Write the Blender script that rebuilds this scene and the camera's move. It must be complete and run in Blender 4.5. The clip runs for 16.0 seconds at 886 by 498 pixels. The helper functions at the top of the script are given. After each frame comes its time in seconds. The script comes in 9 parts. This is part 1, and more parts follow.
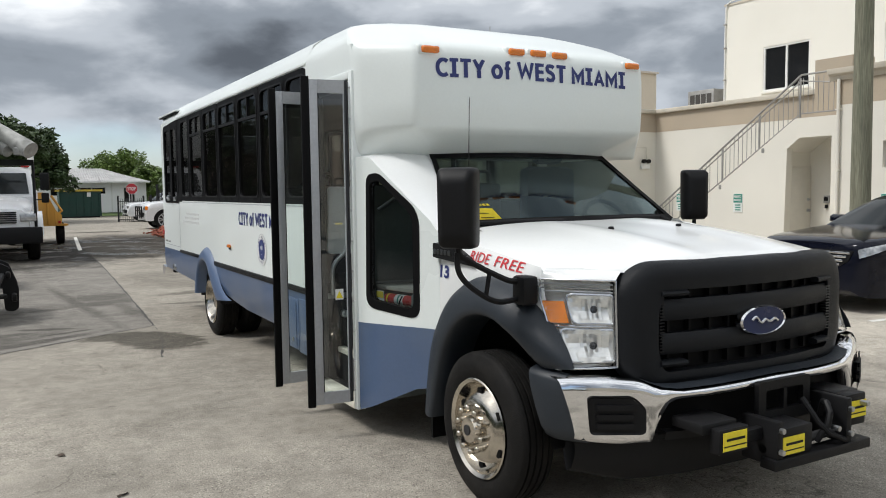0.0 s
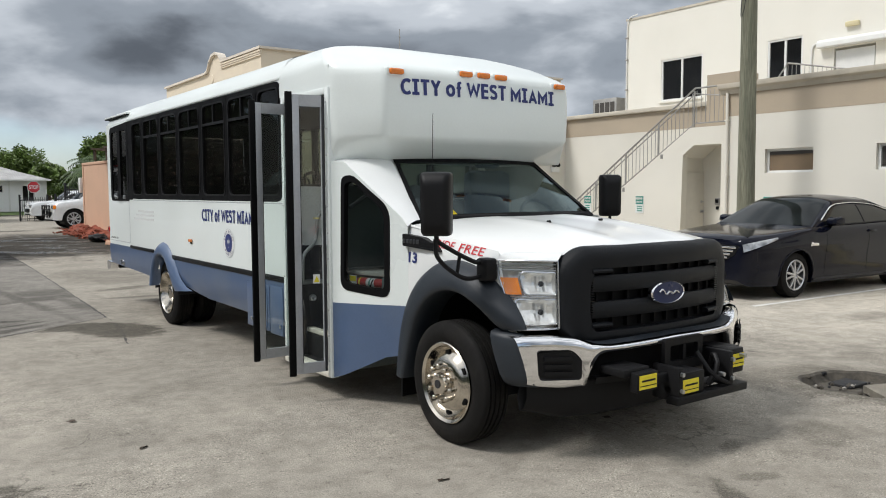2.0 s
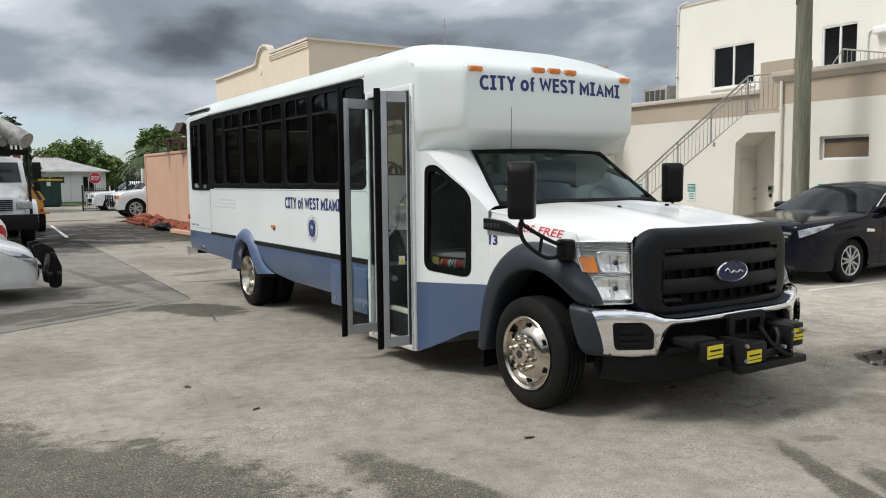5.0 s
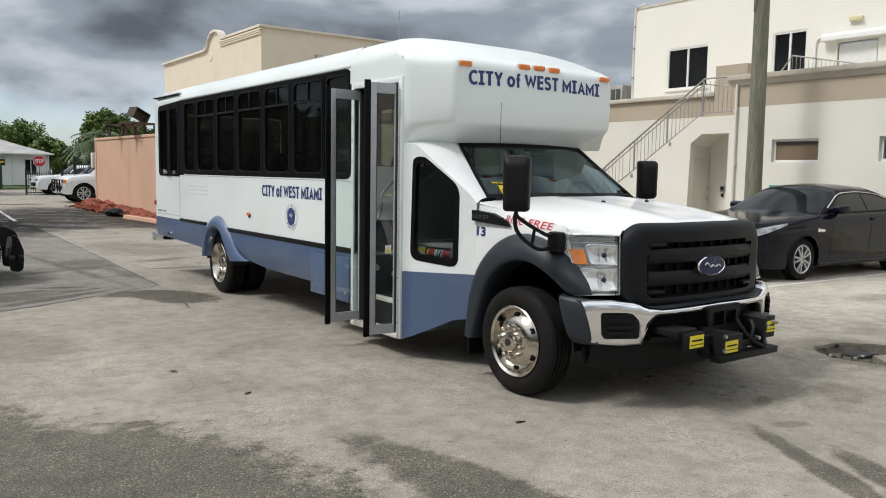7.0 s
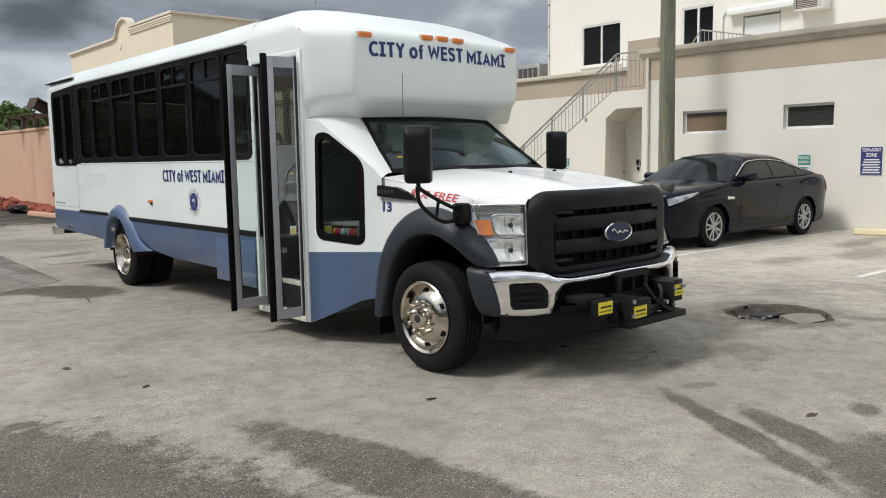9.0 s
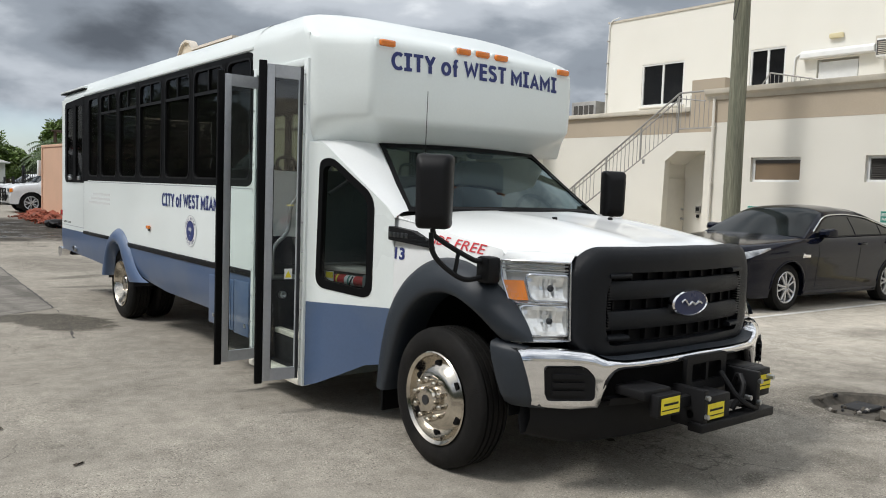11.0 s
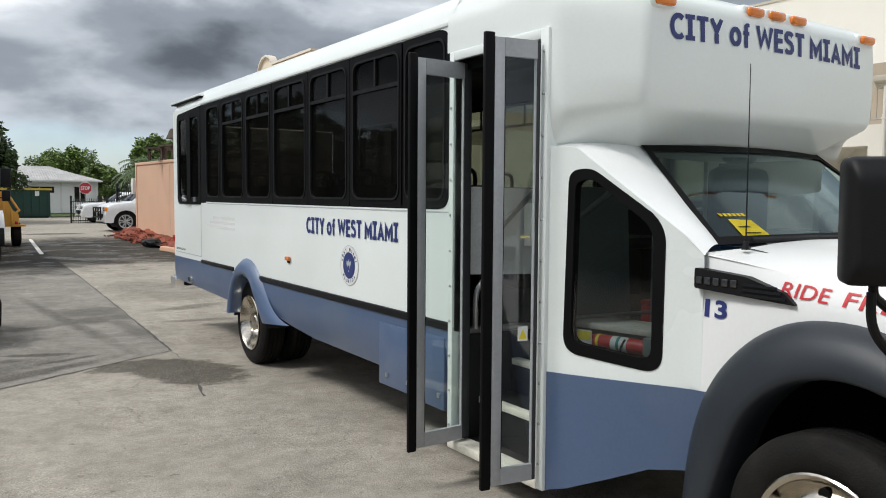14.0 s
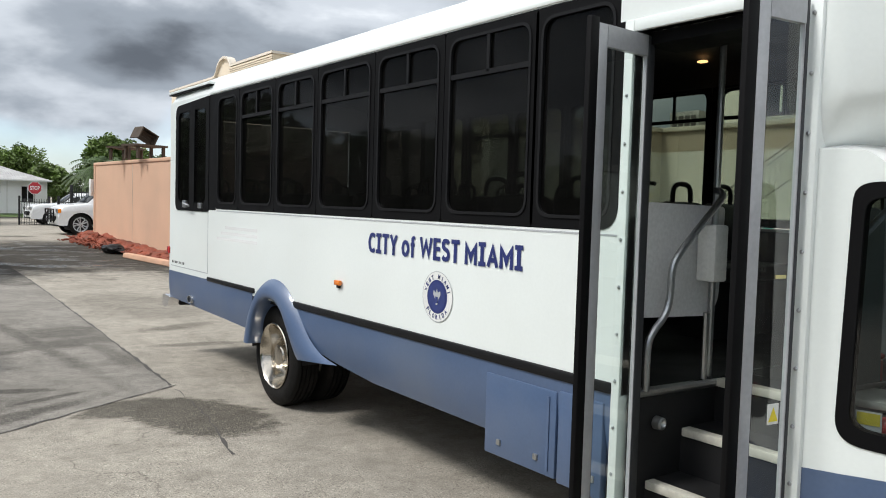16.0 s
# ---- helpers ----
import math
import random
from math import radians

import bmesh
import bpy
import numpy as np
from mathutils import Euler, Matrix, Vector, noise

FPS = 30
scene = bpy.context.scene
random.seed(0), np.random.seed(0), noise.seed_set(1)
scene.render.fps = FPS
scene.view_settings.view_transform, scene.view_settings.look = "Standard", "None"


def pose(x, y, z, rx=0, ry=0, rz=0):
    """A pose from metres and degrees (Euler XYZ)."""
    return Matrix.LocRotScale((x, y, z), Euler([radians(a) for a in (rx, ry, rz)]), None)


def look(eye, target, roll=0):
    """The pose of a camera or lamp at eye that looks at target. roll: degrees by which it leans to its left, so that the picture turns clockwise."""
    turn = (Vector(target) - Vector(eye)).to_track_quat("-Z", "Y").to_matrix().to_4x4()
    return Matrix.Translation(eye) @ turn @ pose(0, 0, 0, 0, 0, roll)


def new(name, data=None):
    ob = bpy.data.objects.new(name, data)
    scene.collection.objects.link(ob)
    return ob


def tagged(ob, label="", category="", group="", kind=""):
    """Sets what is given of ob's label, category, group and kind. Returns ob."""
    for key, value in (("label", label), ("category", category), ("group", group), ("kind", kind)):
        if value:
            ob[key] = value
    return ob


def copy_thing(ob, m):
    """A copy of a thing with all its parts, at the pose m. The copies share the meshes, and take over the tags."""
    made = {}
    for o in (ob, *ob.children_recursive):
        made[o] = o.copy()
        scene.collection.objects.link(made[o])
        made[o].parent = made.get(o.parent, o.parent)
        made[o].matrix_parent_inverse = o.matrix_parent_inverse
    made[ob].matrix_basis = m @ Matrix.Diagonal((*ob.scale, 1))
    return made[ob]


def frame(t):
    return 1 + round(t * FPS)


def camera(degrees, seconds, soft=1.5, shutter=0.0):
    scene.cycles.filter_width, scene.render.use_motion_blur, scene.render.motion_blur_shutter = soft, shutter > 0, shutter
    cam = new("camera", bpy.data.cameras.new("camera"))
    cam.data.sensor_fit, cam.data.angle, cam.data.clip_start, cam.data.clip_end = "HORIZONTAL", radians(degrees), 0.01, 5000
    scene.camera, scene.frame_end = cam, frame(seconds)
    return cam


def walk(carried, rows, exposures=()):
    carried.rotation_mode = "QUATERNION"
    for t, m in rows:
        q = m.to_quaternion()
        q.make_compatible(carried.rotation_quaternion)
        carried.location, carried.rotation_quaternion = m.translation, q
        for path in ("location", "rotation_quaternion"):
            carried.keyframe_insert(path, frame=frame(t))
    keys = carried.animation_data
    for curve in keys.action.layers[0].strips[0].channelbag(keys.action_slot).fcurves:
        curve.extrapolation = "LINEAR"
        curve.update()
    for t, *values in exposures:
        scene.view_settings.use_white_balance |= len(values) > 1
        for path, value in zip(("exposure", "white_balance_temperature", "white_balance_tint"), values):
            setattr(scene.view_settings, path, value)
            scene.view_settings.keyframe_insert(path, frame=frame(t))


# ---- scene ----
cam = camera(58.1, 16.0, soft=1.0)

PATH = [
    (0, (-3.279, -3.531, 1.629), (-2.305, -1.79, 1.481), -0.7),
    (0.5, (-3.482, -3.758, 1.602), (-2.439, -2.057, 1.464), -0.4),
    (1, (-3.696, -3.883, 1.619), (-2.606, -2.213, 1.458), 0.1),
    (1.5, (-3.961, -3.992, 1.62), (-2.815, -2.364, 1.434), -0.9),
    (2, (-4.112, -4.144, 1.624), (-2.943, -2.528, 1.477), -0.3),
    (2.5, (-4.226, -4.331, 1.617), (-3.037, -2.733, 1.443), 1.4),
    (3, (-4.298, -4.381, 1.626), (-3.17, -2.738, 1.459), -0.6),
    (3.5, (-4.36, -4.402, 1.619), (-3.3, -2.716, 1.443), -0.7),
    (4, (-4.419, -4.452, 1.616), (-3.368, -2.759, 1.445), -0.1),
    (6.5, (-4.948, -4.352, 1.622), (-3.801, -2.725, 1.432), -0.7),
    (7, (-4.979, -4.356, 1.607), (-3.795, -2.756, 1.417), 0.9),
    (7.5, (-5.021, -4.351, 1.58), (-3.839, -2.748, 1.395), 1.0),
    (8, (-5.059, -4.349, 1.541), (-3.856, -2.766, 1.332), 2.1),
    (8.5, (-4.976, -4.354, 1.561), (-3.778, -2.765, 1.36), -0.9),
    (9, (-4.747, -4.335, 1.522), (-3.427, -2.849, 1.294), -1.0),
    (11.5, (-3.768, -3.228, 1.572), (-2.55, -1.646, 1.463), 2.0),
    (12, (-3.757, -2.934, 1.606), (-2.557, -1.337, 1.516), -0.1),
    (12.5, (-3.65, -2.635, 1.603), (-2.503, -1.0, 1.497), 0.3),
    (13, (-3.643, -2.289, 1.597), (-2.517, -0.639, 1.484), 2.6),
    (13.5, (-3.726, -1.959, 1.615), (-2.603, -0.31, 1.473), -0.1),
    (14, (-3.721, -1.62, 1.608), (-2.636, 0.055, 1.476), 0.4),
    (14.5, (-3.717, -1.253, 1.596), (-2.627, 0.419, 1.468), 1.7),
    (15, (-3.789, -0.867, 1.588), (-2.693, 0.799, 1.435), 0.5),
    (15.5, (-3.78, -0.47, 1.587), (-2.658, 1.18, 1.452), 1.0),
    (16, (-3.817, -0.111, 1.62), (-2.634, 1.497, 1.512), 1.7),
]
walk(cam, [(t, look(eye, target, roll)) for t, eye, target, roll in PATH], [(0, 0.0), (13, 0.0), (14, 0.07), (15, 0.13), (15.5, 0.25), (16, 0.31)])

# ---- world and sun ----
SUN_DIR = Vector((-0.58, 0.17, 0.79)).normalized()      # towards the sun
world = bpy.data.worlds.new("sky")
scene.world = world
world.use_nodes = True
WN, WL = world.node_tree.nodes, world.node_tree.links
WN.clear()


def wnode(kind, **kw):
    n = WN.new(kind)
    for k, v in kw.items():
        if k == "op":
            n.operation = v
        elif isinstance(k, str) and k.startswith("i"):
            n.inputs[int(k[1:])].default_value = v
    return n


sky = WN.new("ShaderNodeTexSky")
sky.sky_type = "NISHITA"
sky.sun_disc = False
sky.sun_elevation = math.asin(SUN_DIR.z)
sky.sun_rotation = math.atan2(SUN_DIR.x, SUN_DIR.y)
coord = WN.new("ShaderNodeTexCoord")
sep = WN.new("ShaderNodeSeparateXYZ")
WL.new(coord.outputs["Generated"], sep.inputs[0])
# cloud forms are drawn out sideways, as banks seen from below
plane = WN.new("ShaderNodeVectorMath")
plane.operation = "MULTIPLY"
plane.inputs[1].default_value = (1.0, 1.0, 2.3)
WL.new(coord.outputs["Generated"], plane.inputs[0])


def cloud_noise(scale, detail, rough, dist):
    n = WN.new("ShaderNodeTexNoise")
    n.inputs["Scale"].default_value = scale
    n.inputs["Detail"].default_value = detail
    n.inputs["Roughness"].default_value = rough
    n.inputs["Distortion"].default_value = dist
    WL.new(plane.outputs[0], n.inputs["Vector"])
    return n


def ramp_of(nodes, stops):
    r = nodes.new("ShaderNodeValToRGB")
    r.color_ramp.interpolation = "EASE"
    while len(r.color_ramp.elements) < len(stops):
        r.color_ramp.elements.new(0.5)
    for e, (p, c) in zip(r.color_ramp.elements, stops):
        e.position = p
        e.color = (*c, 1) if len(c) == 3 else c
    return r


shade_n = cloud_noise(3.3, 7.0, 0.48, 0.3)
billow = cloud_noise(9.0, 6.0, 0.5, 0.2)
# a heavy belly over the horizon, a lighter shelf above it, another dark bank, then thinner cloud overhead
deck = ramp_of(WN, [(p, (v, v, v)) for p, v in ((0.03, 0.53), (0.09, 0.505), (0.12, 0.475), (0.152, 0.405), (0.185, 0.44), (0.225, 0.495), (0.29, 0.46), (0.5, 0.625))])
WL.new(sep.outputs[2], deck.inputs[0])
mass = wnode("ShaderNodeMath", op="MULTIPLY_ADD", i1=0.26)
WL.new(billow.outputs["Fac"], mass.inputs[0])
WL.new(deck.outputs[0], mass.inputs[2])
level = wnode("ShaderNodeMath", op="MULTIPLY_ADD", i1=0.62)
WL.new(shade_n.outputs["Fac"], level.inputs[0])
centred = wnode("ShaderNodeMath", op="SUBTRACT", i1=0.44)
WL.new(mass.outputs[0], centred.inputs[0])
WL.new(centred.outputs[0], level.inputs[2])
shade = ramp_of(WN, [(0.29, (0.085, 0.098, 0.118)), (0.44, (0.23, 0.26, 0.30)), (0.55, (0.43, 0.465, 0.51)), (0.66, (0.80, 0.83, 0.86))])
WL.new(level.outputs[0], shade.inputs[0])
gap_n = cloud_noise(2.4, 5.0, 0.5, 0.2)
gap = ramp_of(WN, [(0.60, (0, 0, 0)), (0.74, (0.72, 0.72, 0.72))])
# clearer air low over the horizon
low = WN.new("ShaderNodeMapRange")
low.inputs["From Min"].default_value, low.inputs["From Max"].default_value = 0.03, 0.13
low.inputs["To Min"].default_value, low.inputs["To Max"].default_value = 0.36, 0.0
WL.new(sep.outputs[2], low.inputs["Value"])
opened = wnode("ShaderNodeMath", op="ADD")
WL.new(gap_n.outputs["Fac"], opened.inputs[0]); WL.new(low.outputs[0], opened.inputs[1])
WL.new(opened.outputs[0], gap.inputs[0])
cloud_bg = WN.new("ShaderNodeBackground")
cloud_bg.inputs[1].default_value = 1.30
WL.new(shade.outputs[0], cloud_bg.inputs[0])
blue_bg = WN.new("ShaderNodeBackground")
blue_bg.inputs[1].default_value = 0.15
tint = WN.new("ShaderNodeVectorMath")
tint.operation = "MULTIPLY"
tint.inputs[1].default_value = (0.92, 1.0, 1.12)
WL.new(sky.outputs[0], tint.inputs[0])
WL.new(tint.outputs[0], blue_bg.inputs[0])
mixed = WN.new("ShaderNodeMixShader")
WL.new(gap.outputs[0], mixed.inputs[0])
WL.new(cloud_bg.outputs[0], mixed.inputs[1])
WL.new(blue_bg.outputs[0], mixed.inputs[2])
wout = WN.new("ShaderNodeOutputWorld")
WL.new(mixed.outputs[0], wout.inputs[0])

sun_data = bpy.data.lights.new("sun", "SUN")
sun_data.energy = 2.45
sun_data.angle = radians(14)
sun_data.color = (1.0, 0.98, 0.95)
sun = new("sun", sun_data)
sun.matrix_world = look(SUN_DIR * 60, (0, 0, 0))

# ---- materials ----


def material(name, color, rough=0.6, metal=0.0, vary=0.12, scale=4.0, grain=0.06, grain_scale=60.0, bump=0.0, bump_scale=80.0,
             coat=0.0, island=False, spec=0.5, stretch=1.0, dirt=None, dirt_scale=1.5, dirt_amount=0.4):
    """A surface with slow variation, fine grain, dirt and relief, in object metres."""
    m = bpy.data.materials.new(name)
    m.use_nodes = True
    n, l = m.node_tree.nodes, m.node_tree.links
    b = n["Principled BSDF"]
    b.inputs["Roughness"].default_value = rough
    b.inputs["Metallic"].default_value = metal
    b.inputs["Specular IOR Level"].default_value = spec
    b.inputs["Coat Weight"].default_value = coat
    b.inputs["Coat Roughness"].default_value = 0.06
    tc = n.new("ShaderNodeTexCoord")

    def tex(s, detail=4.0):
        t = n.new("ShaderNodeTexNoise")
        t.inputs["Scale"].default_value = s
        t.inputs["Detail"].default_value = detail
        if stretch != 1.0:
            mp = n.new("ShaderNodeMapping")
            mp.inputs["Scale"].default_value = (1, 1, stretch)
            l.new(tc.outputs["Object"], mp.inputs["Vector"])
            l.new(mp.outputs[0], t.inputs["Vector"])
        else:
            l.new(tc.outputs["Object"], t.inputs["Vector"])
        return t

    def factor(src, lo, hi):
        r = n.new("ShaderNodeMapRange")
        r.inputs["From Min"].default_value = 0.3
        r.inputs["From Max"].default_value = 0.7
        r.inputs["To Min"].default_value = lo
        r.inputs["To Max"].default_value = hi
        l.new(src, r.inputs["Value"])
        return r.outputs[0]

    slow = tex(scale)
    fine = tex(grain_scale, 2.0)
    mul = n.new("ShaderNodeMath")
    mul.operation = "MULTIPLY"
    l.new(factor(slow.outputs["Fac"], 1 - vary, 1 + vary), mul.inputs[0])
    l.new(factor(fine.outputs["Fac"], 1 - grain, 1 + grain), mul.inputs[1])
    value = mul.outputs[0]
    if island:
        oi = n.new("ShaderNodeObjectInfo")
        r = n.new("ShaderNodeMapRange")
        r.inputs["To Min"].default_value = 0.85
        r.inputs["To Max"].default_value = 1.15
        l.new(oi.outputs["Random"], r.inputs["Value"])
        m2 = n.new("ShaderNodeMath")
        m2.operation = "MULTIPLY"
        l.new(value, m2.inputs[0]); l.new(r.outputs[0], m2.inputs[1])
        value = m2.outputs[0]
    hue = n.new("ShaderNodeVectorMath")
    hue.operation = "SCALE"
    hue.inputs[0].default_value = color
    l.new(value, hue.inputs["Scale"])
    out = hue.outputs[0]
    if dirt:
        d = tex(dirt_scale, 7.0)
        dr = n.new("ShaderNodeMapRange")
        dr.inputs["From Min"].default_value = 0.5
        dr.inputs["From Max"].default_value = 0.75
        dr.inputs["To Max"].default_value = dirt_amount
        l.new(d.outputs["Fac"], dr.inputs["Value"])
        mx = n.new("ShaderNodeMix")
        mx.data_type = "RGBA"
        l.new(dr.outputs[0], mx.inputs["Factor"])
        l.new(out, mx.inputs["A"])
        mx.inputs["B"].default_value = (*dirt, 1)
        out = mx.outputs["Result"]
    l.new(out, b.inputs["Base Color"])
    l.new(factor(slow.outputs["Fac"], max(0.02, rough * 0.85), min(1, rough * 1.15)), b.inputs["Roughness"])
    if bump:
        bt = tex(bump_scale, 3.0)
        bn = n.new("ShaderNodeBump")
        bn.inputs["Strength"].default_value = min(1, bump)
        bn.inputs["Distance"].default_value = 0.01
        l.new(bt.outputs["Fac"], bn.inputs["Height"])
        l.new(bn.outputs[0], b.inputs["Normal"])
    return m


def glass(name, tint, gloss_rough=0.02, gloss=1.0, haze=0.0, base=0.04):
    """A thin pane: tinted clear, with a film of pale haze and a reflection that grows at flat angles."""
    m = bpy.data.materials.new(name)
    m.use_nodes = True
    n, l = m.node_tree.nodes, m.node_tree.links
    n.clear()
    tr = n.new("ShaderNodeBsdfTransparent")
    tr.inputs[0].default_value = (*tint, 1)
    gl = n.new("ShaderNodeBsdfGlossy")
    gl.inputs["Roughness"].default_value = gloss_rough
    gl.inputs["Color"].default_value = (gloss, gloss, gloss, 1)
    lw = n.new("ShaderNodeLayerWeight")
    lw.inputs[0].default_value = 0.5
    pw = n.new("ShaderNodeMath")
    pw.operation = "POWER"
    pw.inputs[1].default_value = 5.0
    l.new(lw.outputs["Facing"], pw.inputs[0])
    fr = n.new("ShaderNodeMath")
    fr.operation = "MULTIPLY_ADD"
    fr.inputs[1].default_value, fr.inputs[2].default_value = 0.99 - base, base
    l.new(pw.outputs[0], fr.inputs[0])
    mx = n.new("ShaderNodeMixShader")
    l.new(fr.outputs[0], mx.inputs[0])
    # pale film painted in to lift the blacks, for lens veil and faint reflections
    if haze:
        film_bsdf = n.new("ShaderNodeBsdfDiffuse")
        film_bsdf.inputs["Color"].default_value = (0.42, 0.41, 0.39, 1)
        haze_noise = n.new("ShaderNodeTexNoise")
        haze_noise.inputs["Scale"].default_value = 3.0
        haze_noise.inputs["Detail"].default_value = 6.0
        where = n.new("ShaderNodeTexCoord")
        l.new(where.outputs["Object"], haze_noise.inputs["Vector"])
        amount = n.new("ShaderNodeMath")
        amount.operation = "MULTIPLY"
        amount.inputs[1].default_value = haze * 2
        l.new(haze_noise.outputs["Fac"], amount.inputs[0])
        hazed = n.new("ShaderNodeMixShader")
        l.new(amount.outputs[0], hazed.inputs[0])
        l.new(tr.outputs[0], hazed.inputs[1])
        l.new(film_bsdf.outputs[0], hazed.inputs[2])
        l.new(hazed.outputs[0], mx.inputs[1])
    else:
        l.new(tr.outputs[0], mx.inputs[1])
    l.new(gl.outputs[0], mx.inputs[2])
    o = n.new("ShaderNodeOutputMaterial")
    l.new(mx.outputs[0], o.inputs[0])
    return m


def glow(name, color, strength):
    m = bpy.data.materials.new(name)
    m.use_nodes = True
    b = m.node_tree.nodes["Principled BSDF"]
    b.inputs["Base Color"].default_value = (*color, 1)
    b.inputs["Emission Color"].default_value = (*color, 1)
    b.inputs["Emission Strength"].default_value = strength
    return m


WHITE = material("white_bus_paint", (0.78, 0.825, 0.805), 0.32, vary=0.03, scale=0.8, grain=0.01, coat=0.25, dirt=(0.6, 0.6, 0.55), dirt_scale=0.9, dirt_amount=0.12)
WHITE_CAB = material("white_cab_paint", (0.82, 0.83, 0.82), 0.22, vary=0.03, scale=0.7, grain=0.01, coat=0.4)
BLUE = material("slate_blue_paint", (0.070, 0.112, 0.205), 0.36, vary=0.08, scale=1.2, grain=0.03, coat=0.35, dirt=(0.16, 0.19, 0.23), dirt_amount=0.3)
NAVY = material("navy_vinyl", (0.022, 0.033, 0.15), 0.45, vary=0.04)
RED_VINYL = material("red_vinyl", (0.55, 0.03, 0.04), 0.45, vary=0.04)
BLACK = material("black_plastic", (0.008, 0.008, 0.0088), 0.5, vary=0.1, spec=0.2, bump=0.1, bump_scale=300)
GRILLE_BLACK = material("textured_black_plastic", (0.0085, 0.0095, 0.0115), 0.5, vary=0.08, spec=0.2, bump=0.2, bump_scale=500)
FLARE = material("charcoal_fender_plastic", (0.019, 0.024, 0.031), 0.45, vary=0.1, scale=3, spec=0.4, bump=0.12, bump_scale=350, dirt=(0.05, 0.055, 0.06), dirt_amount=0.25)
RUBBER = material("tyre_rubber", (0.008, 0.0075, 0.007), 0.75, spec=0.2, vary=0.2, scale=9, bump=0.25, bump_scale=120, dirt=(0.045, 0.04, 0.034), dirt_scale=5, dirt_amount=0.3)
SEAL_RUBBER = material("black_rubber_seal", (0.0045, 0.0045, 0.005), 0.6, vary=0.1, spec=0.10)
CHROME = material("chrome", (0.82, 0.82, 0.83), 0.09, 1.0, vary=0.04, grain=0.02)
WHEEL_CHROME = material("polished_wheel_steel", (0.60, 0.555, 0.485), 0.17, 1.0, vary=0.10, scale=12, grain=0.06)
ALUMINIUM = material("grey_aluminium", (0.42, 0.43, 0.45), 0.45, 0.25, vary=0.08, grain=0.05)
STEEL = material("brushed_steel_tube", (0.50, 0.51, 0.52), 0.36, 1.0, vary=0.06)
DARK_STEEL = material("dark_underbody_steel", (0.02, 0.02, 0.021), 0.8, vary=0.25, scale=6)
AMBER = material("amber_lens", (0.75, 0.20, 0.02), 0.2, vary=0.08, coat=0.6)
ORANGE = material("orange_turn_lens", (0.95, 0.27, 0.012), 0.18, vary=0.08, scale=20, coat=0.6)
YELLOW = material("yellow_sticker", (0.80, 0.66, 0.03), 0.5, vary=0.05)
LENS = glass("clear_lens", (0.93, 0.94, 0.95), 0.03)
WINDOW_TINT = glass("tinted_window", (0.33, 0.335, 0.335), 0.03, 0.32, 0.008)
WINDSHIELD = glass("windshield_glass", (0.20, 0.245, 0.245), 0.01, 0.9, 0.010)
WINDSHIELD.node_tree.nodes["Glossy BSDF"].inputs["Color"].default_value = (0.78, 0.98, 1.0, 1)
FAR_TINT = glass("light_tinted_window", (0.50, 0.54, 0.48), 0.01, 0.85)
QUARTER_GLASS = glass("smoked_quarter_glass", (0.44, 0.48, 0.49), 0.01, 0.9, 0.004)
REFLECTOR = material("facetted_reflector", (0.96, 0.95, 0.915), 0.14, 0.5, vary=0.06, scale=18, bump=0.25, bump_scale=30)
SEAL_BLUE = material("seal_blue", (0.03, 0.045, 0.17), 0.5, vary=0.1, scale=30)
CLEAR = glass("clear_door_glass", (0.90, 0.97, 0.945), 0.01, 0.95, 0.03, 0.10)
INTERIOR = material("grey_interior_panel", (0.05, 0.052, 0.055), 0.7, vary=0.1)
HEADLINER = material("dark_headliner", (0.03, 0.031, 0.033), 0.8, vary=0.1)
LIGHT_GREY = material("light_grey_panel", (0.42, 0.44, 0.46), 0.5, vary=0.05, scale=3)
GREY_CASE = material("grey_green_case", (0.17, 0.21, 0.20), 0.5, vary=0.08)
GREY_PANEL = material("grey_green_panel", (0.20, 0.23, 0.22), 0.5, vary=0.06, scale=3)
DARK_STILE = material("dark_grey_stile", (0.045, 0.047, 0.051), 0.55, vary=0.08, spec=0.25)
PANEL_WHITE = material("pale_grey_panel", (0.80, 0.81, 0.82), 0.45, vary=0.04, scale=3)
STICKER = material("faded_yellow_sticker", (0.62, 0.58, 0.26), 0.5, vary=0.06)
BUS_FLOOR = material("black_rubber_floor", (0.008, 0.008, 0.009), 0.7, vary=0.15, bump=0.2, bump_scale=200)
STEP_WHITE = material("worn_white_nosing", (0.62, 0.60, 0.52), 0.6, vary=0.12, scale=8, dirt=(0.3, 0.28, 0.24), dirt_scale=6)
SEAT_BLACK = material("black_seat_vinyl", (0.014, 0.014, 0.016), 0.6, vary=0.15, bump=0.2)
SEAT_BLUE = material("blue_seat_cloth", (0.03, 0.085, 0.19), 0.85, vary=0.15, bump=0.2)
RED_PLASTIC = material("red_plastic", (0.5, 0.03, 0.03), 0.4, vary=0.1)
SILVER_LETTER = material("silver_emblem", (0.6, 0.62, 0.65), 0.25, 0.9, vary=0.05)
DIM_LETTER = material("dim_emblem", (0.12, 0.125, 0.13), 0.3, 0.9, vary=0.05)
EMBLEM_BLUE = material("emblem_blue", (0.008, 0.018, 0.075), 0.3, vary=0.1, spec=0.3, coat=0.15)
STUCCO = material("cream_stucco", (0.74, 0.71, 0.635), 0.9, vary=0.05, scale=0.5, grain=0.04, bump=0.14, bump_scale=70, dirt=(0.42, 0.39, 0.33), dirt_scale=0.35, dirt_amount=0.35)
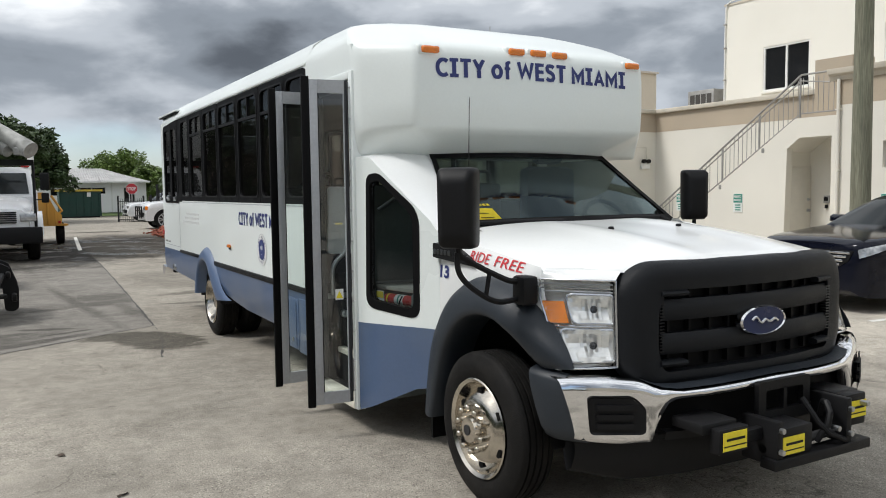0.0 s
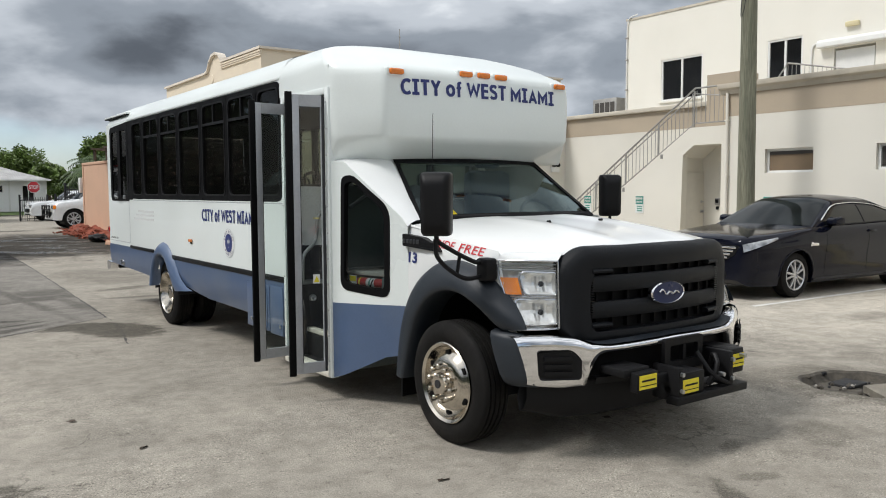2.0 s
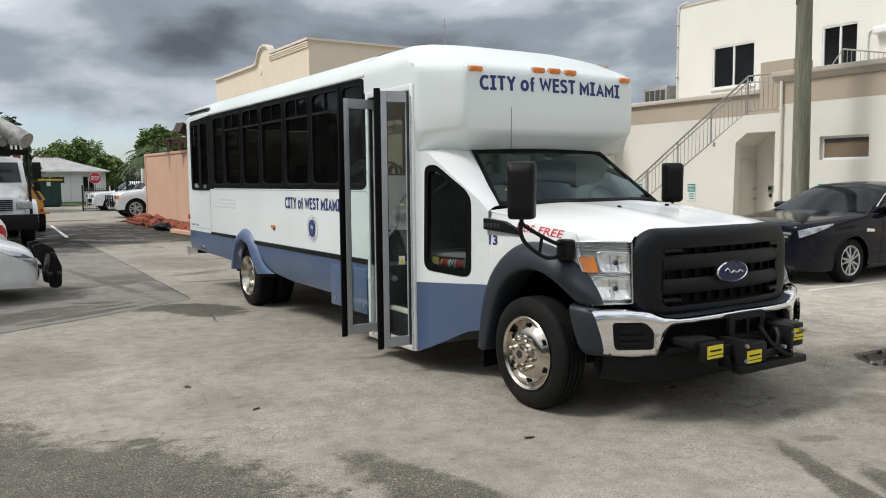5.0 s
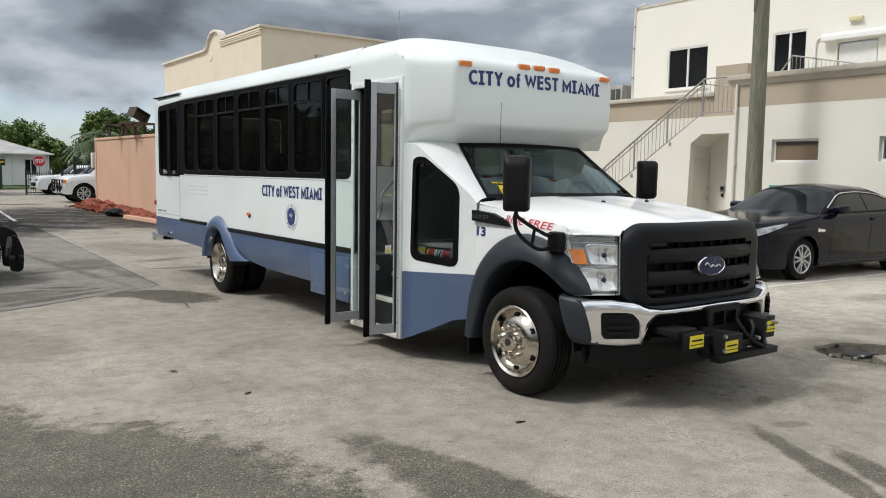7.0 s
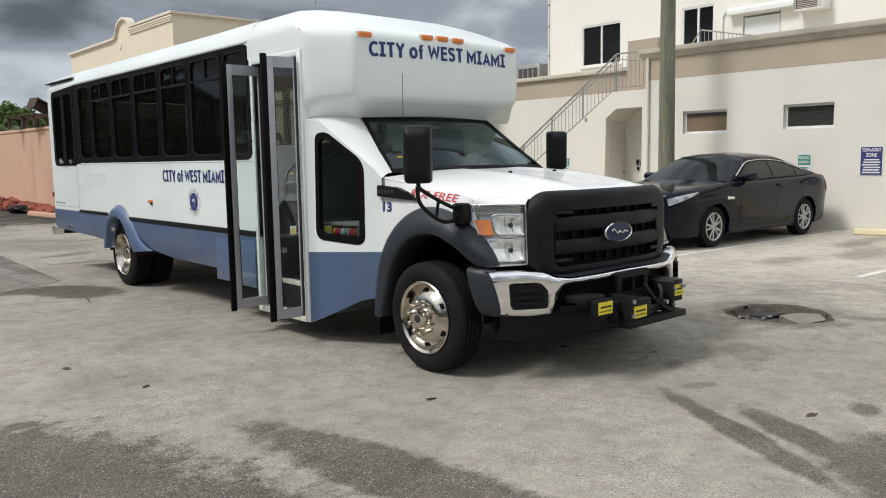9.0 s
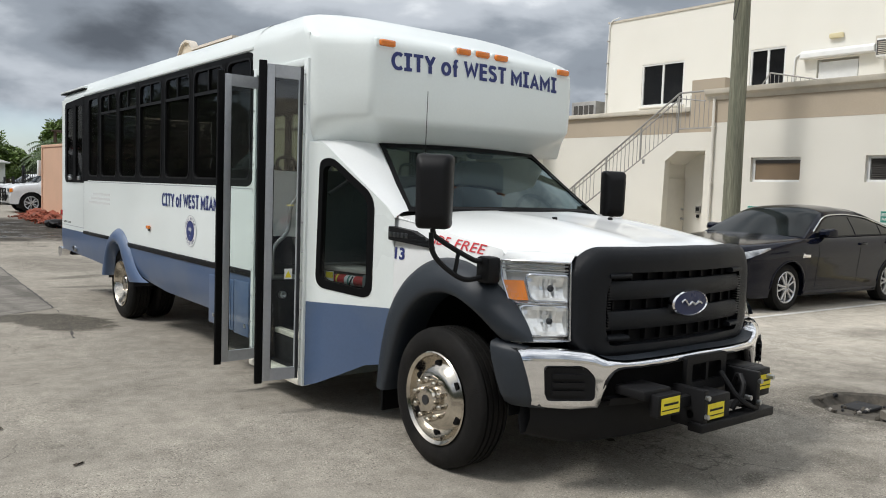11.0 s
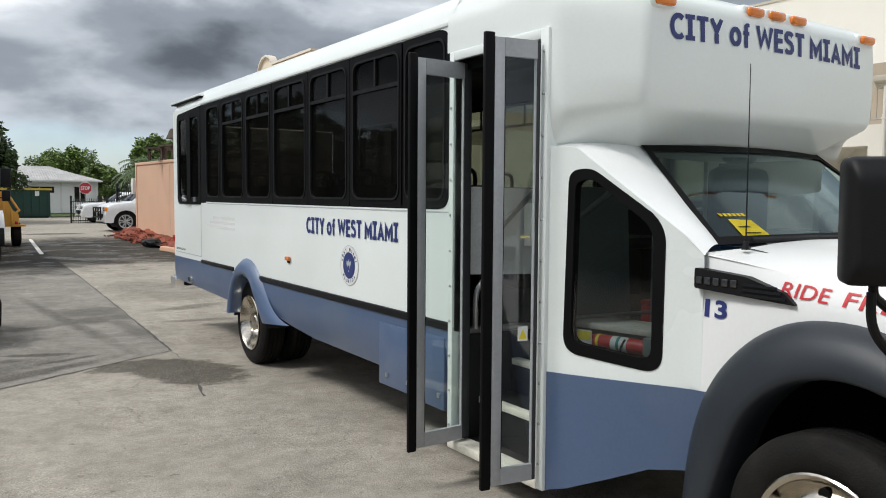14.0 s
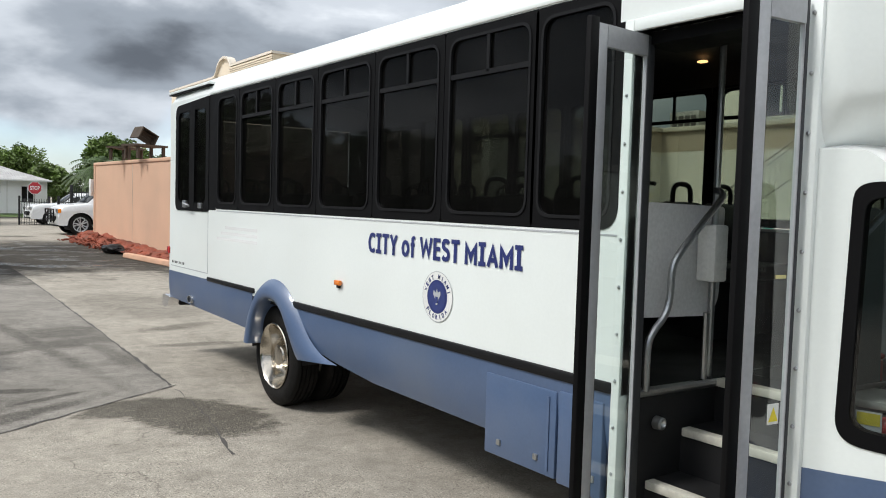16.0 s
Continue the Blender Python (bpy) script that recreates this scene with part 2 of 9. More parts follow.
STUCCO_UP = material("pale_cream_stucco", (0.80, 0.775, 0.705), 0.9, vary=0.04, scale=0.4, grain=0.04, bump=0.3, bump_scale=60, dirt=(0.5, 0.48, 0.42), dirt_scale=0.4, dirt_amount=0.25)
TAN = material("tan_band_paint", (0.45, 0.375, 0.285), 0.85, vary=0.06, scale=0.6, bump=0.3, bump_scale=70, dirt=(0.3, 0.26, 0.21), dirt_scale=0.5)
TRIM_GREY = material("weathered_trim", (0.56, 0.51, 0.425), 0.8, vary=0.12, scale=1.5, dirt=(0.16, 0.15, 0.13), dirt_scale=1.2)
PEACH = material("peach_stucco", (0.76, 0.66, 0.52), 0.9, vary=0.05, scale=0.3, bump=0.2, dirt=(0.55, 0.45, 0.36), dirt_scale=0.3)
WHITE_STUCCO = material("pale_coping_stucco", (0.72, 0.65, 0.56), 0.9, vary=0.06, scale=0.4, dirt=(0.5, 0.45, 0.38), dirt_scale=0.4)
CONTAINER = material("peach_container_paint", (0.64, 0.41, 0.285), 0.75, vary=0.06, scale=0.7, dirt=(0.46, 0.31, 0.23), dirt_scale=0.6, dirt_amount=0.4)
WHITE_TRIM = material("white_window_frame", (0.75, 0.75, 0.73), 0.5, vary=0.04)
DARK_WINDOW = glass("dark_window_pane", (0.03, 0.035, 0.04), 0.015, 0.8, 0.02)
BOARD = material("brown_board", (0.19, 0.135, 0.085), 0.7, vary=0.12, scale=3, dirt=(0.1, 0.08, 0.05))
LOUVER = material("dark_louver_metal", (0.06, 0.055, 0.05), 0.6, vary=0.15)
DOOR_PAINT = material("cream_door_paint", (0.68, 0.65, 0.58), 0.6, vary=0.05)
RAIL = material("galvanised_rail", (0.36, 0.35, 0.33), 0.5, 0.5, vary=0.12, scale=6)
POLE_WOOD = material("weathered_pole_wood", (0.185, 0.183, 0.132), 0.9, vary=0.3, scale=9, grain=0.3, grain_scale=60, bump=1.0, bump_scale=45, dirt=(0.10, 0.11, 0.075), dirt_scale=7, dirt_amount=0.75, stretch=0.06)
SIGN_WHITE = material("white_sign", (0.75, 0.76, 0.74), 0.5, vary=0.05)
SIGN_GREEN = material("green_sign", (0.03, 0.25, 0.19), 0.5, vary=0.06)
SIGN_BLUE = material("blue_sign", (0.035, 0.04, 0.17), 0.5, vary=0.06)
STOP_RED = material("stop_red", (0.45, 0.02, 0.03), 0.45, vary=0.05)
CAR_BLACK = material("black_car_paint", (0.0045, 0.0055, 0.012), 0.12, vary=0.1, spec=0.12, coat=0.24)
BOOM = material("weathered_boom_paint", (0.36, 0.36, 0.34), 0.7, vary=0.2, scale=4, dirt=(0.1, 0.1, 0.09), dirt_scale=3, dirt_amount=0.7)
CAR_WHITE = material("white_car_paint", (0.78, 0.79, 0.80), 0.25, vary=0.03, coat=0.5)
CAR_SILVER = material("silver_car_paint", (0.45, 0.46, 0.47), 0.3, 0.5, vary=0.05, coat=0.4)
ALLOY = material("silver_alloy", (0.55, 0.55, 0.56), 0.3, 0.85, vary=0.06)
TAIL_RED = material("red_tail_lens", (0.45, 0.02, 0.02), 0.2, vary=0.05, coat=0.5)
CHIPPER = material("orange_yellow_paint", (0.60, 0.31, 0.045), 0.5, vary=0.12, scale=3, dirt=(0.25, 0.15, 0.06))
DUMPSTER = material("green_dumpster_paint", (0.008, 0.045, 0.034), 0.6, vary=0.15, scale=2, dirt=(0.03, 0.05, 0.04))
YELLOW_PAINT = material("faded_yellow_paint", (0.55, 0.40, 0.05), 0.6, vary=0.12)
HOUSE_WALL = material("white_house_stucco", (0.86, 0.86, 0.86), 0.9, vary=0.05, scale=0.5, dirt=(0.62, 0.62, 0.60), dirt_scale=0.5)
ROOF_TILE = material("grey_roof_tile", (0.36, 0.355, 0.35), 0.85, vary=0.15, scale=1.2, island=True, dirt=(0.18, 0.17, 0.16))
IRON = material("black_iron", (0.012, 0.012, 0.013), 0.5, vary=0.1)
nodes, links = ROOF_TILE.node_tree.nodes, ROOF_TILE.node_tree.links
ribs = nodes.new("ShaderNodeTexWave")
ribs.bands_direction = "X"
ribs.inputs["Scale"].default_value = 1.9
ribs.inputs["Distortion"].default_value = 0.3
links.new(nodes["Texture Coordinate"].outputs["Object"], ribs.inputs["Vector"])
rib_relief = nodes.new("ShaderNodeBump")
rib_relief.inputs["Distance"].default_value = 0.02
links.new(ribs.outputs["Fac"], rib_relief.inputs["Height"])
links.new(rib_relief.outputs[0], nodes["Principled BSDF"].inputs["Normal"])
BARK = material("bark", (0.09, 0.07, 0.05), 0.95, vary=0.25, bump=0.6, bump_scale=25)
LEAF = material("leaf_green", (0.108, 0.168, 0.032), 0.6, vary=0.45, scale=1.3, grain=0.3, grain_scale=9)
LEAF_DARK = material("dark_leaf_green", (0.042, 0.072, 0.02), 0.6, vary=0.45, scale=1.1, grain=0.3, grain_scale=9)
PALM = material("palm_green", (0.06, 0.10, 0.028), 0.55, vary=0.35, scale=2)
GRASS = material("grass", (0.07, 0.11, 0.03), 0.9, vary=0.3, scale=2, grain=0.3, bump=0.8, bump_scale=60)
SOIL = material("orange_red_netting_and_soil", (0.24, 0.058, 0.03), 0.9, dirt=(0.09, 0.05, 0.035), dirt_scale=2.5, dirt_amount=0.9, vary=0.4, scale=5, grain=0.3, grain_scale=40, bump=1.0, bump_scale=30)
SILT = material("dark_silt", (0.075, 0.066, 0.053), 0.9, vary=0.4, scale=15, bump=0.8, bump_scale=60)
CURB_GREY = material("broken_concrete", (0.30, 0.28, 0.25), 0.9, vary=0.15, scale=12, bump=0.6, bump_scale=60)
DRAIN_SLAB = material("dirty_broken_slab", (0.205, 0.185, 0.15), 0.9, vary=0.25, scale=9, bump=0.6, bump_scale=60, dirt=(0.12, 0.105, 0.08), dirt_scale=4)
CURB = material("faded_orange_curb", (0.55, 0.33, 0.22), 0.85, vary=0.12, scale=2, dirt=(0.3, 0.2, 0.15))
LINE_WHITE = material("worn_line_paint", (0.68, 0.67, 0.63), 0.8, vary=0.1, scale=3, dirt=(0.36, 0.34, 0.31), dirt_scale=7, dirt_amount=0.8)
WOOD_DARK = material("weathered_dark_wood", (0.07, 0.05, 0.035), 0.85, vary=0.25, bump=0.4)
CREAM_PVC = material("cream_parking_stop", (0.66, 0.58, 0.36), 0.7, vary=0.1, scale=2, dirt=(0.4, 0.35, 0.25))
CRACK = material("crack_tar", (0.07, 0.065, 0.06), 0.9, vary=0.25, scale=8)
CABLE = material("black_cable", (0.012, 0.012, 0.012), 0.6)


def ground_material(name, colour, worn, stains, damp=(), pale=()):
    """Old lot surface: fine aggregate, worn patches, hair cracks, and stains where coarse dark aggregate lies bare."""
    m = bpy.data.materials.new(name)
    m.use_nodes = True
    n, l = m.node_tree.nodes, m.node_tree.links
    b = n["Principled BSDF"]
    tc = n.new("ShaderNodeTexCoord")

    def tex(scale, detail, rough=0.55):
        t = n.new("ShaderNodeTexNoise")
        t.inputs["Scale"].default_value = scale
        t.inputs["Detail"].default_value = detail
        t.inputs["Roughness"].default_value = rough
        l.new(tc.outputs["Object"], t.inputs["Vector"])
        return t.outputs["Fac"]

    def rng(src, a, z, lo, hi):
        r = n.new("ShaderNodeMapRange")
        r.inputs["From Min"].default_value, r.inputs["From Max"].default_value = a, z
        r.inputs["To Min"].default_value, r.inputs["To Max"].default_value = lo, hi
        l.new(src, r.inputs["Value"])
        return r.outputs[0]

    def math2(op, a, c):
        x = n.new("ShaderNodeMath")
        x.operation = op
        for i, v in enumerate((a, c)):
            if isinstance(v, (int, float)):
                x.inputs[i].default_value = v
            else:
                l.new(v, x.inputs[i])
        return x.outputs[0]

    def voronoi(scale, feature, coords=None):
        v = n.new("ShaderNodeTexVoronoi")
        v.feature = feature
        v.inputs["Scale"].default_value = scale
        l.new(coords or tc.outputs["Object"], v.inputs["Vector"])
        return v.outputs["Distance"]

    ragged = tex(5.0, 12.0, 0.75)
    wobble = tex(0.9, 4.0)

    def blot(cx, cy, rx, ry, turn, amount, edge=0.35):
        mp = n.new("ShaderNodeMapping")
        mp.vector_type = "TEXTURE"
        mp.inputs["Location"].default_value = (cx, cy, 0)
        mp.inputs["Rotation"].default_value = (0, 0, radians(turn))
        mp.inputs["Scale"].default_value = (rx, ry, 1)
        l.new(tc.outputs["Object"], mp.inputs["Vector"])
        ln = n.new("ShaderNodeVectorMath")
        ln.operation = "LENGTH"
        l.new(mp.outputs[0], ln.inputs[0])
        d = math2("ADD", ln.outputs["Value"], rng(ragged, 0.3, 0.7, -0.30, 0.30))
        d = math2("ADD", d, rng(wobble, 0.3, 0.7, -0.3, 0.3))
        return rng(d, 1.0 - edge, 1.0 + edge, amount, 0.0)

    dark = None
    for spec in stains:
        v = blot(*spec)
        dark = v if dark is None else math2("MAXIMUM", dark, v)
    pebbles = voronoi(75, "F1")
    speck = tex(95, 4, 0.8)
    cells = n.new("ShaderNodeTexVoronoi")
    cells.inputs["Scale"].default_value = 135
    l.new(tc.outputs["Object"], cells.inputs["Vector"])
    chip = n.new("ShaderNodeSeparateColor")
    l.new(cells.outputs["Color"], chip.inputs[0])
    stone = chip.outputs[0]
    bare = rng(tex(0.75, 7, 0.62), 0.44, 0.58, 0.25, 1.0)
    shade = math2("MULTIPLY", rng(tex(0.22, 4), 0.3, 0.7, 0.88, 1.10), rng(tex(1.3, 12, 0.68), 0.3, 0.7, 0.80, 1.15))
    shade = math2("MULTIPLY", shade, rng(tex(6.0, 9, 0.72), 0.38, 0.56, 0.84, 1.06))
    shade = math2("MULTIPLY", shade, rng(speck, 0.32, 0.68, 0.74, 1.24))
    # single grains of the aggregate, bare in patches and skinned over with cement elsewhere
    grains = math2("ADD", rng(stone, 0.0, 1.0, -0.17, 0.17), math2("ADD", rng(stone, 0.90, 0.96, 0.0, 0.30), rng(stone, 0.04, 0.10, -0.34, 0.0)))
    shade = math2("MULTIPLY", shade, math2("ADD", math2("MULTIPLY", grains, bare), 1.0))
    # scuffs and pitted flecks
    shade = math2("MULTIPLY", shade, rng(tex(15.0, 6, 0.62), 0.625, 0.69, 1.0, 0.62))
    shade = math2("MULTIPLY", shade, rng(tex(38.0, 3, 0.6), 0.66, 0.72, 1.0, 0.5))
    pool = None
    for spec in damp:
        wetness = blot(*spec)
        shade = math2("MULTIPLY", shade, rng(wetness, 0.0, 1.0, 1.0, 0.42))
        pool = wetness if pool is None else math2("MAXIMUM", pool, wetness)
    for spec in pale:
        shade = math2("MULTIPLY", shade, rng(blot(*spec), 0.0, 1.0, 1.0, 1.42))
    # hair cracks
    bent = n.new("ShaderNodeVectorMath")
    bent.operation = "ADD"
    warp = n.new("ShaderNodeTexNoise")
    warp.inputs["Scale"].default_value = 1.6
    warp.inputs["Detail"].default_value = 6.0
    l.new(tc.outputs["Object"], warp.inputs["Vector"])
    l.new(tc.outputs["Object"], bent.inputs[0])
    l.new(warp.outputs["Color"], bent.inputs[1])
    line = rng(voronoi(0.42, "DISTANCE_TO_EDGE", bent.outputs[0]), 0.0, 0.005, 1.0, 0.0)
    line = math2("MULTIPLY", line, rng(tex(0.55, 3), 0.50, 0.60, 0.0, 0.7))
    shade = math2("MULTIPLY", shade, rng(line, 0.0, 1.0, 1.0, 0.35))
    base = n.new("ShaderNodeVectorMath")
    base.operation = "SCALE"
    base.inputs[0].default_value = colour
    l.new(shade, base.inputs["Scale"])
    wet = n.new("ShaderNodeVectorMath")
    wet.operation = "SCALE"
    wet.inputs[0].default_value = worn
    l.new(math2("MULTIPLY", shade, math2("MULTIPLY", rng(stone, 0.0, 1.0, 0.62, 1.30), math2("ADD", rng(speck, 0.35, 0.65, 0.80, 1.20), rng(stone, 0.90, 0.96, 0.0, 0.5)))), wet.inputs["Scale"])
    mx = n.new("ShaderNodeMix")
    mx.data_type = "RGBA"
    l.new(dark, mx.inputs["Factor"])
    l.new(base.outputs[0], mx.inputs["A"])
    l.new(wet.outputs[0], mx.inputs["B"])
    l.new(mx.outputs["Result"], b.inputs["Base Color"])
    rough = rng(dark, 0, 1, 0.95, 0.8)
    if pool is not None:
        rough = math2("SUBTRACT", rough, math2("MULTIPLY", pool, rng(tex(0.8, 5, 0.6), 0.50, 0.60, 0.0, 0.62)))
    l.new(rough, b.inputs["Roughness"])
    b.inputs["Specular IOR Level"].default_value = 0.15
    bn = n.new("ShaderNodeBump")
    bn.inputs["Strength"].default_value = 0.5
    bn.inputs["Distance"].default_value = 0.01
    l.new(math2("ADD", speck, math2("MULTIPLY", pebbles, math2("ADD", dark, 0.5))), bn.inputs["Height"])
    l.new(bn.outputs[0], b.inputs["Normal"])
    return m


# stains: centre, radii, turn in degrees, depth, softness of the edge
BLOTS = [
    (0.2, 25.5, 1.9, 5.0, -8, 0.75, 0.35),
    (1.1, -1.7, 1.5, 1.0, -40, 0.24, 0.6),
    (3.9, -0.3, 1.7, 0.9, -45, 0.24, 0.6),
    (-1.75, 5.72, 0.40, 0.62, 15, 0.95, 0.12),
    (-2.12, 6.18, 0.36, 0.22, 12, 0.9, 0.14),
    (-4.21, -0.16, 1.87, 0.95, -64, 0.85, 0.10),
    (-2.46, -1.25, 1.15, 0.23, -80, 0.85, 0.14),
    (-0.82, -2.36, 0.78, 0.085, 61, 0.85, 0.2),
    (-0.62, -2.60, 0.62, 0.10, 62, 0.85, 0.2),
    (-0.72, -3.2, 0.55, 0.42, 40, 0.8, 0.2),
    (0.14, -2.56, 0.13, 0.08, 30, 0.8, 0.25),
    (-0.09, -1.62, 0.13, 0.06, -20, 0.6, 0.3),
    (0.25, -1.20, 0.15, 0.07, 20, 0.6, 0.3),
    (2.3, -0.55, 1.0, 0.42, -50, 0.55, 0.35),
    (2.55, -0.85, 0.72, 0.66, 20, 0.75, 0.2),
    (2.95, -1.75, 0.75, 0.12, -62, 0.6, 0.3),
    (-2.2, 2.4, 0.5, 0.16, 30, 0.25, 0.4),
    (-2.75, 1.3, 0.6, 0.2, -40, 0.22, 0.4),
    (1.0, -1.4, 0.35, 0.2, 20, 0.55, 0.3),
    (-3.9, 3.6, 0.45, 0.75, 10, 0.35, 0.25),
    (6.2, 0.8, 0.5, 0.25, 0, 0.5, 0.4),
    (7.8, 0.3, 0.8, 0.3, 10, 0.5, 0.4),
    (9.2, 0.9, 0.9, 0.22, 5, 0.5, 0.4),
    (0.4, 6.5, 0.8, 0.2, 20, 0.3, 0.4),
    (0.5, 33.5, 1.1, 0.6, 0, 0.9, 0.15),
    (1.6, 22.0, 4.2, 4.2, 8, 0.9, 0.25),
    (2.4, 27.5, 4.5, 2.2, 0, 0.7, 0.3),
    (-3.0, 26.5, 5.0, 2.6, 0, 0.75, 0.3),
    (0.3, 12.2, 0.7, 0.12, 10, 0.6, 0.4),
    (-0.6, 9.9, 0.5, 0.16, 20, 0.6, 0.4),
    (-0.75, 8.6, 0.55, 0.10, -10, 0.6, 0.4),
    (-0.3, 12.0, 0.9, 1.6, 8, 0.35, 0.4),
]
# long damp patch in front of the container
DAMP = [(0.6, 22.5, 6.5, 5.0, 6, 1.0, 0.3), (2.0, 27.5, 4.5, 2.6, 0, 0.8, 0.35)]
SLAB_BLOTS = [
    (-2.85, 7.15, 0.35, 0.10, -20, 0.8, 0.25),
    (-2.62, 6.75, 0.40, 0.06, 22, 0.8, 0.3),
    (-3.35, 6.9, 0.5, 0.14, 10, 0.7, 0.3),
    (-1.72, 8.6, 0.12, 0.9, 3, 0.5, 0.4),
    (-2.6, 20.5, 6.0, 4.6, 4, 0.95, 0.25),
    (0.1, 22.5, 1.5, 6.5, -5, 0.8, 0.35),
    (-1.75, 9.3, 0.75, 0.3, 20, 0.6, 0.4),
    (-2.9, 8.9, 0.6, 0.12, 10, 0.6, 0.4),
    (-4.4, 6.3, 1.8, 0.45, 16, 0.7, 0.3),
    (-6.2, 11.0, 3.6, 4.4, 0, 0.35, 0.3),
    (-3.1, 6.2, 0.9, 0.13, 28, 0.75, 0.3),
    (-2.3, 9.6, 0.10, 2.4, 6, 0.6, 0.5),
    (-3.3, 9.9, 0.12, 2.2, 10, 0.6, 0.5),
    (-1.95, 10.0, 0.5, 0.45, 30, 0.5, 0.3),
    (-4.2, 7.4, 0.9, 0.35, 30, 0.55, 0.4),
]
# paler ground along the building
PALE = [(9.6, 2.6, 6.6, 6.2, 0, 1.0, 0.18)]
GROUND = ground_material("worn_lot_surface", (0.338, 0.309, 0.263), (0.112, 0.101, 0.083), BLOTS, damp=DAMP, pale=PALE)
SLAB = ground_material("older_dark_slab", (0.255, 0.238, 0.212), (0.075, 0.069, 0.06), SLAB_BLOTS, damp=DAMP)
# ---- building tools ----


def part(name, bm, mat, parent=None, label="", smooth=30):
    """Links a bmesh as ONE mesh object under a thing or a part."""
    me = bpy.data.meshes.new(name)
    bmesh.ops.recalc_face_normals(bm, faces=bm.faces)
    bm.to_mesh(me)
    bm.free()
    for m in (mat if isinstance(mat, (list, tuple)) else (mat,)):
        me.materials.append(m)
    if smooth:
        me.shade_smooth()
        me.set_sharp_from_angle(angle=radians(smooth))
    ob = new(name, me)
    if parent is not None:
        ob.parent = parent
        ob.matrix_parent_inverse = Matrix.Identity(4)
    if label:
        ob["label"] = label
    return ob


def thing(name, label, category, at=(0, 0, 0), turn=0.0, group="", kind=""):
    e = new(name)
    e.empty_display_size = 0.2
    e.matrix_basis = pose(*at, 0, 0, turn)
    return tagged(e, label, category, group, kind)


def box(bm, x0, x1, y0, y1, z0, z1, bevel=0.0, seg=2):
    vs = bmesh.ops.create_cube(bm, size=1.0)["verts"]
    bmesh.ops.scale(bm, vec=(abs(x1 - x0), abs(y1 - y0), abs(z1 - z0)), verts=vs)
    bmesh.ops.translate(bm, vec=((x0 + x1) / 2, (y0 + y1) / 2, (z0 + z1) / 2), verts=vs)
    if bevel:
        es = list({e for v in vs for e in v.link_edges})
        r = bmesh.ops.bevel(bm, geom=es, offset=bevel, segments=seg, affect="EDGES", profile=0.5)
        vs = list({v for f in r["faces"] for v in f.verts} | {v for v in vs if v.is_valid})
    return vs


def boxm(*a, **k):
    bm = bmesh.new()
    box(bm, *a, **k)
    return bm


def cyl(bm, p, q, r0, r1=None, seg=16, caps=True):
    """A tapered rod from p to q."""
    p, q = Vector(p), Vector(q)
    r1 = r0 if r1 is None else r1
    vs = bmesh.ops.create_cone(bm, cap_ends=caps, segments=seg, radius1=r0, radius2=r1, depth=(q - p).length)["verts"]
    m = Matrix.Translation((p + q) / 2) @ (q - p).to_track_quat("Z", "Y").to_matrix().to_4x4()
    bmesh.ops.transform(bm, matrix=m, verts=vs)
    return vs


def cylm(*a, **k):
    bm = bmesh.new()
    cyl(bm, *a, **k)
    return bm


def loft(bm, rings, closed=True, cap=False, mat=0):
    """Skins rings of equal length."""
    rows = [[bm.verts.new(p) for p in r] for r in rings]
    n = len(rows[0])
    for a, b in zip(rows, rows[1:]):
        for i in range(n if closed else n - 1):
            j = (i + 1) % n
            try:
                f = bm.faces.new((a[i], a[j], b[j], b[i]))
                f.material_index = mat
            except ValueError:
                pass
    if cap:
        for r in (rows[0], rows[-1]):
            try:
                bm.faces.new(r)
            except ValueError:
                pass
    return rows


def tube(bm, pts, r, seg=10, smooth=0):
    """A round bar along a line of points."""
    pts = [Vector(p) for p in pts]
    for _ in range(smooth):
        out = [pts[0]]
        for a, b in zip(pts, pts[1:]):
            out += [a.lerp(b, 0.25), a.lerp(b, 0.75)]
        pts = out + [pts[-1]]
    rings = []
    side = None
    for i, p in enumerate(pts):
        d = (pts[min(i + 1, len(pts) - 1)] - pts[max(i - 1, 0)]).normalized()
        if side is None:
            side = d.orthogonal().normalized()
        side = (side - d * side.dot(d)).normalized()
        up = d.cross(side)
        rings.append([p + (side * math.cos(a) + up * math.sin(a)) * r for a in [2 * math.pi * k / seg for k in range(seg)]])
    loft(bm, rings, cap=True)


def tubem(*a, **k):
    bm = bmesh.new()
    tube(bm, *a, **k)
    return bm


def lathe(bm, profile, seg=40, axis="x", at=(0, 0, 0), mat=0):
    """Turns (along, radius) pairs round an axis through at."""
    rings = []
    for u, r in profile:
        ring = []
        for k in range(seg):
            c, s = math.cos(2 * math.pi * k / seg) * r, math.sin(2 * math.pi * k / seg) * r
            p = (u, c, s) if axis == "x" else (c, u, s) if axis == "y" else (c, s, u)
            ring.append(Vector(p) + Vector(at))
        rings.append(ring)
    return loft(bm, rings, cap=False, mat=mat)


def prism(bm, outline, a, b, axis="x"):
    """A polygon of two coordinates drawn out along axis from a to b."""
    def put(u, v, w):
        return {"x": (w, u, v), "y": (u, w, v), "z": (u, v, w)}[axis]
    lo = [bm.verts.new(put(u, v, a)) for u, v in outline]
    hi = [bm.verts.new(put(u, v, b)) for u, v in outline]
    bm.faces.new(lo)
    bm.faces.new(list(reversed(hi)))
    n = len(lo)
    for i in range(n):
        bm.faces.new((lo[i], lo[(i + 1) % n], hi[(i + 1) % n], hi[i]))
    return lo + hi


def prismm(*a, **k):
    bm = bmesh.new()
    prism(bm, *a, **k)
    return bm


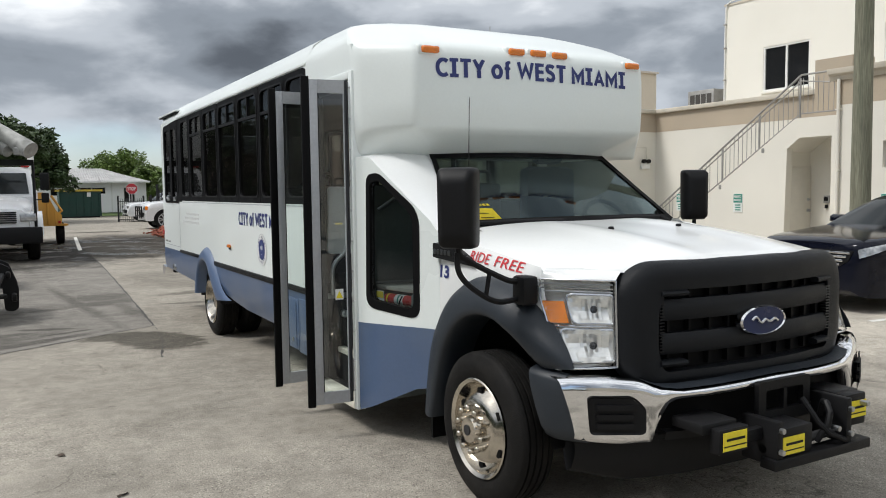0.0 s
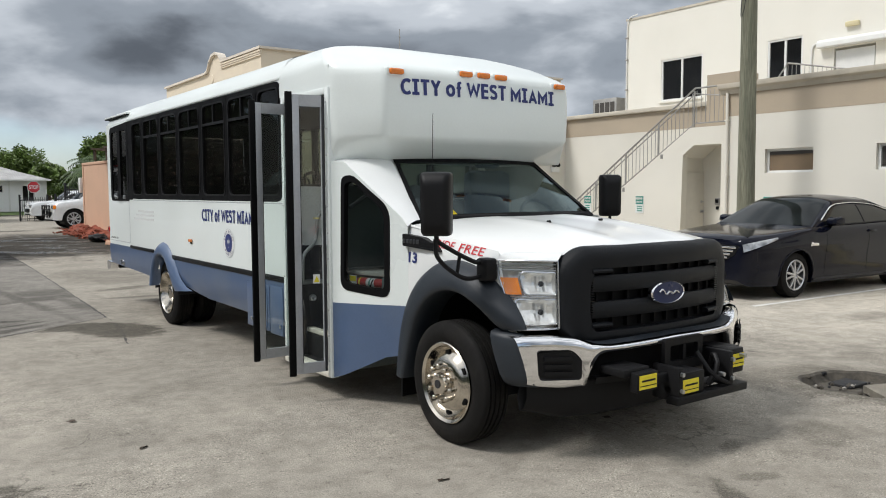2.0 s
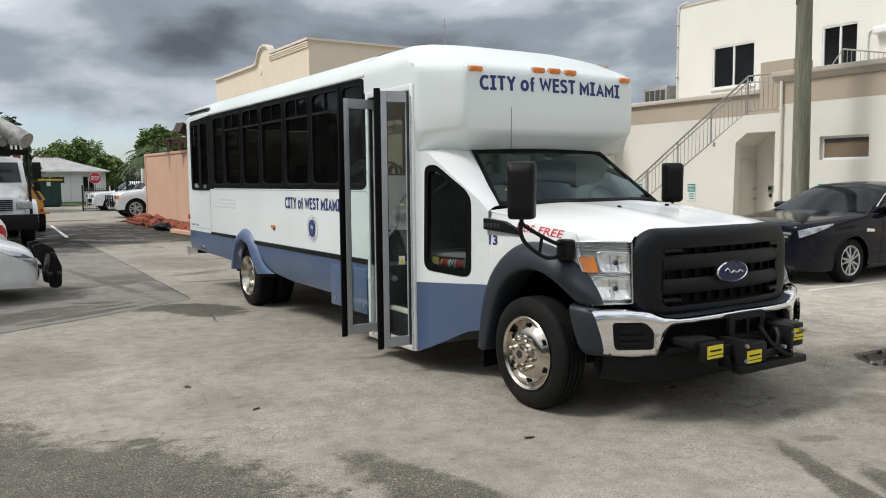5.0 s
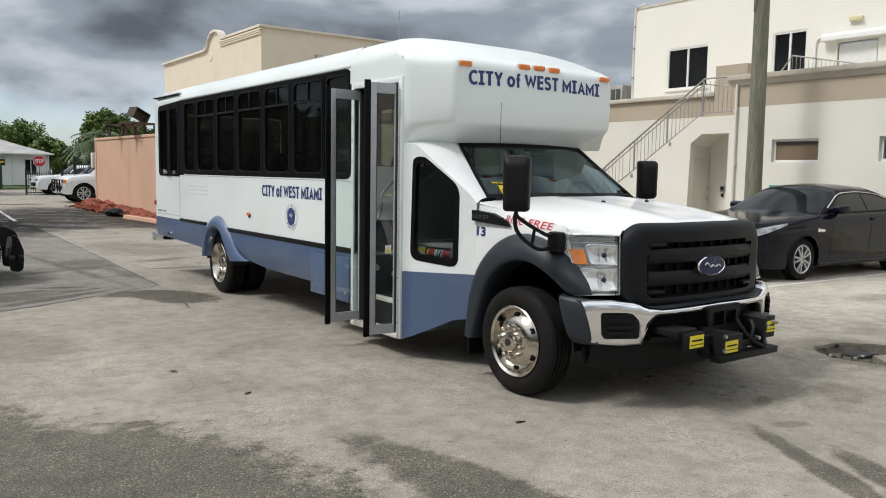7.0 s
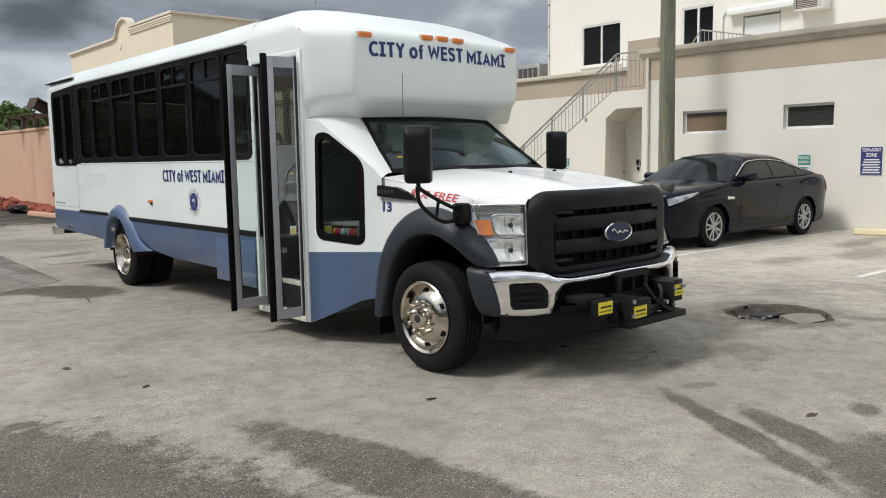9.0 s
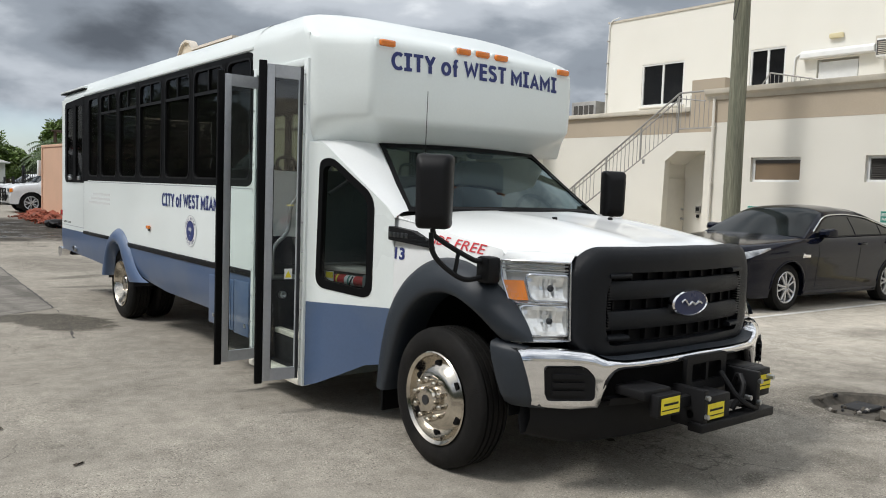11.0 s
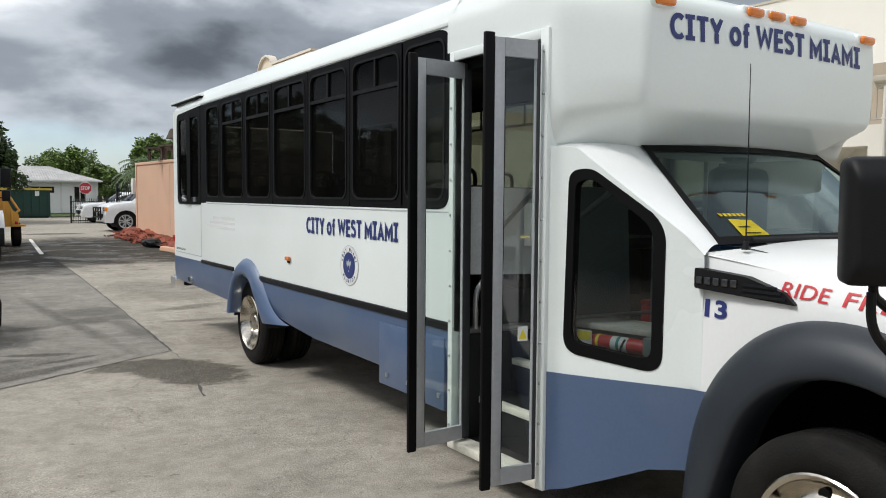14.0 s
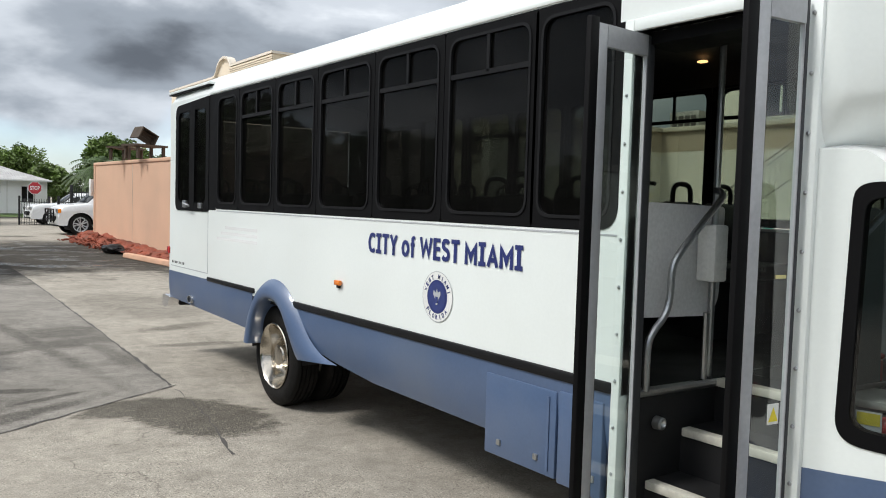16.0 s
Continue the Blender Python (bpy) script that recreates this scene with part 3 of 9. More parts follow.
def rounded(corners, r, seg=5):
    """The outline of a polygon with its corners rounded by r."""
    out = []
    n = len(corners)
    rs = r if isinstance(r, (list, tuple)) else [r] * n
    for i in range(n):
        p, a, b = Vector(corners[i]), Vector(corners[i - 1]), Vector(corners[(i + 1) % n])
        q = min(rs[i], (a - p).length * 0.45, (b - p).length * 0.45)
        s, e = p + (a - p).normalized() * q, p + (b - p).normalized() * q
        for k in range(seg + 1):
            t = k / seg
            out.append(((1 - t) ** 2 * s + 2 * t * (1 - t) * p + t * t * e)[:])
    return out


def frame_ring(bm, outer, inner, a, b, axis="x"):
    """A frame between two outlines of equal length, from depth a to b."""
    def put(u, v, w):
        return {"x": (w, u, v), "y": (u, w, v), "z": (u, v, w)}[axis]
    rings = [[put(u, v, a) for u, v in inner], [put(u, v, a) for u, v in outer], [put(u, v, b) for u, v in outer],
             [put(u, v, b) for u, v in inner], [put(u, v, a) for u, v in inner]]
    loft(bm, rings)
    bmesh.ops.remove_doubles(bm, verts=bm.verts, dist=1e-5)


def sheet(bm, grid):
    """Faces over a grid of points."""
    rows = [[bm.verts.new(p) for p in r] for r in grid]
    for a, b in zip(rows, rows[1:]):
        for i in range(len(a) - 1):
            bm.faces.new((a[i], a[i + 1], b[i + 1], b[i]))
    return rows


def thick(bm, d):
    bmesh.ops.solidify(bm, geom=list(bm.faces), thickness=d)
    return bm


def wall(bm, u0, u1, z0, z1, a, b, holes, axis="x"):
    """A wall from u0 to u1 and z0 to z1, from depth a to b along axis, with rectangular holes (u0, u1, z0, z1)."""
    us = sorted({u0, u1, *[h[0] for h in holes], *[h[1] for h in holes]})
    zs = sorted({z0, z1, *[h[2] for h in holes], *[h[3] for h in holes]})
    us = [u for u in us if u0 <= u <= u1]
    zs = [z for z in zs if z0 <= z <= z1]

    def solid(i, j):
        if not (0 <= i < len(us) - 1 and 0 <= j < len(zs) - 1):
            return False
        u, z = (us[i] + us[i + 1]) / 2, (zs[j] + zs[j + 1]) / 2
        return not any(h[0] < u < h[1] and h[2] < z < h[3] for h in holes)

    def put(u, z, w):
        return (w, u, z) if axis == "x" else (u, w, z)
    cache = {}

    def v(i, j, w):
        if (i, j, w) not in cache:
            cache[i, j, w] = bm.verts.new(put(us[i], zs[j], w))
        return cache[i, j, w]
    for i in range(len(us) - 1):
        for j in range(len(zs) - 1):
            if not solid(i, j):
                continue
            bm.faces.new((v(i, j, a), v(i + 1, j, a), v(i + 1, j + 1, a), v(i, j + 1, a)))
            bm.faces.new((v(i, j, b), v(i, j + 1, b), v(i + 1, j + 1, b), v(i + 1, j, b)))
            for (di, dj), (p, q) in {(-1, 0): ((i, j), (i, j + 1)), (1, 0): ((i + 1, j), (i + 1, j + 1)),
                                     (0, -1): ((i, j), (i + 1, j)), (0, 1): ((i, j + 1), (i + 1, j + 1))}.items():
                if not solid(i + di, j + dj):
                    bm.faces.new((v(*p, a), v(*q, a), v(*q, b), v(*p, b)))


def letters(body, bold=0.0, extrude=0.0, shear=0.0, spacing=1.0):
    """A bmesh of writing in the built-in font, scaled to a width and height of 1 from (0, 0) in x and y."""
    cu = bpy.data.curves.new("writing", "FONT")
    cu.body, cu.offset, cu.extrude, cu.shear, cu.space_character = body, bold, 0.0, shear, spacing
    cu.resolution_u = 3
    ob = new("writing", cu)
    bpy.context.view_layer.update()
    me = bpy.data.meshes.new_from_object(ob.evaluated_get(bpy.context.evaluated_depsgraph_get()))
    bpy.data.objects.remove(ob)
    bm = bmesh.new()
    bm.from_mesh(me)
    bpy.data.meshes.remove(me)
    bmesh.ops.remove_doubles(bm, verts=bm.verts, dist=1e-4)
    xs, ys = [v.co.x for v in bm.verts], [v.co.y for v in bm.verts]
    x0, y0, w, h = min(xs), min(ys), max(xs) - min(xs), max(ys) - min(ys)
    for v in bm.verts:
        v.co = Vector(((v.co.x - x0) / w, (v.co.y - y0) / h, 0))
    return bm


STROKES = {
    "I": (0.56, [[(0.0, 0.91), (0.56, 0.91)], [(0.28, 0.82), (0.28, 0.18)], [(0.0, 0.09), (0.56, 0.09)]]),
    "T": (0.70, [[(0.0, 0.91), (0.70, 0.91)], [(0.35, 0.82), (0.35, 0.0)]]),
    "E": (0.62, [[(0.11, 0.0), (0.11, 1.0)], [(0.22, 0.91), (0.62, 0.91)], [(0.22, 0.52), (0.59, 0.52)], [(0.22, 0.09), (0.62, 0.09)]]),
    "Y": (0.78, [[(0.08, 1.0), (0.39, 0.48), (0.70, 1.0)], [(0.39, 0.40), (0.39, 0.0)]]),
    "W": (1.16, [[(0.09, 1.0), (0.31, 0.06), (0.58, 0.90), (0.85, 0.06), (1.07, 1.0)]]),
    "M": (0.96, [[(0.11, 0.0), (0.11, 0.93), (0.48, 0.28), (0.85, 0.93), (0.85, 0.0)]]),
    "A": (0.82, [[(0.08, 0.0), (0.41, 0.95), (0.74, 0.0)], [(0.27, 0.29), (0.55, 0.29)]]),
    "f": (0.46, [[(0.44, 0.98), (0.30, 0.97), (0.21, 0.86), (0.21, 0.0)]]),
}
for _name, _turns in (("C", (48, 312)), ("o", (0, 360))):
    _h, _c = (0.41, 0.5) if _name == "C" else (0.30, 0.39)
    _w = 0.37 if _name == "C" else 0.27
    _x = 0.46 if _name == "C" else 0.37
    STROKES[_name] = (0.74, [[(_x + _w * math.cos(radians(_turns[0] + (_turns[1] - _turns[0]) * k / 20)), _c + _h * math.sin(radians(_turns[0] + (_turns[1] - _turns[0]) * k / 20))) for k in range(21)]])
STROKES["S"] = (0.70, [[(0.60, 0.80), (0.52, 0.88), (0.36, 0.91), (0.20, 0.88), (0.12, 0.78), (0.13, 0.66), (0.22, 0.58), (0.36, 0.53), (0.50, 0.47), (0.58, 0.37), (0.59, 0.24), (0.51, 0.13), (0.34, 0.09), (0.18, 0.12), (0.08, 0.21)]])


def block_letters(text, gap=0.12, spans=False):
    """Heavy sign letters with slab I, as strips, scaled to a width and height of 1."""
    if spans:
        found, x = [], 0.0
        for word in text.split(" "):
            w = sum(STROKES[ch][0] + gap for ch in word) - gap
            found.append((x, x + w))
            x += w + gap + 0.34
        return found
    bm = bmesh.new()
    x = 0.0
    for ch in text:
        if ch == " ":
            x += 0.34
            continue
        w, lines = STROKES[ch]
        for line in lines:
            pts = [Vector(p) for p in line]
            horizontal = len(pts) == 2 and abs(pts[0].y - pts[1].y) < 1e-6
            wt = 0.195 if horizontal or ch in "CSo" else (0.265 if len(pts) == 2 else 0.245)
            loop = (pts[0] - pts[-1]).length < 1e-5
            rows = []
            for i, p in enumerate(pts):
                a = pts[i - 1] if i else (pts[-2] if loop else None)
                b = pts[i + 1] if i < len(pts) - 1 else (pts[1] if loop else None)
                d0 = (p - a).normalized() if a is not None else (b - p).normalized()
                d1 = (b - p).normalized() if b is not None else d0
                n0, n1 = Vector((-d0.y, d0.x)), Vector((-d1.y, d1.x))
                m = n0 + n1
                m = m.normalized() if m.length > 1e-4 else n0
                k = wt / 2 / max(0.35, m.dot(n0))
                if ch in "CSo":
                    k *= 1 + 0.25 * abs(m.x)
                rows.append([(x + p.x + m.x * k, min(1.0, max(0.0, p.y + m.y * k)), 0), (x + p.x - m.x * k, min(1.0, max(0.0, p.y - m.y * k)), 0)])
            sheet(bm, rows)
        if ch == "f":
            for u0, u1 in ((0.02, 0.108), (0.312, 0.42)):
                sheet(bm, [[(x + u0, 0.66, 0), (x + u0, 0.51, 0)], [(x + u1, 0.66, 0), (x + u1, 0.51, 0)]])
        x += w + gap
    x -= gap
    for v in bm.verts:
        v.co.x /= x
    return bm


def sign_words(name, text, mat, parent, place, label=""):
    """Sign letters with each word a part of its own."""
    marks = block_letters(text, spans=True)
    lo, total = 0, marks[-1][1]
    for word, (a, b) in zip(text.split(" "), marks):
        bm = block_letters(word)
        for v in bm.verts:
            v.co = Vector(place((a + (b - a) * v.co.x) / total, v.co.y))
        part(name, bm, mat, parent, label, smooth=0)


def writing(name, body, mat, parent, place, bold=0.02, shear=0.0, spacing=1.0, label="", cut=False):
    """Writing mapped by place(u, v) -> point, with u and v from 0 to 1."""
    bm = letters(body, bold, 0, shear, spacing)
    if cut:
        bmesh.ops.triangulate(bm, faces=bm.faces)
        bmesh.ops.subdivide_edges(bm, edges=bm.edges, cuts=1)
    for v in bm.verts:
        v.co = Vector(place(v.co.x, v.co.y))
    return part(name, bm, mat, parent, label, smooth=0)

# ---- ground ----
DRAIN = Vector((2.56, -0.88, 0.0))


def drain_edge(k, r):
    """The ragged round edge of the sunken drain."""
    a = 2 * math.pi * k / 64
    q = r * (1 + 0.045 * math.sin(3 * a + 0.6) + 0.03 * math.sin(7 * a) + 0.018 * math.sin(13 * a + 2))
    return Vector((DRAIN.x + q * math.cos(a), DRAIN.y + q * math.sin(a), 0.0))


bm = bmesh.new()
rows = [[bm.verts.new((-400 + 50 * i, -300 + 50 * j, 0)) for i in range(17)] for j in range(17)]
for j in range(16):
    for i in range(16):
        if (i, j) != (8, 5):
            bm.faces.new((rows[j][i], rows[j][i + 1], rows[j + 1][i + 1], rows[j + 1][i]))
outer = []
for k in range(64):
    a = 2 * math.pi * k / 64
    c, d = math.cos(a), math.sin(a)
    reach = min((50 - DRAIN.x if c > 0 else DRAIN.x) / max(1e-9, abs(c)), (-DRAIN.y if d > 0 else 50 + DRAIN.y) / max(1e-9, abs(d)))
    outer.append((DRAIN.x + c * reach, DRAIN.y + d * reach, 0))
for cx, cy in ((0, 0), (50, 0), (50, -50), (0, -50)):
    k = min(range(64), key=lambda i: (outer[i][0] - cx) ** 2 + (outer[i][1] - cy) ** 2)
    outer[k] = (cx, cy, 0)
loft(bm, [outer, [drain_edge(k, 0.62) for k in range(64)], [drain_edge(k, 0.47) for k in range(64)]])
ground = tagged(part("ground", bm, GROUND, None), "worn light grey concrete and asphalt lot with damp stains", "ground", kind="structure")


def strip(bm, pts, w, z=0.004, jitter=0.0, seed=1):
    """A thin flat band along a line."""
    rnd = random.Random(seed)
    fine = []
    for a, b in zip(pts, pts[1:]):
        a, b = Vector(a), Vector(b)
        k = max(1, int((b - a).length / 0.12)) if jitter else 1
        fine += [a.lerp(b, i / k) for i in range(k)]
    fine.append(Vector(pts[-1]))
    rows = []
    for i, p in enumerate(fine):
        d = (fine[min(i + 1, len(fine) - 1)] - fine[max(i - 1, 0)]).normalized()
        s = Vector((-d.y, d.x)) * w * (1 + (rnd.uniform(-0.7, 0.9) if jitter else 0)) / 2
        o = Vector((rnd.uniform(-1, 1), rnd.uniform(-1, 1))) * jitter
        rows.append([(*(p + o + s), z), (*(p + o - s), z)])
    sheet(bm, rows)


bm = bmesh.new()
strip(bm, [(-1.16, 18.0), (-1.35, 13.0), (-1.64, 6.75)], 0.022, jitter=0.01, seed=2)
strip(bm, [(-1.6, 6.75), (-3.31, 5.74), (-5.2, 4.9)], 0.016, jitter=0.014, seed=3)
strip(bm, [(-1.64, 6.75), (-1.72, 5.6), (-1.84, 5.05)], 0.006, jitter=0.02, seed=4)
strip(bm, [(-1.84, 5.05), (-1.91, 4.68)], 0.018, jitter=0.012, seed=5)
tagged(part("pavement_crack", bm, CRACK, None, smooth=0), "dark ragged crack along the joint of the old pavement", "crack", kind="structure")


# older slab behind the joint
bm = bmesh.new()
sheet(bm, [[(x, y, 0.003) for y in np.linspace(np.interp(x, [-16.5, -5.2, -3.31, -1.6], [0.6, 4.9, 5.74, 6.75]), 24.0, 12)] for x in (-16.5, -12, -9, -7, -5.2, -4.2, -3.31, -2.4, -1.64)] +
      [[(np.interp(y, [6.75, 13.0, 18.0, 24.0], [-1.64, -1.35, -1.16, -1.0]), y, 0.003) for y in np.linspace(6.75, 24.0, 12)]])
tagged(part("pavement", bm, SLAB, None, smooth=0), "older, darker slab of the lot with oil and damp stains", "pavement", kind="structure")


def painted_line(pts, w):
    bm = bmesh.new()
    strip(bm, pts, w, 0.0045)
    return tagged(part("parking_line", bm, LINE_WHITE, None, smooth=0), "worn white painted parking line on the lot", "road marking", kind="structure")


painted_line([(5.75, 2.2), (11.0, 1.95)], 0.09)
painted_line([(-0.70, 29.6), (-1.19, 21.8)], 0.11)
painted_line([(5.3, -0.55), (11.0, -0.75)], 0.09)
painted_line([(-1.4, 21.7), (-4.6, 22.6)], 0.09)

# drain in a low spot of the lot
drain = thing("drain_cover", "round sunken drain choked with silt, rubble and broken concrete", "drain", (DRAIN.x, DRAIN.y, -0.09), 0)
rnd = random.Random(31)
bm = bmesh.new()
loft(bm, [[drain_edge(k, r) - DRAIN + Vector((0, 0, z)) for k in range(64)] for r, z in ((0.475, 0.091), (0.45, 0.075), (0.43, 0.03), (0.41, 0.004))])
part("rim", bm, SILT, drain, "crumbled dark rim")
bm = bmesh.new()
sheet(bm, [[(x, y, 0.006 + 0.02 * noise.noise((x * 6, y * 6, 0.3)) + 0.01 * noise.noise((x * 21, y * 21, 3))) for x in np.linspace(-0.45, 0.45, 28)] for y in np.linspace(-0.45, 0.45, 28)])
part("pit", bm, SILT, drain, "dark silted pit")
part("plug", prismm([(-0.30, -0.36), (0.05, -0.42), (0.30, -0.26), (0.20, -0.10), (-0.02, -0.02), (-0.14, -0.16)], 0.02, 0.078, "z"), DRAIN_SLAB, drain, "pale broken concrete slab")
part("grate", boxm(0.02, 0.30, 0.10, 0.30, 0.012, 0.035, bevel=0.006), DARK_STEEL, drain, "rusted iron plate")
for k in range(46):
    a, q, r = rnd.uniform(0, 6.28), rnd.uniform(0.1, 0.44), rnd.uniform(0.008, 0.024)
    bm = bmesh.new()
    bmesh.ops.create_icosphere(bm, subdivisions=1, radius=r, matrix=Matrix.Translation((math.cos(a) * q, math.sin(a) * q, 0.02 + r * 0.4 + (0.05 if q > 0.4 else 0))))
    for v in bm.verts:
        v.co += Vector((rnd.uniform(-1, 1), rnd.uniform(-1, 1), rnd.uniform(-0.5, 0.5))) * r * 0.25
    part("stone", bm, (DARK_STEEL, SILT, CURB_GREY, SILT)[k % 4], drain, smooth=0)

# ---- municipal building beside the lot: lower wall with a roof terrace ----
WX = 11.3          # face of the low wall
TOP = 3.2          # underside of the tan band
CORN = 3.68        # underside of the cornice

low_holes = [(4.51, 5.57, 1.95, 2.45), (2.27, 3.28, 1.97, 2.46), (-2.6, -1.6, 1.97, 2.46)]
bm = bmesh.new()
wall(bm, -14.0, 6.54, -0.05, TOP, WX, WX + 0.25, low_holes)
wall_east = tagged(part("wall_east", bm, STUCCO, None, smooth=0), "cream stucco wall of a low municipal building", "wall", kind="structure")
part("band", boxm(WX - 0.004, WX + 0.25, -14.0, 6.544, TOP, CORN), TAN, wall_east, "tan painted band")
bm = bmesh.new()
prism(bm, [(WX - 0.16, 3.86), (WX - 0.14, 3.80), (WX - 0.06, 3.76), (WX - 0.03, CORN), (WX + 0.3, CORN), (WX + 0.3, 3.9), (WX - 0.16, 3.9)], -14.0, 6.66, "y")
part("cornice", bm, TRIM_GREY, wall_east, "weathered projecting cornice")
# return of the low wall towards the stair
bm = bmesh.new()
wall(bm, WX + 0.25, 13.4, -0.05, TOP, 6.29, 6.54, [], "y")
tagged(part("wall_return", bm, STUCCO, None, smooth=0), "cream stucco return wall beside the stair", "wall", kind="structure")
tagged(part("wall_return_band", boxm(WX + 0.25, 13.4, 6.29, 6.545, TOP, 3.9), TAN, None, smooth=0), "tan band on the return wall", "trim", kind="structure")
# wall behind the stair and the wing that comes forward
bm = bmesh.new()
wall(bm, 6.3, 13.9, -0.05, TOP, 13.4, 13.65, [])
tagged(part("wall_stair_back", bm, STUCCO, None, smooth=0), "cream stucco wall behind the outside stair", "wall", kind="structure")
tagged(part("wall_stair_band", boxm(13.396, 13.65, 6.54, 13.9, TOP, 3.72), TAN, None, smooth=0), "tan painted band over the stair wall", "trim", kind="structure")
tagged(part("trim_stair", boxm(13.3, 13.7, 6.54, 13.9, 3.724, 3.84, bevel=0.02), TRIM_GREY, None), "weathered coping over the stair wall", "trim", kind="structure")
bm = bmesh.new()
wall(bm, 7.5, 13.4, -0.05, TOP, 13.65, 13.9, [], "y")
tagged(part("wall_wing", bm, STUCCO, None, smooth=0), "cream stucco wing wall behind the bus", "wall", kind="structure")
tagged(part("wall_wing_band", boxm(7.5, 13.396, 13.645, 13.9, TOP, 3.72), TAN, None, smooth=0), "tan painted band on the wing", "trim", kind="structure")
tagged(part("trim_wing", boxm(7.5, 13.3, 13.55, 13.95, 3.724, 3.84, bevel=0.02), TRIM_GREY, None), "weathered coping on the wing", "trim", kind="structure")
# flat roofs behind the parapets
tagged(part("roof_low", boxm(WX + 0.25, 30.0, -14.0, 6.29, 3.3, 3.45), TRIM_GREY, None, smooth=0), "flat roof terrace", "roof", kind="structure")
tagged(part("roof_back", boxm(13.65, 30.0, 6.29, 20.0, 3.3, 3.45), TRIM_GREY, None, smooth=0), "flat roof behind the stair", "roof", kind="structure")
tagged(part("roof_wing", boxm(7.5, 13.65, 13.9, 20.0, 3.3, 3.45), TRIM_GREY, None, smooth=0), "flat roof of the wing", "roof", kind="structure")


def low_window(y0, y1, z0, z1, kind):
    e = thing("window_low", "small recessed high window in the cream wall", "window", (WX, (y0 + y1) / 2, z0), 0, kind="structure")
    w, h = (y1 - y0) / 2, z1 - z0
    bm = bmesh.new()
    o = [(-w, 0), (w, 0), (w, h), (-w, h)]
    i = [(-w + 0.05, 0.05), (w - 0.05, 0.05), (w - 0.05, h - 0.05), (-w + 0.05, h - 0.05)]
    frame_ring(bm, o, i, 0.09, 0.15)
    part("window_frame", bm, WHITE_TRIM, e, "thin white frame")
    if kind == "board":
        part("infill_board", boxm(0.11, 0.13, -w + 0.05, w - 0.05, 0.05, h - 0.05), BOARD, e, "brown board behind the opening")
        # dark strip in place of the shadow line under the window head
        part("head_rail", boxm(0.095, 0.105, -w + 0.05, w - 0.05, h - 0.12, h - 0.05), LOUVER, e)
    else:
        part("backing", boxm(0.16, 0.18, -w + 0.05, w - 0.05, 0.05, h - 0.05), LOUVER, e)
        n = 9
        for k in range(n):
            z = 0.06 + (h - 0.12) * (k + 0.5) / n
            s = boxm(-0.03, 0.03, -w + 0.06, w - 0.06, -0.004, 0.004)
            ob = part("louver_slat", s, LOUVER, e)
            ob.matrix_basis = pose(0.12, 0, z, 0, -40, 0)
    return e


low_window(4.51, 5.57, 1.95, 2.45, "board")
low_window(2.27, 3.28, 1.97, 2.46, "louver")
low_window(-2.6, -1.6, 1.97, 2.46, "louver")

# drainpipe at the corner
pipe = thing("drainpipe", "painted cream drainpipe at the wall corner", "pipe", (WX - 0.06, 6.46, 0))
part("downpipe", cylm((0, 0, 0), (0, 0, 3.7), 0.032, seg=12), STUCCO, pipe)
for z in (0.6, 1.9, 3.1):
    part("bracket", boxm(-0.036, 0.06, -0.045, 0.045, z, z + 0.025), STUCCO, pipe)

# ---- outside stair with a store under it ----
SX = 12.4          # open face of the stair
LAND = 3.12
stair = thing("outside_stair", "cream stucco outside stair with a galvanised railing", "stair", (0, 0, 0), kind="structure")
Y_TOP, Y_BOT = 8.2, 12.6
steps = 17
bm = bmesh.new()
outline = [(6.54, -0.05), (7.40, -0.05), (7.40, 2.69), (8.18, 2.69), (8.50, 2.46), (8.56, -0.05), (Y_BOT + 0.1, -0.05), (Y_BOT + 0.1, 0.14),
           (Y_TOP + 0.1, LAND), (6.54, LAND)]
prism(bm, outline, SX, SX + 0.2, "x")
part("flank_wall", bm, STUCCO, stair)
for k in range(steps):
    y = Y_TOP + (Y_BOT - Y_TOP) * k / steps
    z = LAND - (LAND - 0.0) * k / steps - 0.02
    part("tread", boxm(SX + 0.2, 13.39, y, y + (Y_BOT - Y_TOP) / steps + 0.02, z - 0.2, z - 0.03), STUCCO, stair)
part("landing", boxm(SX + 0.2, 13.39, 6.55, Y_TOP, LAND - 0.2, LAND - 0.02), STUCCO, stair)
# alcove under the stair
part("alcove_back", boxm(13.36, 13.39, 7.2, 8.75, 0, 2.9), STUCCO, stair)
part("alcove_side", boxm(SX + 0.2, 13.36, 8.60, 8.75, 0, 2.69), STUCCO, stair)
part("alcove_soffit", prismm([(7.4, 2.69), (8.18, 2.69), (8.50, 2.46), (8.60, 2.40), (8.60, 2.76), (7.4, 2.76)], SX + 0.2, 13.36, "x"), STUCCO, stair)
part("alcove_jamb", boxm(SX + 0.2, 13.36, 7.2, 7.4, 0, 2.69), STUCCO, stair)
store = thing("store_door", "plain cream metal door with steel knob in the alcove", "door", (12.98, 8.59, 0.0))
part("leaf", boxm(-0.36, 0.36, -0.03, 0.004, 0.02, 2.03, bevel=0.006), DOOR_PAINT, store)
bm = bmesh.new()
frame_ring(bm, [(-0.375, 0.0), (0.375, 0.0), (0.375, 2.08), (-0.375, 2.08)], [(-0.365, 0.01), (0.365, 0.01), (0.365, 2.04), (-0.365, 2.04)], -0.022, 0.008, "y")
part("door_frame", bm, DOOR_PAINT, store)
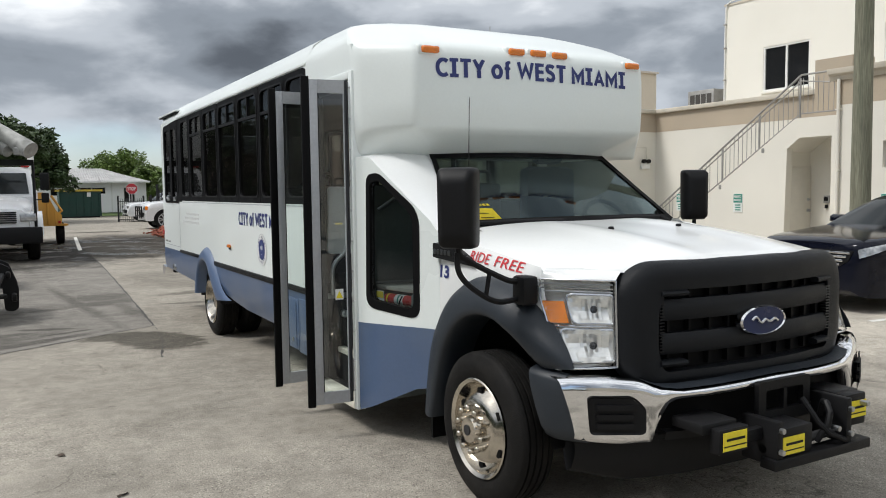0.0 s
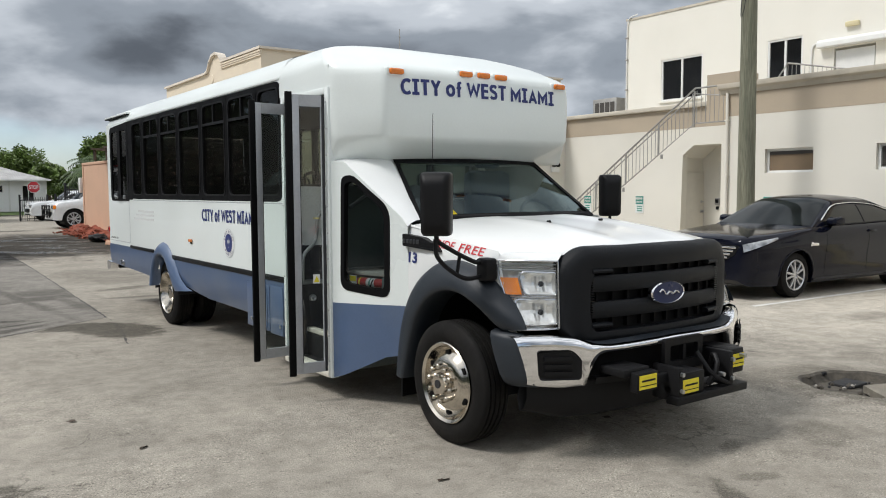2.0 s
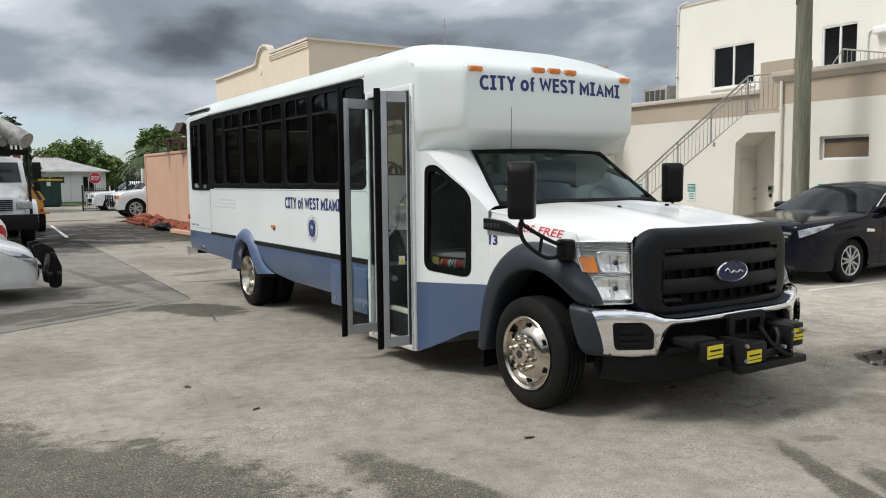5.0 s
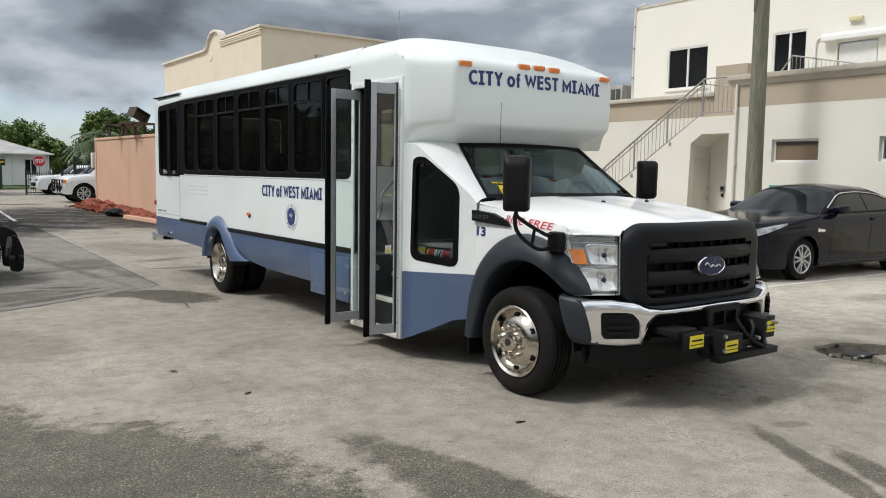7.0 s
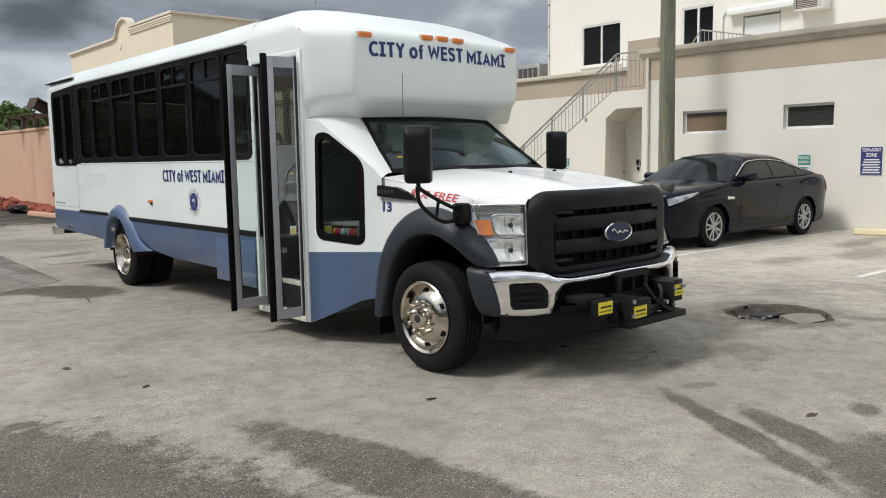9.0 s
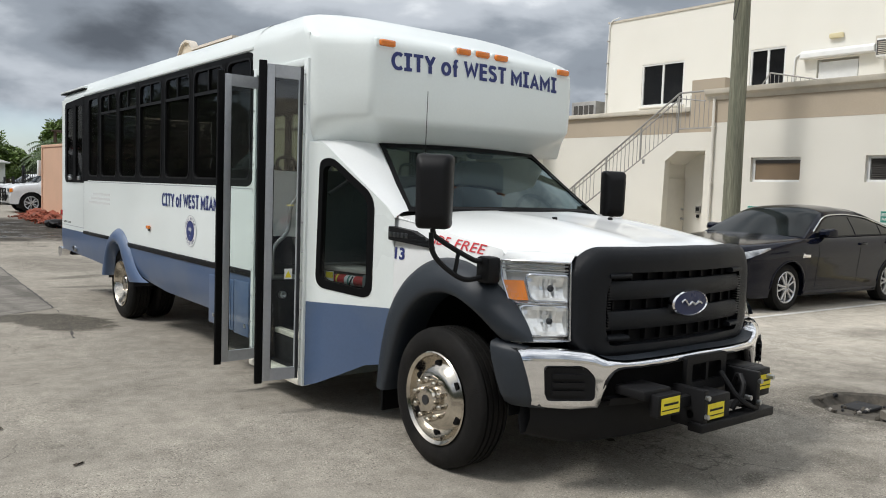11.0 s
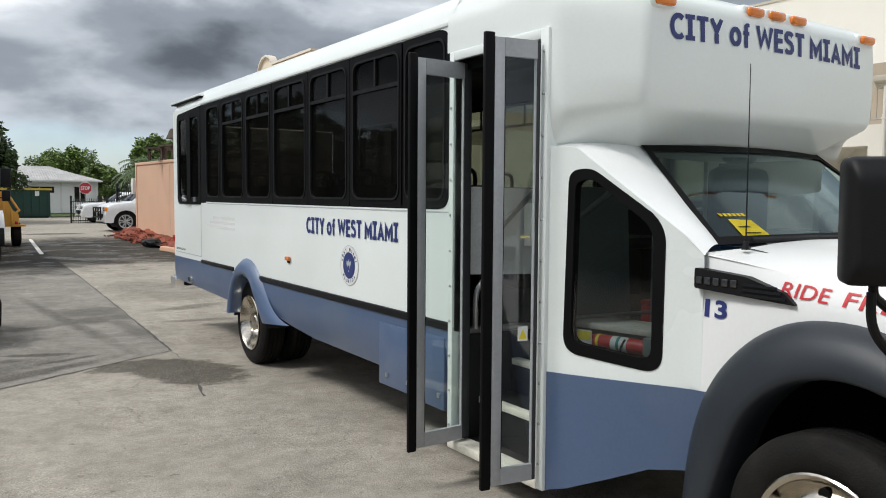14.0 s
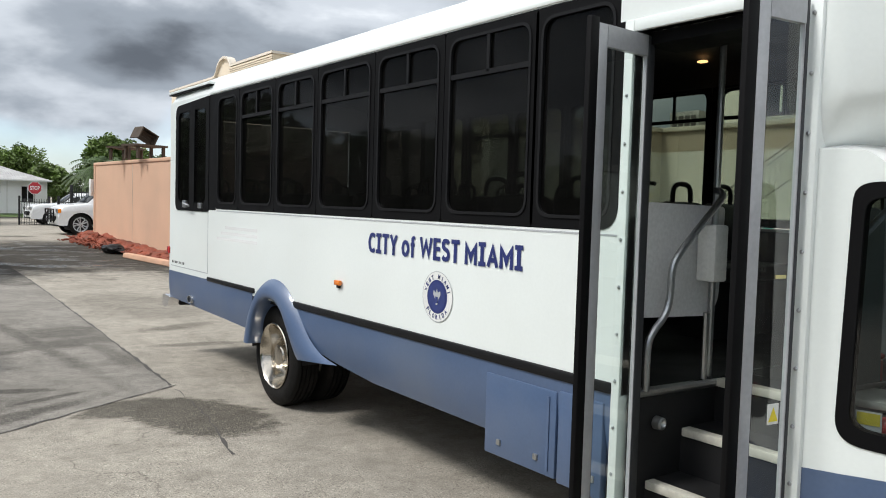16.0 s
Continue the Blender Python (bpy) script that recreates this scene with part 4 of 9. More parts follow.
for z, r in ((1.05, 0.032), (1.30, 0.022)):
    bm = bmesh.new()
    cyl(bm, (0.27, -0.03, z), (0.27, -0.036, z), r + 0.012)
    cyl(bm, (0.27, -0.03, z), (0.27, -0.08, z), 0.012)
    bmesh.ops.create_uvsphere(bm, u_segments=12, v_segments=8, radius=r, matrix=Matrix.Translation((0.27, -0.08, z)))
    part("knob", bm, STEEL, store, "round steel knob")
for z in (0.35, 1.15, 1.85):
    part("hinge", boxm(-0.385, -0.355, -0.04, -0.025, z - 0.05, z + 0.05, bevel=0.004), STUCCO, store)
keypad = thing("keypad", "small grey keypad box on the alcove wall", "keypad", (13.358, 8.14, 1.23))
part("case", boxm(-0.04, 0.0, -0.07, 0.07, -0.01, 0.16, bevel=0.008), RAIL, keypad)
part("pad", boxm(-0.05, -0.038, -0.045, 0.045, 0.04, 0.13), BLACK, keypad)
part("lock_box", boxm(-0.05, 0.0, -0.03, 0.03, -0.13, -0.05, bevel=0.008), BLACK, keypad)

# railing
rail = thing("stair_railing", "galvanised metal stair railing with thin balusters", "railing", (SX + 0.05, 0, 0))


def slope_z(y):
    return LAND if y <= Y_TOP else LAND - (y - Y_TOP) * (LAND - 0.18) / (Y_BOT - Y_TOP)


part("top_rail", tubem([(0, 6.75, LAND + 0.95), (0, Y_TOP, LAND + 0.95), (0, Y_BOT, slope_z(Y_BOT) + 0.86), (0, Y_BOT + 0.05, 0.2)], 0.024, 8), RAIL, rail)
part("bottom_rail", tubem([(0, 6.75, LAND + 0.1), (0, Y_TOP, LAND + 0.1), (0, Y_BOT, slope_z(Y_BOT) + 0.12)], 0.018, 8), RAIL, rail)
part("middle_rail", tubem([(0, Y_TOP - 0.7, LAND + 0.72), (0, Y_TOP, LAND + 0.82), (0, Y_BOT, slope_z(Y_BOT) + 0.74)], 0.016, 8), RAIL, rail)
for k in range(5):
    y = Y_TOP + (Y_BOT - Y_TOP) * k / 4 * 0.98 + 0.02
    part("post", cylm((0, y, slope_z(y) - 0.02), (0, y, slope_z(y) + 0.9), 0.024, seg=8), RAIL, rail)
part("post", cylm((0, 6.8, LAND - 0.02), (0, 6.8, LAND + 0.96), 0.024, seg=8), RAIL, rail)
k = 0
y = 6.9
while y < Y_BOT:
    if abs((y - Y_TOP) % 1.225) > 0.05:
        part("baluster", cylm((0, y, slope_z(y) + 0.1), (0, y, slope_z(y) + 0.88), 0.0085, seg=6), RAIL, rail)
    y += 0.125
for y in (9.15, 10.4, 11.6):
    part("shoe", boxm(-0.06, 0.04, y - 0.04, y + 0.04, slope_z(y) - 0.09, slope_z(y) + 0.02, bevel=0.01), RAIL, rail)


def small_sign(y, z0, w, h, x, head):
    s = thing("parking_sign", "small green and white reserved parking sign on the wall", "sign", (x, y, z0), group="parking signs")
    part("plate", boxm(-0.012, 0, -w / 2, w / 2, 0, h), SIGN_WHITE, s)
    part("green_field", boxm(-0.016, -0.0125, -w / 2 + 0.01, w / 2 - 0.01, h * 0.52, h - 0.01), SIGN_GREEN, s, "green upper field")

    def place(k, u0, v0, uw, vh):
        return lambda u, v: (-0.0185, w / 2 - u0 * w - u * uw * w, v0 * h + v * vh * h)
    writing("heading", "RESERVED", SIGN_WHITE, s, place(0, 0.1, 0.78, 0.8, 0.13), 0.03)
    writing("heading", "PARKING", SIGN_WHITE, s, place(0, 0.14, 0.59, 0.72, 0.13), 0.03)
    for k in range(3):
        part("line", boxm(-0.015, -0.0125, -w * 0.3, w * 0.3, h * (0.1 + 0.13 * k), h * (0.16 + 0.13 * k)), SIGN_GREEN, s, "green bar of writing")


small_sign(2.82, 1.02, 0.26, 0.44, WX - 0.001, 0)
small_sign(5.45, 1.02, 0.26, 0.44, WX - 0.001, 0)
small_sign(9.84, 1.0, 0.27, 0.45, SX - 0.001, 0)
small_sign(11.7, 1.0, 0.27, 0.45, SX - 0.001, 0)

tow = thing("tow_away_sign", "blue and white tow-away zone sign on the cream wall", "sign", (WX - 0.001, 1.56, 1.05))
part("plate", boxm(-0.012, 0, -0.2, 0.2, 0, 0.54), SIGN_WHITE, tow)
part("blue_field", boxm(-0.0155, -0.0125, -0.19, 0.19, 0.01, 0.53), SIGN_BLUE, tow)
writing("heading", "TOW-AWAY", SIGN_WHITE, tow, lambda u, v: (-0.0175, 0.17 - u * 0.34, 0.44 + v * 0.07), 0.03)
writing("heading", "ZONE", SIGN_WHITE, tow, lambda u, v: (-0.0175, 0.10 - u * 0.20, 0.345 + v * 0.07), 0.03)
for k in range(6):
    part("line", boxm(-0.0175, -0.016, -0.16 + 0.02 * (k % 2), 0.16 - 0.015 * (k % 3), 0.04 + k * 0.048, 0.065 + k * 0.048), SIGN_WHITE, tow, "white bar of writing")

# twin floodlight on the wing
flood = thing("twin_floodlight", "white emergency twin floodlight box on the wing wall", "lamp", (12.95, 13.64, 2.25))
part("case", boxm(-0.15, 0.15, -0.08, 0, -0.1, 0.06, bevel=0.01), WHITE_TRIM, flood)
for s in (-0.09, 0.09):
    bm = bmesh.new()
    lathe(bm, [(-0.02, 0.02), (-0.04, 0.055), (-0.12, 0.06), (-0.125, 0.05), (-0.11, 0.0)], 14, "y", (s, 0, 0.12))
    part("lamp_head", bm, BLACK, flood)
conduit = thing("wall_conduit", "thin painted conduit bent across the wing wall", "pipe", (12.4, 13.6, 0))
part("tube", tubem([(-1.2, 0, 2.75), (0.55, 0, 2.78), (0.6, 0, 2.74), (0.6, 0, 2.35)], 0.012, 8, 1), DOOR_PAINT, conduit)

# cream wheel stop on the ground at the wall
stop_bar = thing("wheel_stop", "cream painted wheel stop lying by the wall", "parking stop", (10.6, 0.6, 0.0), 8)
bm = bmesh.new()
prism(bm, rounded([(-0.09, 0.0), (0.09, 0.0), (0.06, 0.11), (-0.06, 0.11)], 0.03), -0.9, 0.9, "y")
part("bar", bm, CREAM_PVC, stop_bar)

# ---- upper storey, set back ----
UX = 19.2
up_holes = [(12.95, 14.7, 4.75, 6.21), (9.37, 10.54, 4.85, 6.26), (7.2, 8.4, 3.5, 5.72), (2.0, 3.5, 4.8, 6.2)]
bm = bmesh.new()
wall(bm, -14.0, 16.3, 3.45, 7.85, UX, UX + 0.25, up_holes)
wall_up = tagged(part("wall_upper", bm, STUCCO_UP, None, smooth=0), "pale cream stucco wall of the set-back upper storey", "wall", kind="structure")
bm = bmesh.new()
wall(bm, UX + 0.25, 30.0, 3.45, 7.85, 16.05, 16.3, [], "y")
tagged(part("wall_upper_side", bm, STUCCO_UP, None, smooth=0), "pale cream side wall of the upper storey", "wall", kind="structure")
part("coping", boxm(UX - 0.03, UX + 0.28, -14.0, 16.33, 7.854, 7.93), TRIM_GREY, wall_up)
tagged(part("roof_upper", boxm(UX + 0.25, 30.0, -14.0, 16.05, 7.5, 7.65), TRIM_GREY, None, smooth=0), "flat upper roof", "roof", kind="structure")


def upper_window(y0, y1, z0, z1):
    e = thing("window_upper", "dark two-pane sliding window with a white frame", "window", (UX, (y0 + y1) / 2, z0), kind="structure")
    w, h = (y1 - y0) / 2, z1 - z0
    bm = bmesh.new()
    frame_ring(bm, [(-w, 0), (w, 0), (w, h), (-w, h)], [(-w + 0.06, 0.06), (w - 0.06, 0.06), (w - 0.06, h - 0.06), (-w + 0.06, h - 0.06)], 0.02, 0.12)
    part("window_frame", bm, WHITE_TRIM, e)
    part("mullion", boxm(0.03, 0.1, -0.035, 0.035, 0.06, h - 0.06), WHITE_TRIM, e)
    for a, b in ((-w + 0.06, -0.035), (0.035, w - 0.06)):
        part("pane", boxm(0.07, 0.078, a, b, 0.06, h - 0.06), DARK_WINDOW, e, "dark reflecting pane")
    part("backing", boxm(0.4, 0.42, -w - 0.2, w + 0.2, -0.2, h + 0.2), LOUVER, e)
    part("window_sill", boxm(-0.06, 0.02, -w - 0.05, w + 0.05, -0.07, -0.002, bevel=0.01), STUCCO_UP, e)


upper_window(12.95, 14.7, 4.75, 6.21)
upper_window(9.37, 10.54, 4.85, 6.26)
upper_window(2.0, 3.5, 4.8, 6.2)
udoor = thing("terrace_door", "white door under a small awning on the roof terrace", "door", (UX + 0.06, 7.8, 3.5))
part("leaf", boxm(-0.02, 0.03, -0.56, 0.56, 0.0, 2.15), WHITE_TRIM, udoor)
awn = thing("awning", "white sheet-metal awning over the terrace door", "awning", (UX, 7.75, 5.85))
bm = bmesh.new()
prism(bm, rounded([(0.0, 0.17), (-0.20, 0.13), (-0.26, 0.06), (-0.27, -0.08), (-0.23, -0.10), (0.0, -0.09)], 0.02), -1.05, 1.05, "y")
part("canopy", bm, WHITE_TRIM, awn)
part("conduit", tubem([(-0.04, 1.32, -1.2), (-0.04, 1.32, -0.1), (-0.04, 1.26, 0.06), (-0.04, 1.03, 0.1)], 0.028, 8, 1), WHITE_TRIM, awn)
lampbox = thing("wall_lamp", "small cream wall lamp above the awning", "lamp", (UX, 7.85, 6.35))
part("case", boxm(-0.12, 0, -0.2, 0.2, -0.07, 0.07, bevel=0.03), CREAM_PVC, lampbox)
lamp2 = thing("flood_lamp", "grey floodlight fixed beside the awning", "lamp", (UX, 6.55, 6.05))
part("head", boxm(-0.25, -0.05, -0.14, 0.14, -0.12, 0.12, bevel=0.03), TRIM_GREY, lamp2)
part("arm", cylm((-0.05, 0, 0), (0.0, 0, 0), 0.03), TRIM_GREY, lamp2)
acw = thing("window_air_conditioner", "white window air conditioner with side grilles", "air conditioner", (UX, 6.15, 5.55))
part("case", boxm(-0.45, 0.05, -0.42, 0.42, 0, 0.5, bevel=0.02), WHITE_TRIM, acw)
part("grille_panel", boxm(-0.454, -0.449, -0.22, 0.40, 0.06, 0.45), LOUVER, acw, "dark grille panel")
for k in range(7):
    part("slat", boxm(-0.459, -0.44, -0.36, 0.36, 0.08 + k * 0.05, 0.1 + k * 0.05), TRIM_GREY, acw)

# terrace railing and block beside the stair head
block = tagged(part("stair_head_block", boxm(13.2, 14.0, 7.5, 8.41, 3.08, 4.47), TAN, None, smooth=0), "tan stucco block at the head of the stair", "wall", kind="structure")
trail = thing("terrace_railing", "white metal railing sloping down on the roof terrace", "railing", (18.8, 0, 0))
part("top_rail", tubem([(0, 10.05, 4.85), (0, 9.6, 5.42), (0, 7.3, 4.92)], 0.025, 8), RAIL, trail)
part("bottom_rail", tubem([(0, 9.75, 4.5), (0, 9.6, 4.75), (0, 7.3, 4.3)], 0.02, 8), RAIL, trail)
for k in range(18):
    y = 9.6 - k * 0.135
    part("baluster", cylm((0, y, 3.45), (0, y, 5.42 - (9.6 - y) * 0.217), 0.009, seg=6), RAIL, trail)
rtu = thing("rooftop_condenser", "grey rooftop air conditioning condenser", "air conditioner", (19.6, 17.3, 3.45))
part("case", boxm(-0.5, 0.5, -0.6, 0.6, 0.15, 1.65, bevel=0.02), RAIL, rtu)
for k in range(4):
    part("louver_panel", boxm(-0.512, -0.495, -0.5 + k * 0.26, -0.3 + k * 0.26, 0.5, 1.5), LOUVER, rtu)
part("base", boxm(-0.5, 0.5, -0.6, 0.6, 0.0, 0.148), TRIM_GREY, rtu)
riser = thing("corner_conduit", "thin pale service conduit up the corner of the upper storey", "pipe", (UX - 0.05, 16.27, 0))
part("tube", tubem([(0, 0, 3.5), (0, 0, 7.7), (0, -0.1, 7.95), (0, -0.5, 8.02)], 0.022, 8, 1), WHITE_TRIM, riser)
for z in (5.3, 6.4, 7.2):
    part("clamp", boxm(-0.04, 0.05, -0.045, 0.045, z, z + 0.05, bevel=0.008), RAIL, riser)

# ---- utility pole ----
upole = thing("utility_pole", "weathered round timber utility pole beside the wall", "pole", (9.9, 5.07, 0))
bm = bmesh.new()
rings = []
for k in range(16):
    z = k * 0.7
    r = 0.175 - z * 0.0055
    rings.append([(math.cos(a) * r * (1 + 0.03 * math.sin(3 * a + z)), math.sin(a) * r * (1 + 0.03 * math.cos(2 * a)) + z * 0.004, z) for a in [2 * math.pi * i / 20 for i in range(20)]])
loft(bm, rings, cap=True)
part("shaft", bm, POLE_WOOD, upole)
part("wire", tubem([(-0.17, 0.05, 5.6), (-0.2, 0.07, 5.1), (-0.26, 0.03, 4.85), (-0.2, -0.02, 5.1), (-0.17, -0.03, 5.7)], 0.008, 6, 1), CABLE, upole, "loose black cable loop")

# ---- tall peach building with a curved parapet, a street away ----
peach = thing("parapet_building", "tall peach stucco building with a curved parapet", "building", (35.5, 87.9, 0))
PW, PL, PH = 37.3, 50.0, 18.81
bm = bmesh.new()
gable = [(0, 0), (0, PH), (12.8, PH), (13.0, PH + 0.45), (13.7, PH + 1.05), (14.9, PH + 1.35), (16.2, PH + 1.15), (17.2, PH + 0.5), (17.7, PH - 0.25), (18.2, PH - 0.75), (19.0, 17.9), (PW, 17.84), (PW, 0)]
prism(bm, gable, 0, 0.5, "x")
part("front_wall", bm, PEACH, peach)
part("side_wall", boxm(0.5, PL, 0, 0.5, 0, PH), PEACH, peach)
part("roof", boxm(0.5, PL, 0.5, PW - 0.5, 17.02, 17.29), TRIM_GREY, peach)
part("end_wall", boxm(PL - 0.5, PL, 0.5, PW, 0, PH), PEACH, peach)
part("far_wall", boxm(0.5, PL - 0.5, PW - 0.5, PW, 0, 17.84), PEACH, peach)
bm = bmesh.new()
rings = []
for y, z in [(-0.34, PH)] + gable[2:-1]:
    rings.append([(-0.37, y, z - 0.03), (-0.37, y, z + 0.27), (0.68, y, z + 0.27), (0.68, y, z - 0.03)])
loft(bm, rings, cap=True)
part("parapet_coping", bm, WHITE_STUCCO, peach, "pale moulded parapet coping")
for k in range(3):
    part("moulding", boxm(-0.17 - 0.07 * k, 0, -0.17 - 0.07 * k, 13.0, 17.98 + 0.23 * k, 18.19 + 0.23 * k), PEACH, peach)
part("side_coping", boxm(-0.34, PL + 0.2, -0.37, 0.68, PH, PH + 0.27), WHITE_STUCCO, peach)
bm = bmesh.new()
lathe(bm, [(-0.1, 0.0), (-0.1, 0.54), (0.0, 0.65), (0.09, 0.65)], 20, "x", (0, 16.8, 17.02))
part("medallion", bm, PEACH, peach)
for x in (7.2, 10.0):
    part("wall_lamp", boxm(x, x + 1.0, -0.6, 0.0, 15.64, 16.19, bevel=0.05), TRIM_GREY, peach, "grey wall floodlight")
mast = thing("antenna_mast", "thin whip antenna mast on the far roof", "antenna", (64.6, 102.1, 17.29))
part("mast", cylm((0, 0, 0), (0, 0, 9.4), 0.12, 0.05, seg=6), RAIL, mast)
for k in range(3):
    part("whip", boxm(-0.2, 0.2, -0.03, 0.03, 5.7 + 1.2 * k, 5.82 + 1.2 * k), RAIL, mast)

from mathutils.bvhtree import BVHTree


def smooth_curve(pts, x, width=0.1):
    """Piecewise line through pts, softened over a width in metres."""
    xs = np.array([p[0] for p in pts], float)
    zs = np.array([p[1] for p in pts], float)
    o = np.argsort(xs)
    k = np.linspace(-1, 1, 9)
    wgt = np.exp(-2.5 * k * k)
    room = max(0.0, min(width, x - xs.min(), xs.max() - x))
    return float(np.sum(np.interp(x + k * room, xs[o], zs[o]) * wgt) / wgt.sum())


# ---- the shuttle bus: front towards -y, entrance side at -x ----
bus = thing("shuttle_bus", "white and slate blue shuttle bus with its entrance door open", "bus", (0, 0, 0))
HW = 1.22
REAR = 8.18
ROOF = [(1.22, 2.58), (1.205, 2.63), (1.165, 2.70), (1.10, 2.75), (0.98, 2.79), (0.80, 2.825), (0.5, 2.85), (0.0, 2.865)]
CAP_B = 2.2
CORNER = 1.345
# height, front, corner x, half width and corner y of the cap, from its foot up
CAP = [(1.855, 1.185, 0.66, 1.222, 1.33), (1.875, 1.16, 0.70, 1.225, 1.32), (1.93, 1.085, 0.79, 1.225, 1.31), (1.985, 1.01, 0.88, 1.225, 1.30), (2.015, 0.975, 0.925, 1.225, 1.295),
       (2.05, 0.958, 0.94, 1.225, 1.295), (2.2, 0.95, 0.945, 1.225, 1.295), (2.36, 0.95, 0.945, 1.225, 1.295), (2.41, 0.952, 0.945, 1.225, 1.295), (2.49, 0.956, 0.94, 1.225, 1.295), (2.53, 0.968, 0.935, 1.225, 1.30),
       (2.56, 0.995, 0.925, 1.223, 1.31), (2.59, 1.05, 0.91, 1.222, 1.33), (2.63, 1.15, 0.89, 1.205, 1.37), (2.67, 1.26, 0.87, 1.185, 1.43), (2.71, 1.37, 0.84, 1.155, 1.50), (2.75, 1.47, 0.79, 1.10, 1.58),
       (2.79, 1.57, 0.70, 0.98, 1.67), (2.825, 1.67, 0.56, 0.80, 1.75), (2.85, 1.78, 0.35, 0.5, 1.84), (2.868, 2.05, 0.06, 0.1, 2.07)]


def cap_front(x, z, proud=0.004):
    """The front face of the cap at x and z."""
    return np.interp(z, [c[0] for c in CAP], [c[1] for c in CAP]) + 0.018 * (x / 0.94) ** 2 - proud


def cap_ring(z, f, xc, w, yc):
    half = [Vector((0.0, f))] + [Vector((xc * t, f + 0.018 * (xc * t / 0.94) ** 2)) for t in (0.25, 0.5, 0.72)]
    pts = [half[-1], Vector((xc, f + 0.018 * (xc / 0.94) ** 2)), Vector((w, yc)), Vector((w, max(yc + 0.03, CAP_B - 0.3)))]
    out = half[:]
    for i in (1, 2):
        a, p, b = pts[i - 1], pts[i], pts[i + 1]
        la, lb = (a - p).length, (b - p).length
        r = min(0.04 if i == 1 else 0.07, la * 0.48, lb * 0.48)
        a1, b1 = p + (a - p) * (r / la), p + (b - p) * (r / lb)
        for k in range(9):
            t = k / 8
            out.append(a1 * (1 - t) ** 2 + p * 2 * t * (1 - t) + b1 * t * t)
        if i == 1:
            out += [out[-1].lerp(pts[2], t) for t in (0.3, 0.6)]
    back = max(out[-1].y, CORNER)
    out += [Vector((w, back)), Vector((w, (back + CAP_B) / 2)), Vector((w, CAP_B))]
    left = [(-p.x, p.y, z) for p in reversed(out)]
    return left + [(p.x, p.y, z) for p in out[1:]]


# front cap over the cab
bm = bmesh.new()
loft(bm, [cap_ring(*c) for c in CAP], closed=False)
bm.faces.new([v for v in bm.verts if abs(v.co.z - CAP[-1][0]) < 1e-4])
# the entrance door reaches up into the cap
gone = [f for f in bm.faces if f.calc_center_median().x < -1.1 and f.calc_center_median().y > CORNER and f.calc_center_median().z < 2.41]
bmesh.ops.delete(bm, geom=gone, context="FACES")
bm.faces.new([v for v in bm.verts if abs(v.co.z - CAP[0][0]) < 1e-4])
part("front_cap", bm, WHITE, bus, "white moulded fibreglass front cap", smooth=60)

# roof
bm = bmesh.new()
rings = []
for y, dz in [(2.17, 0.006), (3, 0), (5, 0), (7.06, 0), (REAR - 0.1, -0.01), (REAR, -0.05)]:
    prof = [(-x, y, z + dz) for x, z in ROOF] + [(x, y, z + dz) for x, z in reversed(ROOF[:-1])]
    rings.append(prof)
rows = loft(bm, rings, closed=False)
part("roof", bm, WHITE, bus, "white rolled roof", smooth=60)
for s in (-1, 1):
    part("drip_rail", boxm(s * 1.228, s * 1.20, 2.2, 7.05, 2.565, 2.59, bevel=0.005), WHITE, bus)
part("rear_roof_lip", boxm(-1.235, -1.12, 7.05, REAR + 0.03, 2.664, 2.69, bevel=0.006), WHITE, bus, "white lip over the rear corner")
part("lip_seal", boxm(-1.232, -1.13, 7.05, REAR + 0.025, 2.654, 2.663), SEAL_RUBBER, bus, "thin dark strip under the lip")

# side walls with the window band open
WIN0, WIN1 = 1.53, 2.56
SIDE_WINDOWS = [(6.38, 6.86), (5.66, 6.33), (4.96, 5.61), (4.20, 4.91), (3.47, 4.15), (2.725, 3.42), (2.20, 2.70)]
DOOR0, DOOR1, DOOR_TOP = 1.375, 2.12, 2.36
bm = bmesh.new()
wall(bm, 1.33, REAR, 0.84, 2.58, -HW, -HW + 0.045, [(DOOR0, DOOR1, 0.0, DOOR_TOP), (2.18, 6.88, WIN0, WIN1), (7.12, 7.98, WIN0, 2.50)])
for za, zb in ((WIN0, WIN0 + 0.13), (WIN1, WIN1 - 0.13)):
    arc = [(2.31 - 0.13 * math.cos(a), zb - (zb - za) * math.sin(a)) for a in [math.pi / 2 * k / 8 for k in range(9)]]
    for (ya, z1), (yb, z2) in zip(arc, arc[1:]):
        prism(bm, [(2.18, za), (yb, z2), (ya, z1)] if za < zb else [(2.18, za), (ya, z1), (yb, z2)], -HW, -HW + 0.045, "x")
part("side_wall", bm, WHITE, bus, "white entrance side with worn ghost lettering", smooth=0)
bm = bmesh.new()
wall(bm, 2.0, REAR, 0.84, 2.58, HW - 0.045, HW, [(2.12, 6.88, WIN0, WIN1), (7.12, 7.98, WIN0, 2.50)])
part("side_wall", bm, WHITE, bus, "white driver side", smooth=0)
bm = bmesh.new()
wall(bm, -HW + 0.045, HW - 0.045, 0.6, 2.6, REAR - 0.045, REAR, [(-0.85, 0.85, 1.55, 2.45)], "y")
prism(bm, [(-1.17, 2.6), (1.17, 2.6), (1.10, 2.73), (0.8, 2.80), (0, 2.83), (-0.8, 2.80), (-1.10, 2.73)], REAR - 0.045, REAR, "y")
part("rear_wall", bm, WHITE, bus, smooth=0)
part("rear_window", boxm(-0.84, 0.84, REAR - 0.03, REAR - 0.02, 1.56, 2.44), WINDOW_TINT, bus)


